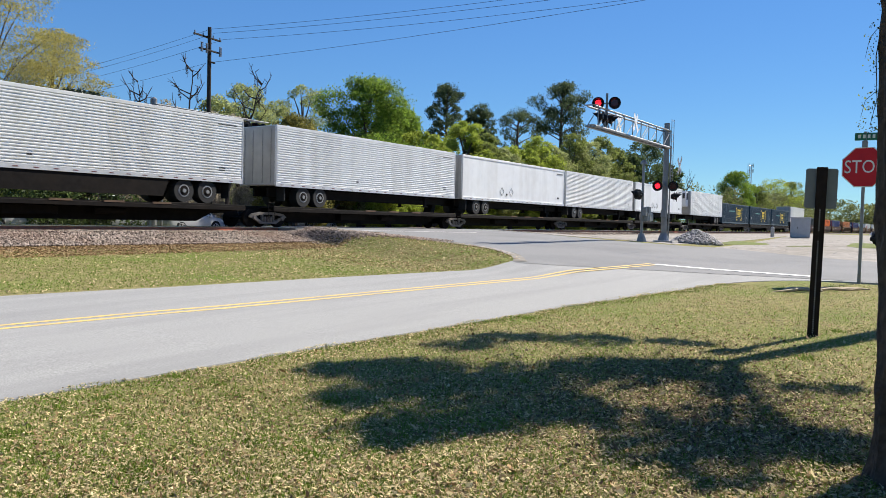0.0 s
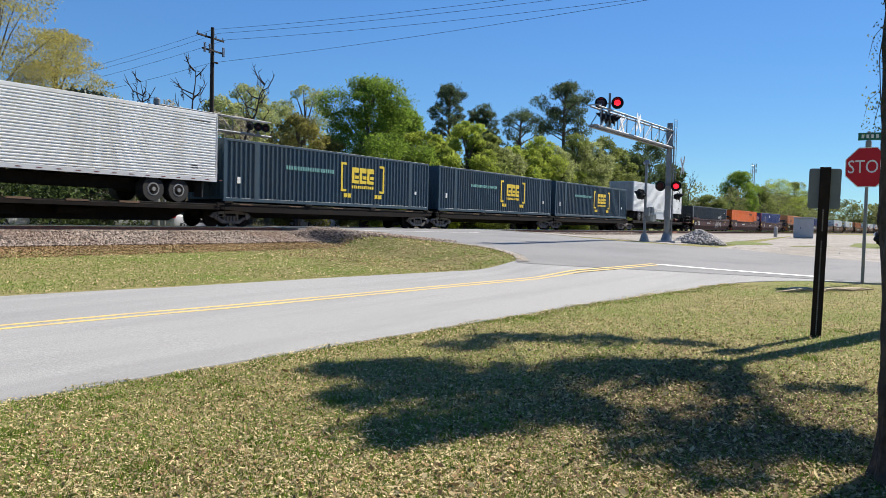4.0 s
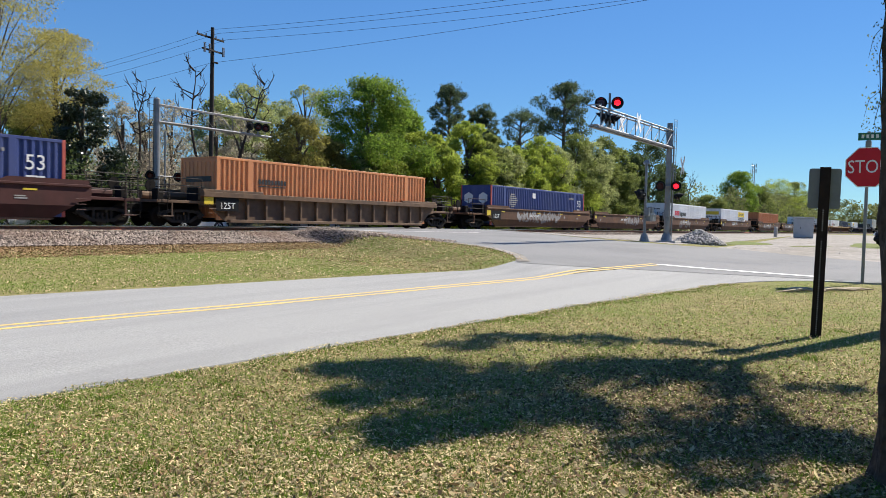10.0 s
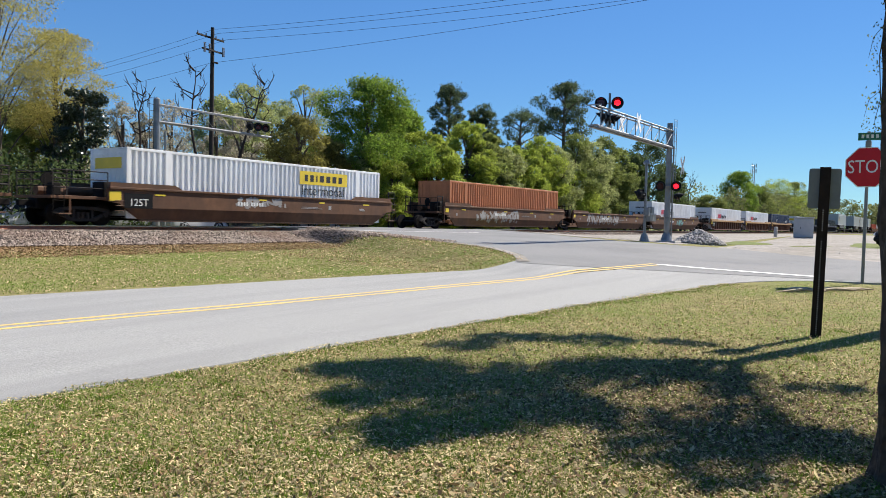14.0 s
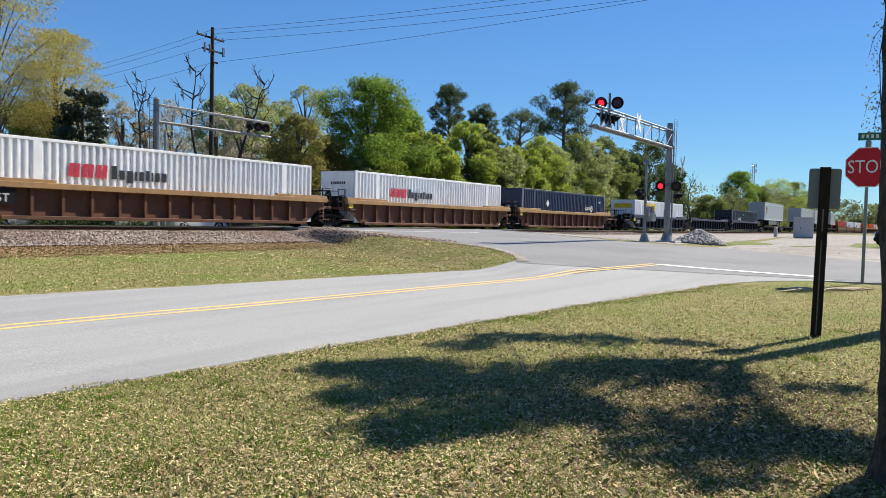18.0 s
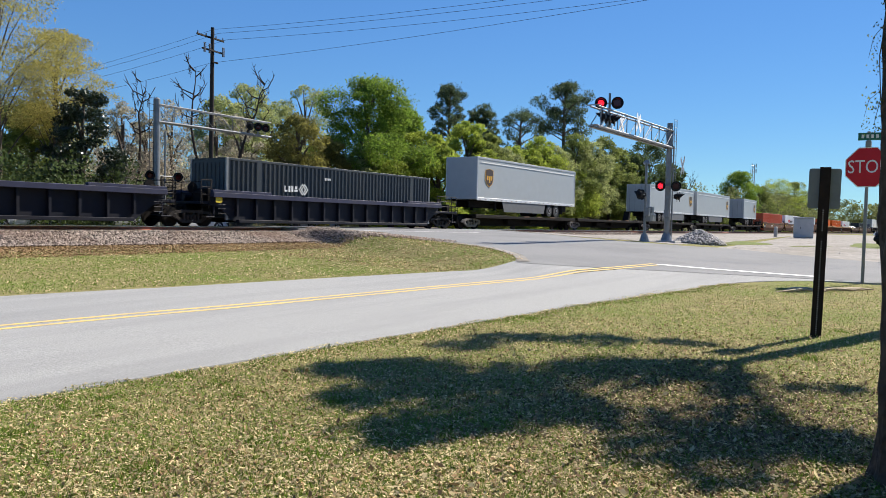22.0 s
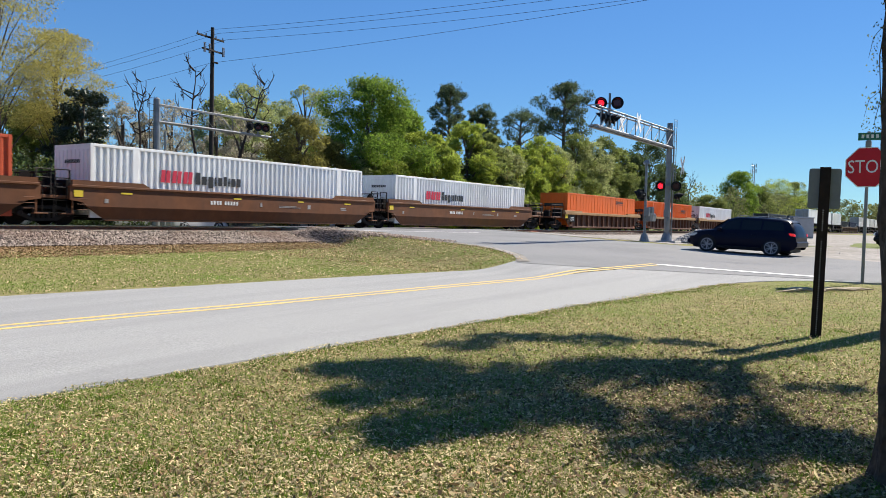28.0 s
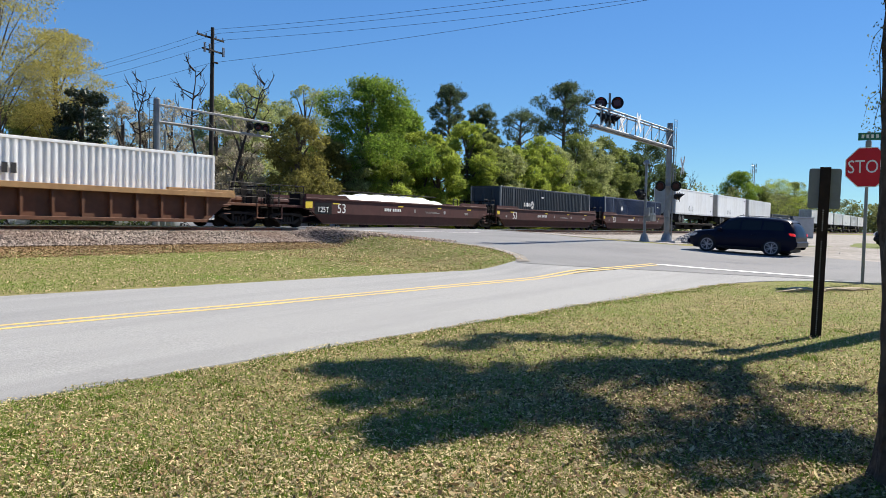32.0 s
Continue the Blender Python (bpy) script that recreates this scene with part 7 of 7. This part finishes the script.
    for x in (-1.45, 1.45):
        for side in (-1, 1):
            w = part("wheel", Shape().tube((0, side * 0.0, 0), (0, side * 0.235, 0), 0.365, 0.355, 28), M["tyre"], c)
            w.location = (x, side * 0.735, 0.365)
            sh = Shape().tube((0, side * 0.225, 0), (0, side * 0.24, 0), 0.285, 0.28, 24)
            part("rim_well", sh, M["black"], w)
            sh = Shape().tube((0, side * 0.24, 0), (0, side * 0.262, 0), 0.06, 0.05, 12)
            for k in range(5):
                a = radians(72 * k)
                for d in (-0.2, 0.2):
                    sh.tube((0.05 * math.cos(a + d), side * 0.25, 0.05 * math.sin(a + d)), (0.262 * math.cos(a + d), side * 0.252, 0.262 * math.sin(a + d)), 0.014, 0.017, 5)
            sh.limb([(0.272 * math.cos(radians(15 * k)), side * 0.248, 0.272 * math.sin(radians(15 * k))) for k in range(25)], [0.014] * 25, 5)
            part("rim", sh, M["alloy"], w, "alloy rim with five split spokes")
            wheels.append((w, x, side * 0.735))
            part("wheel_arch", Shape().tube((x, side * 0.95, 0.4), (x, side * 0.965, 0.4), 0.43, 0.43, 24), M["black"], c)
    return c, wheels


suv, suv_wheels = car_body("suv", "dark navy sport utility car braking at the crossing", "suv_paint")
suv.scale = (0.89, 0.89, 0.835)
parked, _ = car_body("parked_car", "black car parked on the gravel lot", "black")
parked.matrix_world = pose(53.4, 2.4, gz(53.4, 2.4) + 0.03, 0, 0, 146)
# ---- beyond the track ----
for x, y, turn in ((27.5, 57.5, 20), (31.0, 49.5, 172), (35.4, 45.6, 15), (22.0, 44.2, 184), (33.4, 43.6, 3), (44.5, 42.6, 178)):
    c, _ = car_body("parked_car", "pale silver car parked beyond the track", "car_white", "pale cars beyond the track")
    c.matrix_world = pose(x, y, gz(x, y), 0, 0, turn)
house = thing("house", "small pale house with a grey gable roof", "house", m=pose(46.5, 64.5, gz(46.5, 64.5), 0, 0, 25))
part("wall", Shape().box(-5, 5, -3.5, 3.5, -0.2, 2.8), M["siding"], house)
part("gable", Shape().prism([(-5, 2.8), (5, 2.8), (0, 5.0)], -3.5, 3.5), M["siding"], house)
for s in (-1, 1):
    part("roof", Shape().add([(s * 5.5, -3.9, 2.6), (s * 5.5, 3.9, 2.6), (0, 3.9, 5.1), (0, -3.9, 5.1), (s * 5.5, -3.9, 2.72), (s * 5.5, 3.9, 2.72), (0, 3.9, 5.24), (0, -3.9, 5.24)],
                             [(0, 1, 2, 3), (4, 5, 6, 7), (0, 1, 5, 4), (1, 2, 6, 5), (3, 0, 4, 7)]), M["shingle"], house)
for x in (-3.2, 2.6):
    w = part("window", Shape().box(x - 0.5, x + 0.5, -3.54, -3.5, 0.9, 2.1, 0.008), M["white_paint"], house)
    part("pane", Shape().box(x - 0.42, x + 0.42, -3.55, -3.54, 0.98, 2.02), M["car_glass"], w, "dark pane")
part("door", Shape().box(-0.6, 0.35, -3.55, -3.5, -0.1, 2.0, 0.008), M["dark_steel"], house)

# ---- far communication tower ----
tower = thing("cell_tower", "distant grey lattice tower with antenna arms", "tower", m=pose(422.7, 92.3, gz(422.7, 92.3)))
for a, b in ((-0.9, -0.9), (0.9, -0.9), (0, 0.9)):
    part("leg", Shape().tube((a, b, -0.1), (a * 0.4, b * 0.4, 34.5), 0.11, n=6), M["galv"], tower)
sh = Shape()
for k in range(14):
    z0, z1 = 2 + k * 2.3, 4.3 + k * 2.3
    f0, f1 = 1 - 0.6 * z0 / 34.5, 1 - 0.6 * z1 / 34.5
    sh.tube((-0.9 * f0, -0.9 * f0, z0), (0, 0.9 * f1, z1), 0.07, n=4).tube((0.9 * f0, -0.9 * f0, z0), (-0.9 * f1, -0.9 * f1, z1), 0.07, n=4)
part("bracing", sh, M["galv"], tower)
for z in (34.3, 31.6):
    for k in range(3):
        c, d = math.cos(k * 2.09 + 0.4), math.sin(k * 2.09 + 0.4)
        part("antenna_arm", Shape().tube((0, 0, z), (1.3 * c, 1.3 * d, z), 0.09, n=6), M["galv"], tower)
        for e in (-0.5, 0.5):
            part("antenna_panel", Shape().tube((1.3 * c - e * d, 1.3 * d + e * c, z - 1.0), (1.3 * c - e * d, 1.3 * d + e * c, z + 1.0), 0.11, n=6), M["galv"], tower)


# ---- grass blades and leaf litter on the verge ----
def verge_places(n, seed, r0, r1, power=1.0):
    """Places on the mown verge, thick near the street corner and thinning out with distance."""
    r = np.random.default_rng(seed)
    out = []
    while len(out) < n:
        m = n * 2
        rad = r0 * np.exp(r.random(m) ** power * math.log(r1 / r0))
        az = r.uniform(radians(22), radians(95), m)
        xs, ys = rad * np.sin(az), rad * np.cos(az)
        for x, y in zip(xs, ys):
            edge = 6.08 - 0.065 * x if x < 15 else 5.1 - 0.12 * (x - 15) - 0.09 * max(0, x - 15) ** 2
            if y < edge - 0.02 and x < 21.0:
                out.append((x, y))
                if len(out) == n:
                    break
    return np.array(out)


def strew(name, label, mat, xy, length, width, lift, seed, tilt):
    """Loose leaves, each a folded blade of two halves lying on the ground."""
    r = np.random.default_rng(seed)
    n = len(xy)
    z = np.array([gz(x, y) for x, y in xy])
    c = np.column_stack([xy, z + lift * r.random(n) + 0.004])
    a = r.uniform(0, 6.283, n)
    t = r.normal(0, tilt, n)
    d = np.stack([np.cos(a) * np.cos(t), np.sin(a) * np.cos(t), np.sin(t)], -1)
    s = np.stack([-np.sin(a), np.cos(a), r.normal(0, tilt, n)], -1)
    L = length * r.uniform(0.5, 1.3, (n, 1))
    W = width * r.uniform(0.6, 1.3, (n, 1))
    q = np.stack([c - d * L, c + s * W, c + d * L + np.array([0, 0, 1]) * L * 0.25 * r.random((n, 1)), c - s * W], 1)
    return tagged(part(name, sheet_mesh(name, q.reshape(-1, 3), n, 4), mat), label, "leaves", kind="stuff")


def blades(name, label, mat, xy, height, width, seed):
    r = np.random.default_rng(seed)
    n = len(xy)
    z = np.array([gz(x, y) for x, y in xy])
    c = np.column_stack([xy, z - 0.005])
    a = r.uniform(0, 6.283, n)
    s = np.stack([np.cos(a), np.sin(a), np.zeros(n)], -1) * (width * r.uniform(0.6, 1.4, (n, 1)))
    tip = np.column_stack([r.normal(0, 0.5, n), r.normal(0, 0.5, n), np.ones(n)]) * (height * r.uniform(0.4, 1.2, (n, 1)))
    q = np.stack([c - s, c + s, c + tip], 1)
    return tagged(part(name, sheet_mesh(name, q.reshape(-1, 3), n, 3), mat), label, "grass", kind="stuff")


blades("grass", "short uneven mown grass", M["blade"], verge_places(120000, 31, 2.6, 22), 0.045, 0.0035, 41)
strew("leaf_litter", "pale dry fallen leaves strewn over the grass", M["litter"], verge_places(105000, 32, 2.6, 22), 0.0155, 0.0062, 0.025, 42, 0.35)
strew("leaf_litter", "brown curled fallen leaves in the grass", M["litter_dark"], verge_places(24000, 33, 2.6, 20), 0.02, 0.008, 0.025, 43, 0.45)
big = verge_places(3400, 34, 3.2, 11, 1.1)
big = big[np.arctan2(big[:, 0], big[:, 1]) > radians(50) + np.random.default_rng(9).normal(0, 0.12, len(big))]
strew("leaf_litter", "large curled pale leaves on the ground", M["litter"], big[::2], 0.034, 0.013, 0.03, 44, 0.5)
strew("leaf_litter", "large curled brown leaves on the ground", M["litter_dark"], big[1::2], 0.034, 0.014, 0.03, 49, 0.5)
bare_r = np.random.default_rng(57)
bare = np.array([6.0, 1.45]) + bare_r.normal(0, 1, (15000, 1)) * np.array([0.95, 0.36]) * 1.1 + bare_r.normal(0, 1, (15000, 1)) * np.array([-0.25, 0.75])
strew("leaf_litter", "brown mulch of broken leaves on bare soil, darkened for shade", M["mulch"], bare, 0.018, 0.01, 0.02, 58, 0.35)
# ragged grass and grit along the street's near edge
edge_x = np.array([p.x for p in near_edge if -12 < p.x < 18.6])
edge_y = np.array([p.y for p in near_edge if -12 < p.x < 18.6])
edge_r = np.random.default_rng(59)
ex = edge_r.uniform(2.0, 18.0, 16000)
ragged = 0.07 * np.sin(ex * 2.3) + 0.05 * np.sin(ex * 7.1 + 1.0)
ey = np.interp(ex, edge_x, edge_y) + ragged - np.abs(edge_r.normal(0, 0.16, 16000)) - 0.03
blades("grass", "ragged grass along the edge of the street", M["blade"], np.column_stack([ex, ey])[:11000], 0.036, 0.004, 60)
strew("leaf_litter", "dry bits along the edge of the street", M["litter"], np.column_stack([ex, ey + 0.05])[11000:], 0.02, 0.008, 0.02, 63, 0.3)


tuft_r = np.random.default_rng(50)
tufts = verge_places(46, 51, 2.8, 12)
spots = np.concatenate([c + tuft_r.normal(0, 0.07, (150, 2)) for c in tufts])
blades("grass", "taller green tufts in the mown grass", M["blade_green"], spots, 0.05, 0.004, 52)


def far_verge(n, seed):
    r = np.random.default_rng(seed)
    out = []
    while len(out) < n:
        x, y = r.uniform(5, 27), r.uniform(10.3, 25.3)
        edge = 14.95 - 0.245 * x
        if y > edge + 0.05 and x < np.interp(y, (9.9, 11.1, 13.2, 16.2, 20.6, 25.6), (18.6, 20.6, 22.2, 23.5, 24.9, 27.2)) - 0.1:
            out.append((x, y))
    return np.array(out)


blades("grass", "short green grass between street and track", M["blade_green"], far_verge(80000, 35), 0.034, 0.008, 45)
strew("leaf_litter", "scattered dry leaves between street and track", M["litter"], far_verge(9000, 36), 0.04, 0.014, 0.03, 46, 0.35)
r = np.random.default_rng(47)
strip = np.column_stack([r.uniform(5, 26.2, 38000), 25.3 - 4.6 * r.random(38000) ** 1.7])
strew("leaf_litter", "brown dead leaves along the foot of the ballast", M["litter_dark"], strip, 0.04, 0.022, 0.03, 48, 0.4)

corner = np.array([p for p in far_verge(26000, 53) if p[0] > 15.5 + 0.25 * (p[1] - 10)])
strew("leaf_litter", "brown dead leaves on the grass beside the crossing road", M["litter_dark"], corner[::2], 0.04, 0.016, 0.03, 54, 0.4)
strew("leaf_litter", "pale dry leaves on the grass beside the crossing road", M["litter"], corner[1::2], 0.04, 0.016, 0.03, 55, 0.4)


# loose stones and dead leaves on the lot beyond the crossing road
lot_r = np.random.default_rng(60)
lot_xy = []
while len(lot_xy) < 5200:
    x = 37 + 45 * lot_r.random() ** 1.6
    y = lot_r.uniform(3, 25)
    if x > np.interp(y, (2.4, 4.7, 8.6, 10.7, 14, 17.2, 20.6, 26.6), (31.8, 33.5, 36.6, 35.6, 35.3, 37.1, 39.8, 44.3)) + 0.1 and lot_r.random() < 0.35 + 0.65 * noise.noise(Vector((x * 0.22, y * 0.5, 3))) + 0.4 * sm(16, 24, y):
        lot_xy.append((x, y))
lot_xy = np.array(lot_xy)
stones("loose_gravel", [(x, y, gz(x, y) + 0.008) for x, y in lot_xy[:1500]], 0.012, 0.03, M["gravel_pile"], "scattered grey stones on the lot", 61)
strew("leaf_litter", "brown leaves and dead grass on the gravel lot", M["litter_dark"], lot_xy[3200:4000] + lot_r.normal(0, 0.6, (800, 2)), 0.03, 0.012, 0.01, 62, 0.15)


# ---- movement ----
SUV_LINE = ((0.0, -86.0), (12.0, -39.0), (20.0, -7.0), (21.4, -2.1), (22.2, 0.94), (22.4, 1.66), (22.6, 2.4), (22.8, 3.14), (23.0, 3.76), (23.2, 4.32), (23.4, 4.82), (23.6, 5.3), (23.8, 5.67), (24.0, 6.05), (24.2, 6.38),
            (24.5, 6.8), (25.0, 7.31), (25.5, 7.47), (26.0, 7.52), (27.5, 7.53), (32.0, 7.53))


def suv_x(y):
    return 32.16 + 0.12 * y if y > -10 else 30.96 + 0.055 * (y + 10)


def motions():
    for ob, x, z in TRAIN:
        walk(ob, [(t, pose(x - run, TRACK_Y, RAIL_Z + z)) for t, run in RUN])
    rows = []
    for t, y in SUV_LINE:
        x = suv_x(y)
        d = Vector((suv_x(y + 0.5) - suv_x(y - 0.5), 1.0))
        grade = math.degrees(math.atan2(gz(x, y + 1.4) - gz(x, y - 1.4), 2.8))
        rows.append((t, pose(x, y - 0.1, gz(x, y) + 0.035) @ pose(0, 0, 0, 0, 0, math.degrees(math.atan2(d.y, d.x))) @ pose(0, 0, 0, 0, -grade, 0)))
    walk(suv, rows)
    # the wheels turn as the car rolls to its stop
    turns = []
    for (ta, ya), (tb, yb) in zip(SUV_LINE, SUV_LINE[1:]):
        n = max(1, math.ceil(abs(yb - ya) / 0.5)) if ta >= 20 else 1
        for k in range(n):
            turns.append((lerp(ta, tb, k / n), lerp(ya, yb, k / n)))
    turns.append(SUV_LINE[-1])
    for w, x, y in suv_wheels:
        walk(w, [(t, pose(x, y, 0.365, 0, math.degrees(max(s, -8.0) / 0.325), 0)) for t, s in turns])
    # added slats imitate the flashing: turned edge-on before the lens while it is lit
    period, share, first = 1.2275, 0.53, 7.42
    for slat, place, way, phase in BLINK_SLATS:
        side = Vector((0, 0, 1)).cross(way).normalized()
        flat = Matrix((side, way.cross(side), way)).transposed().to_4x4()
        shut = Matrix.Translation(place) @ flat
        clear = Matrix.Translation(place) @ flat @ Matrix.Rotation(radians(84), 4, "X")
        k = math.floor((0 - first) / period) - 1
        t = first + k * period
        rows = []
        while t < 33:
            lit = (t, t + share * period) if phase == 0 else (t + share * period, t + period)
            # closed slats here imitate the lamps' flicker beating against the camera shutter
            if 16.2 < sum(lit) / 2 < 17.2 or sum(lit) / 2 > 31.4:
                t += period
                continue
            for edge, m0, m1 in ((lit[0], shut, clear), (lit[1], clear, shut)):
                rows += [(edge - 0.018, m0), (edge + 0.018, m1)]
            t += period
        before = [r for r in rows if r[0] <= 0]
        inside = [r for r in rows if 0 < r[0] < 32]
        walk(slat, [(0.0, before[-1][1])] + inside + [(32.0, inside[-1][1])])


motions()
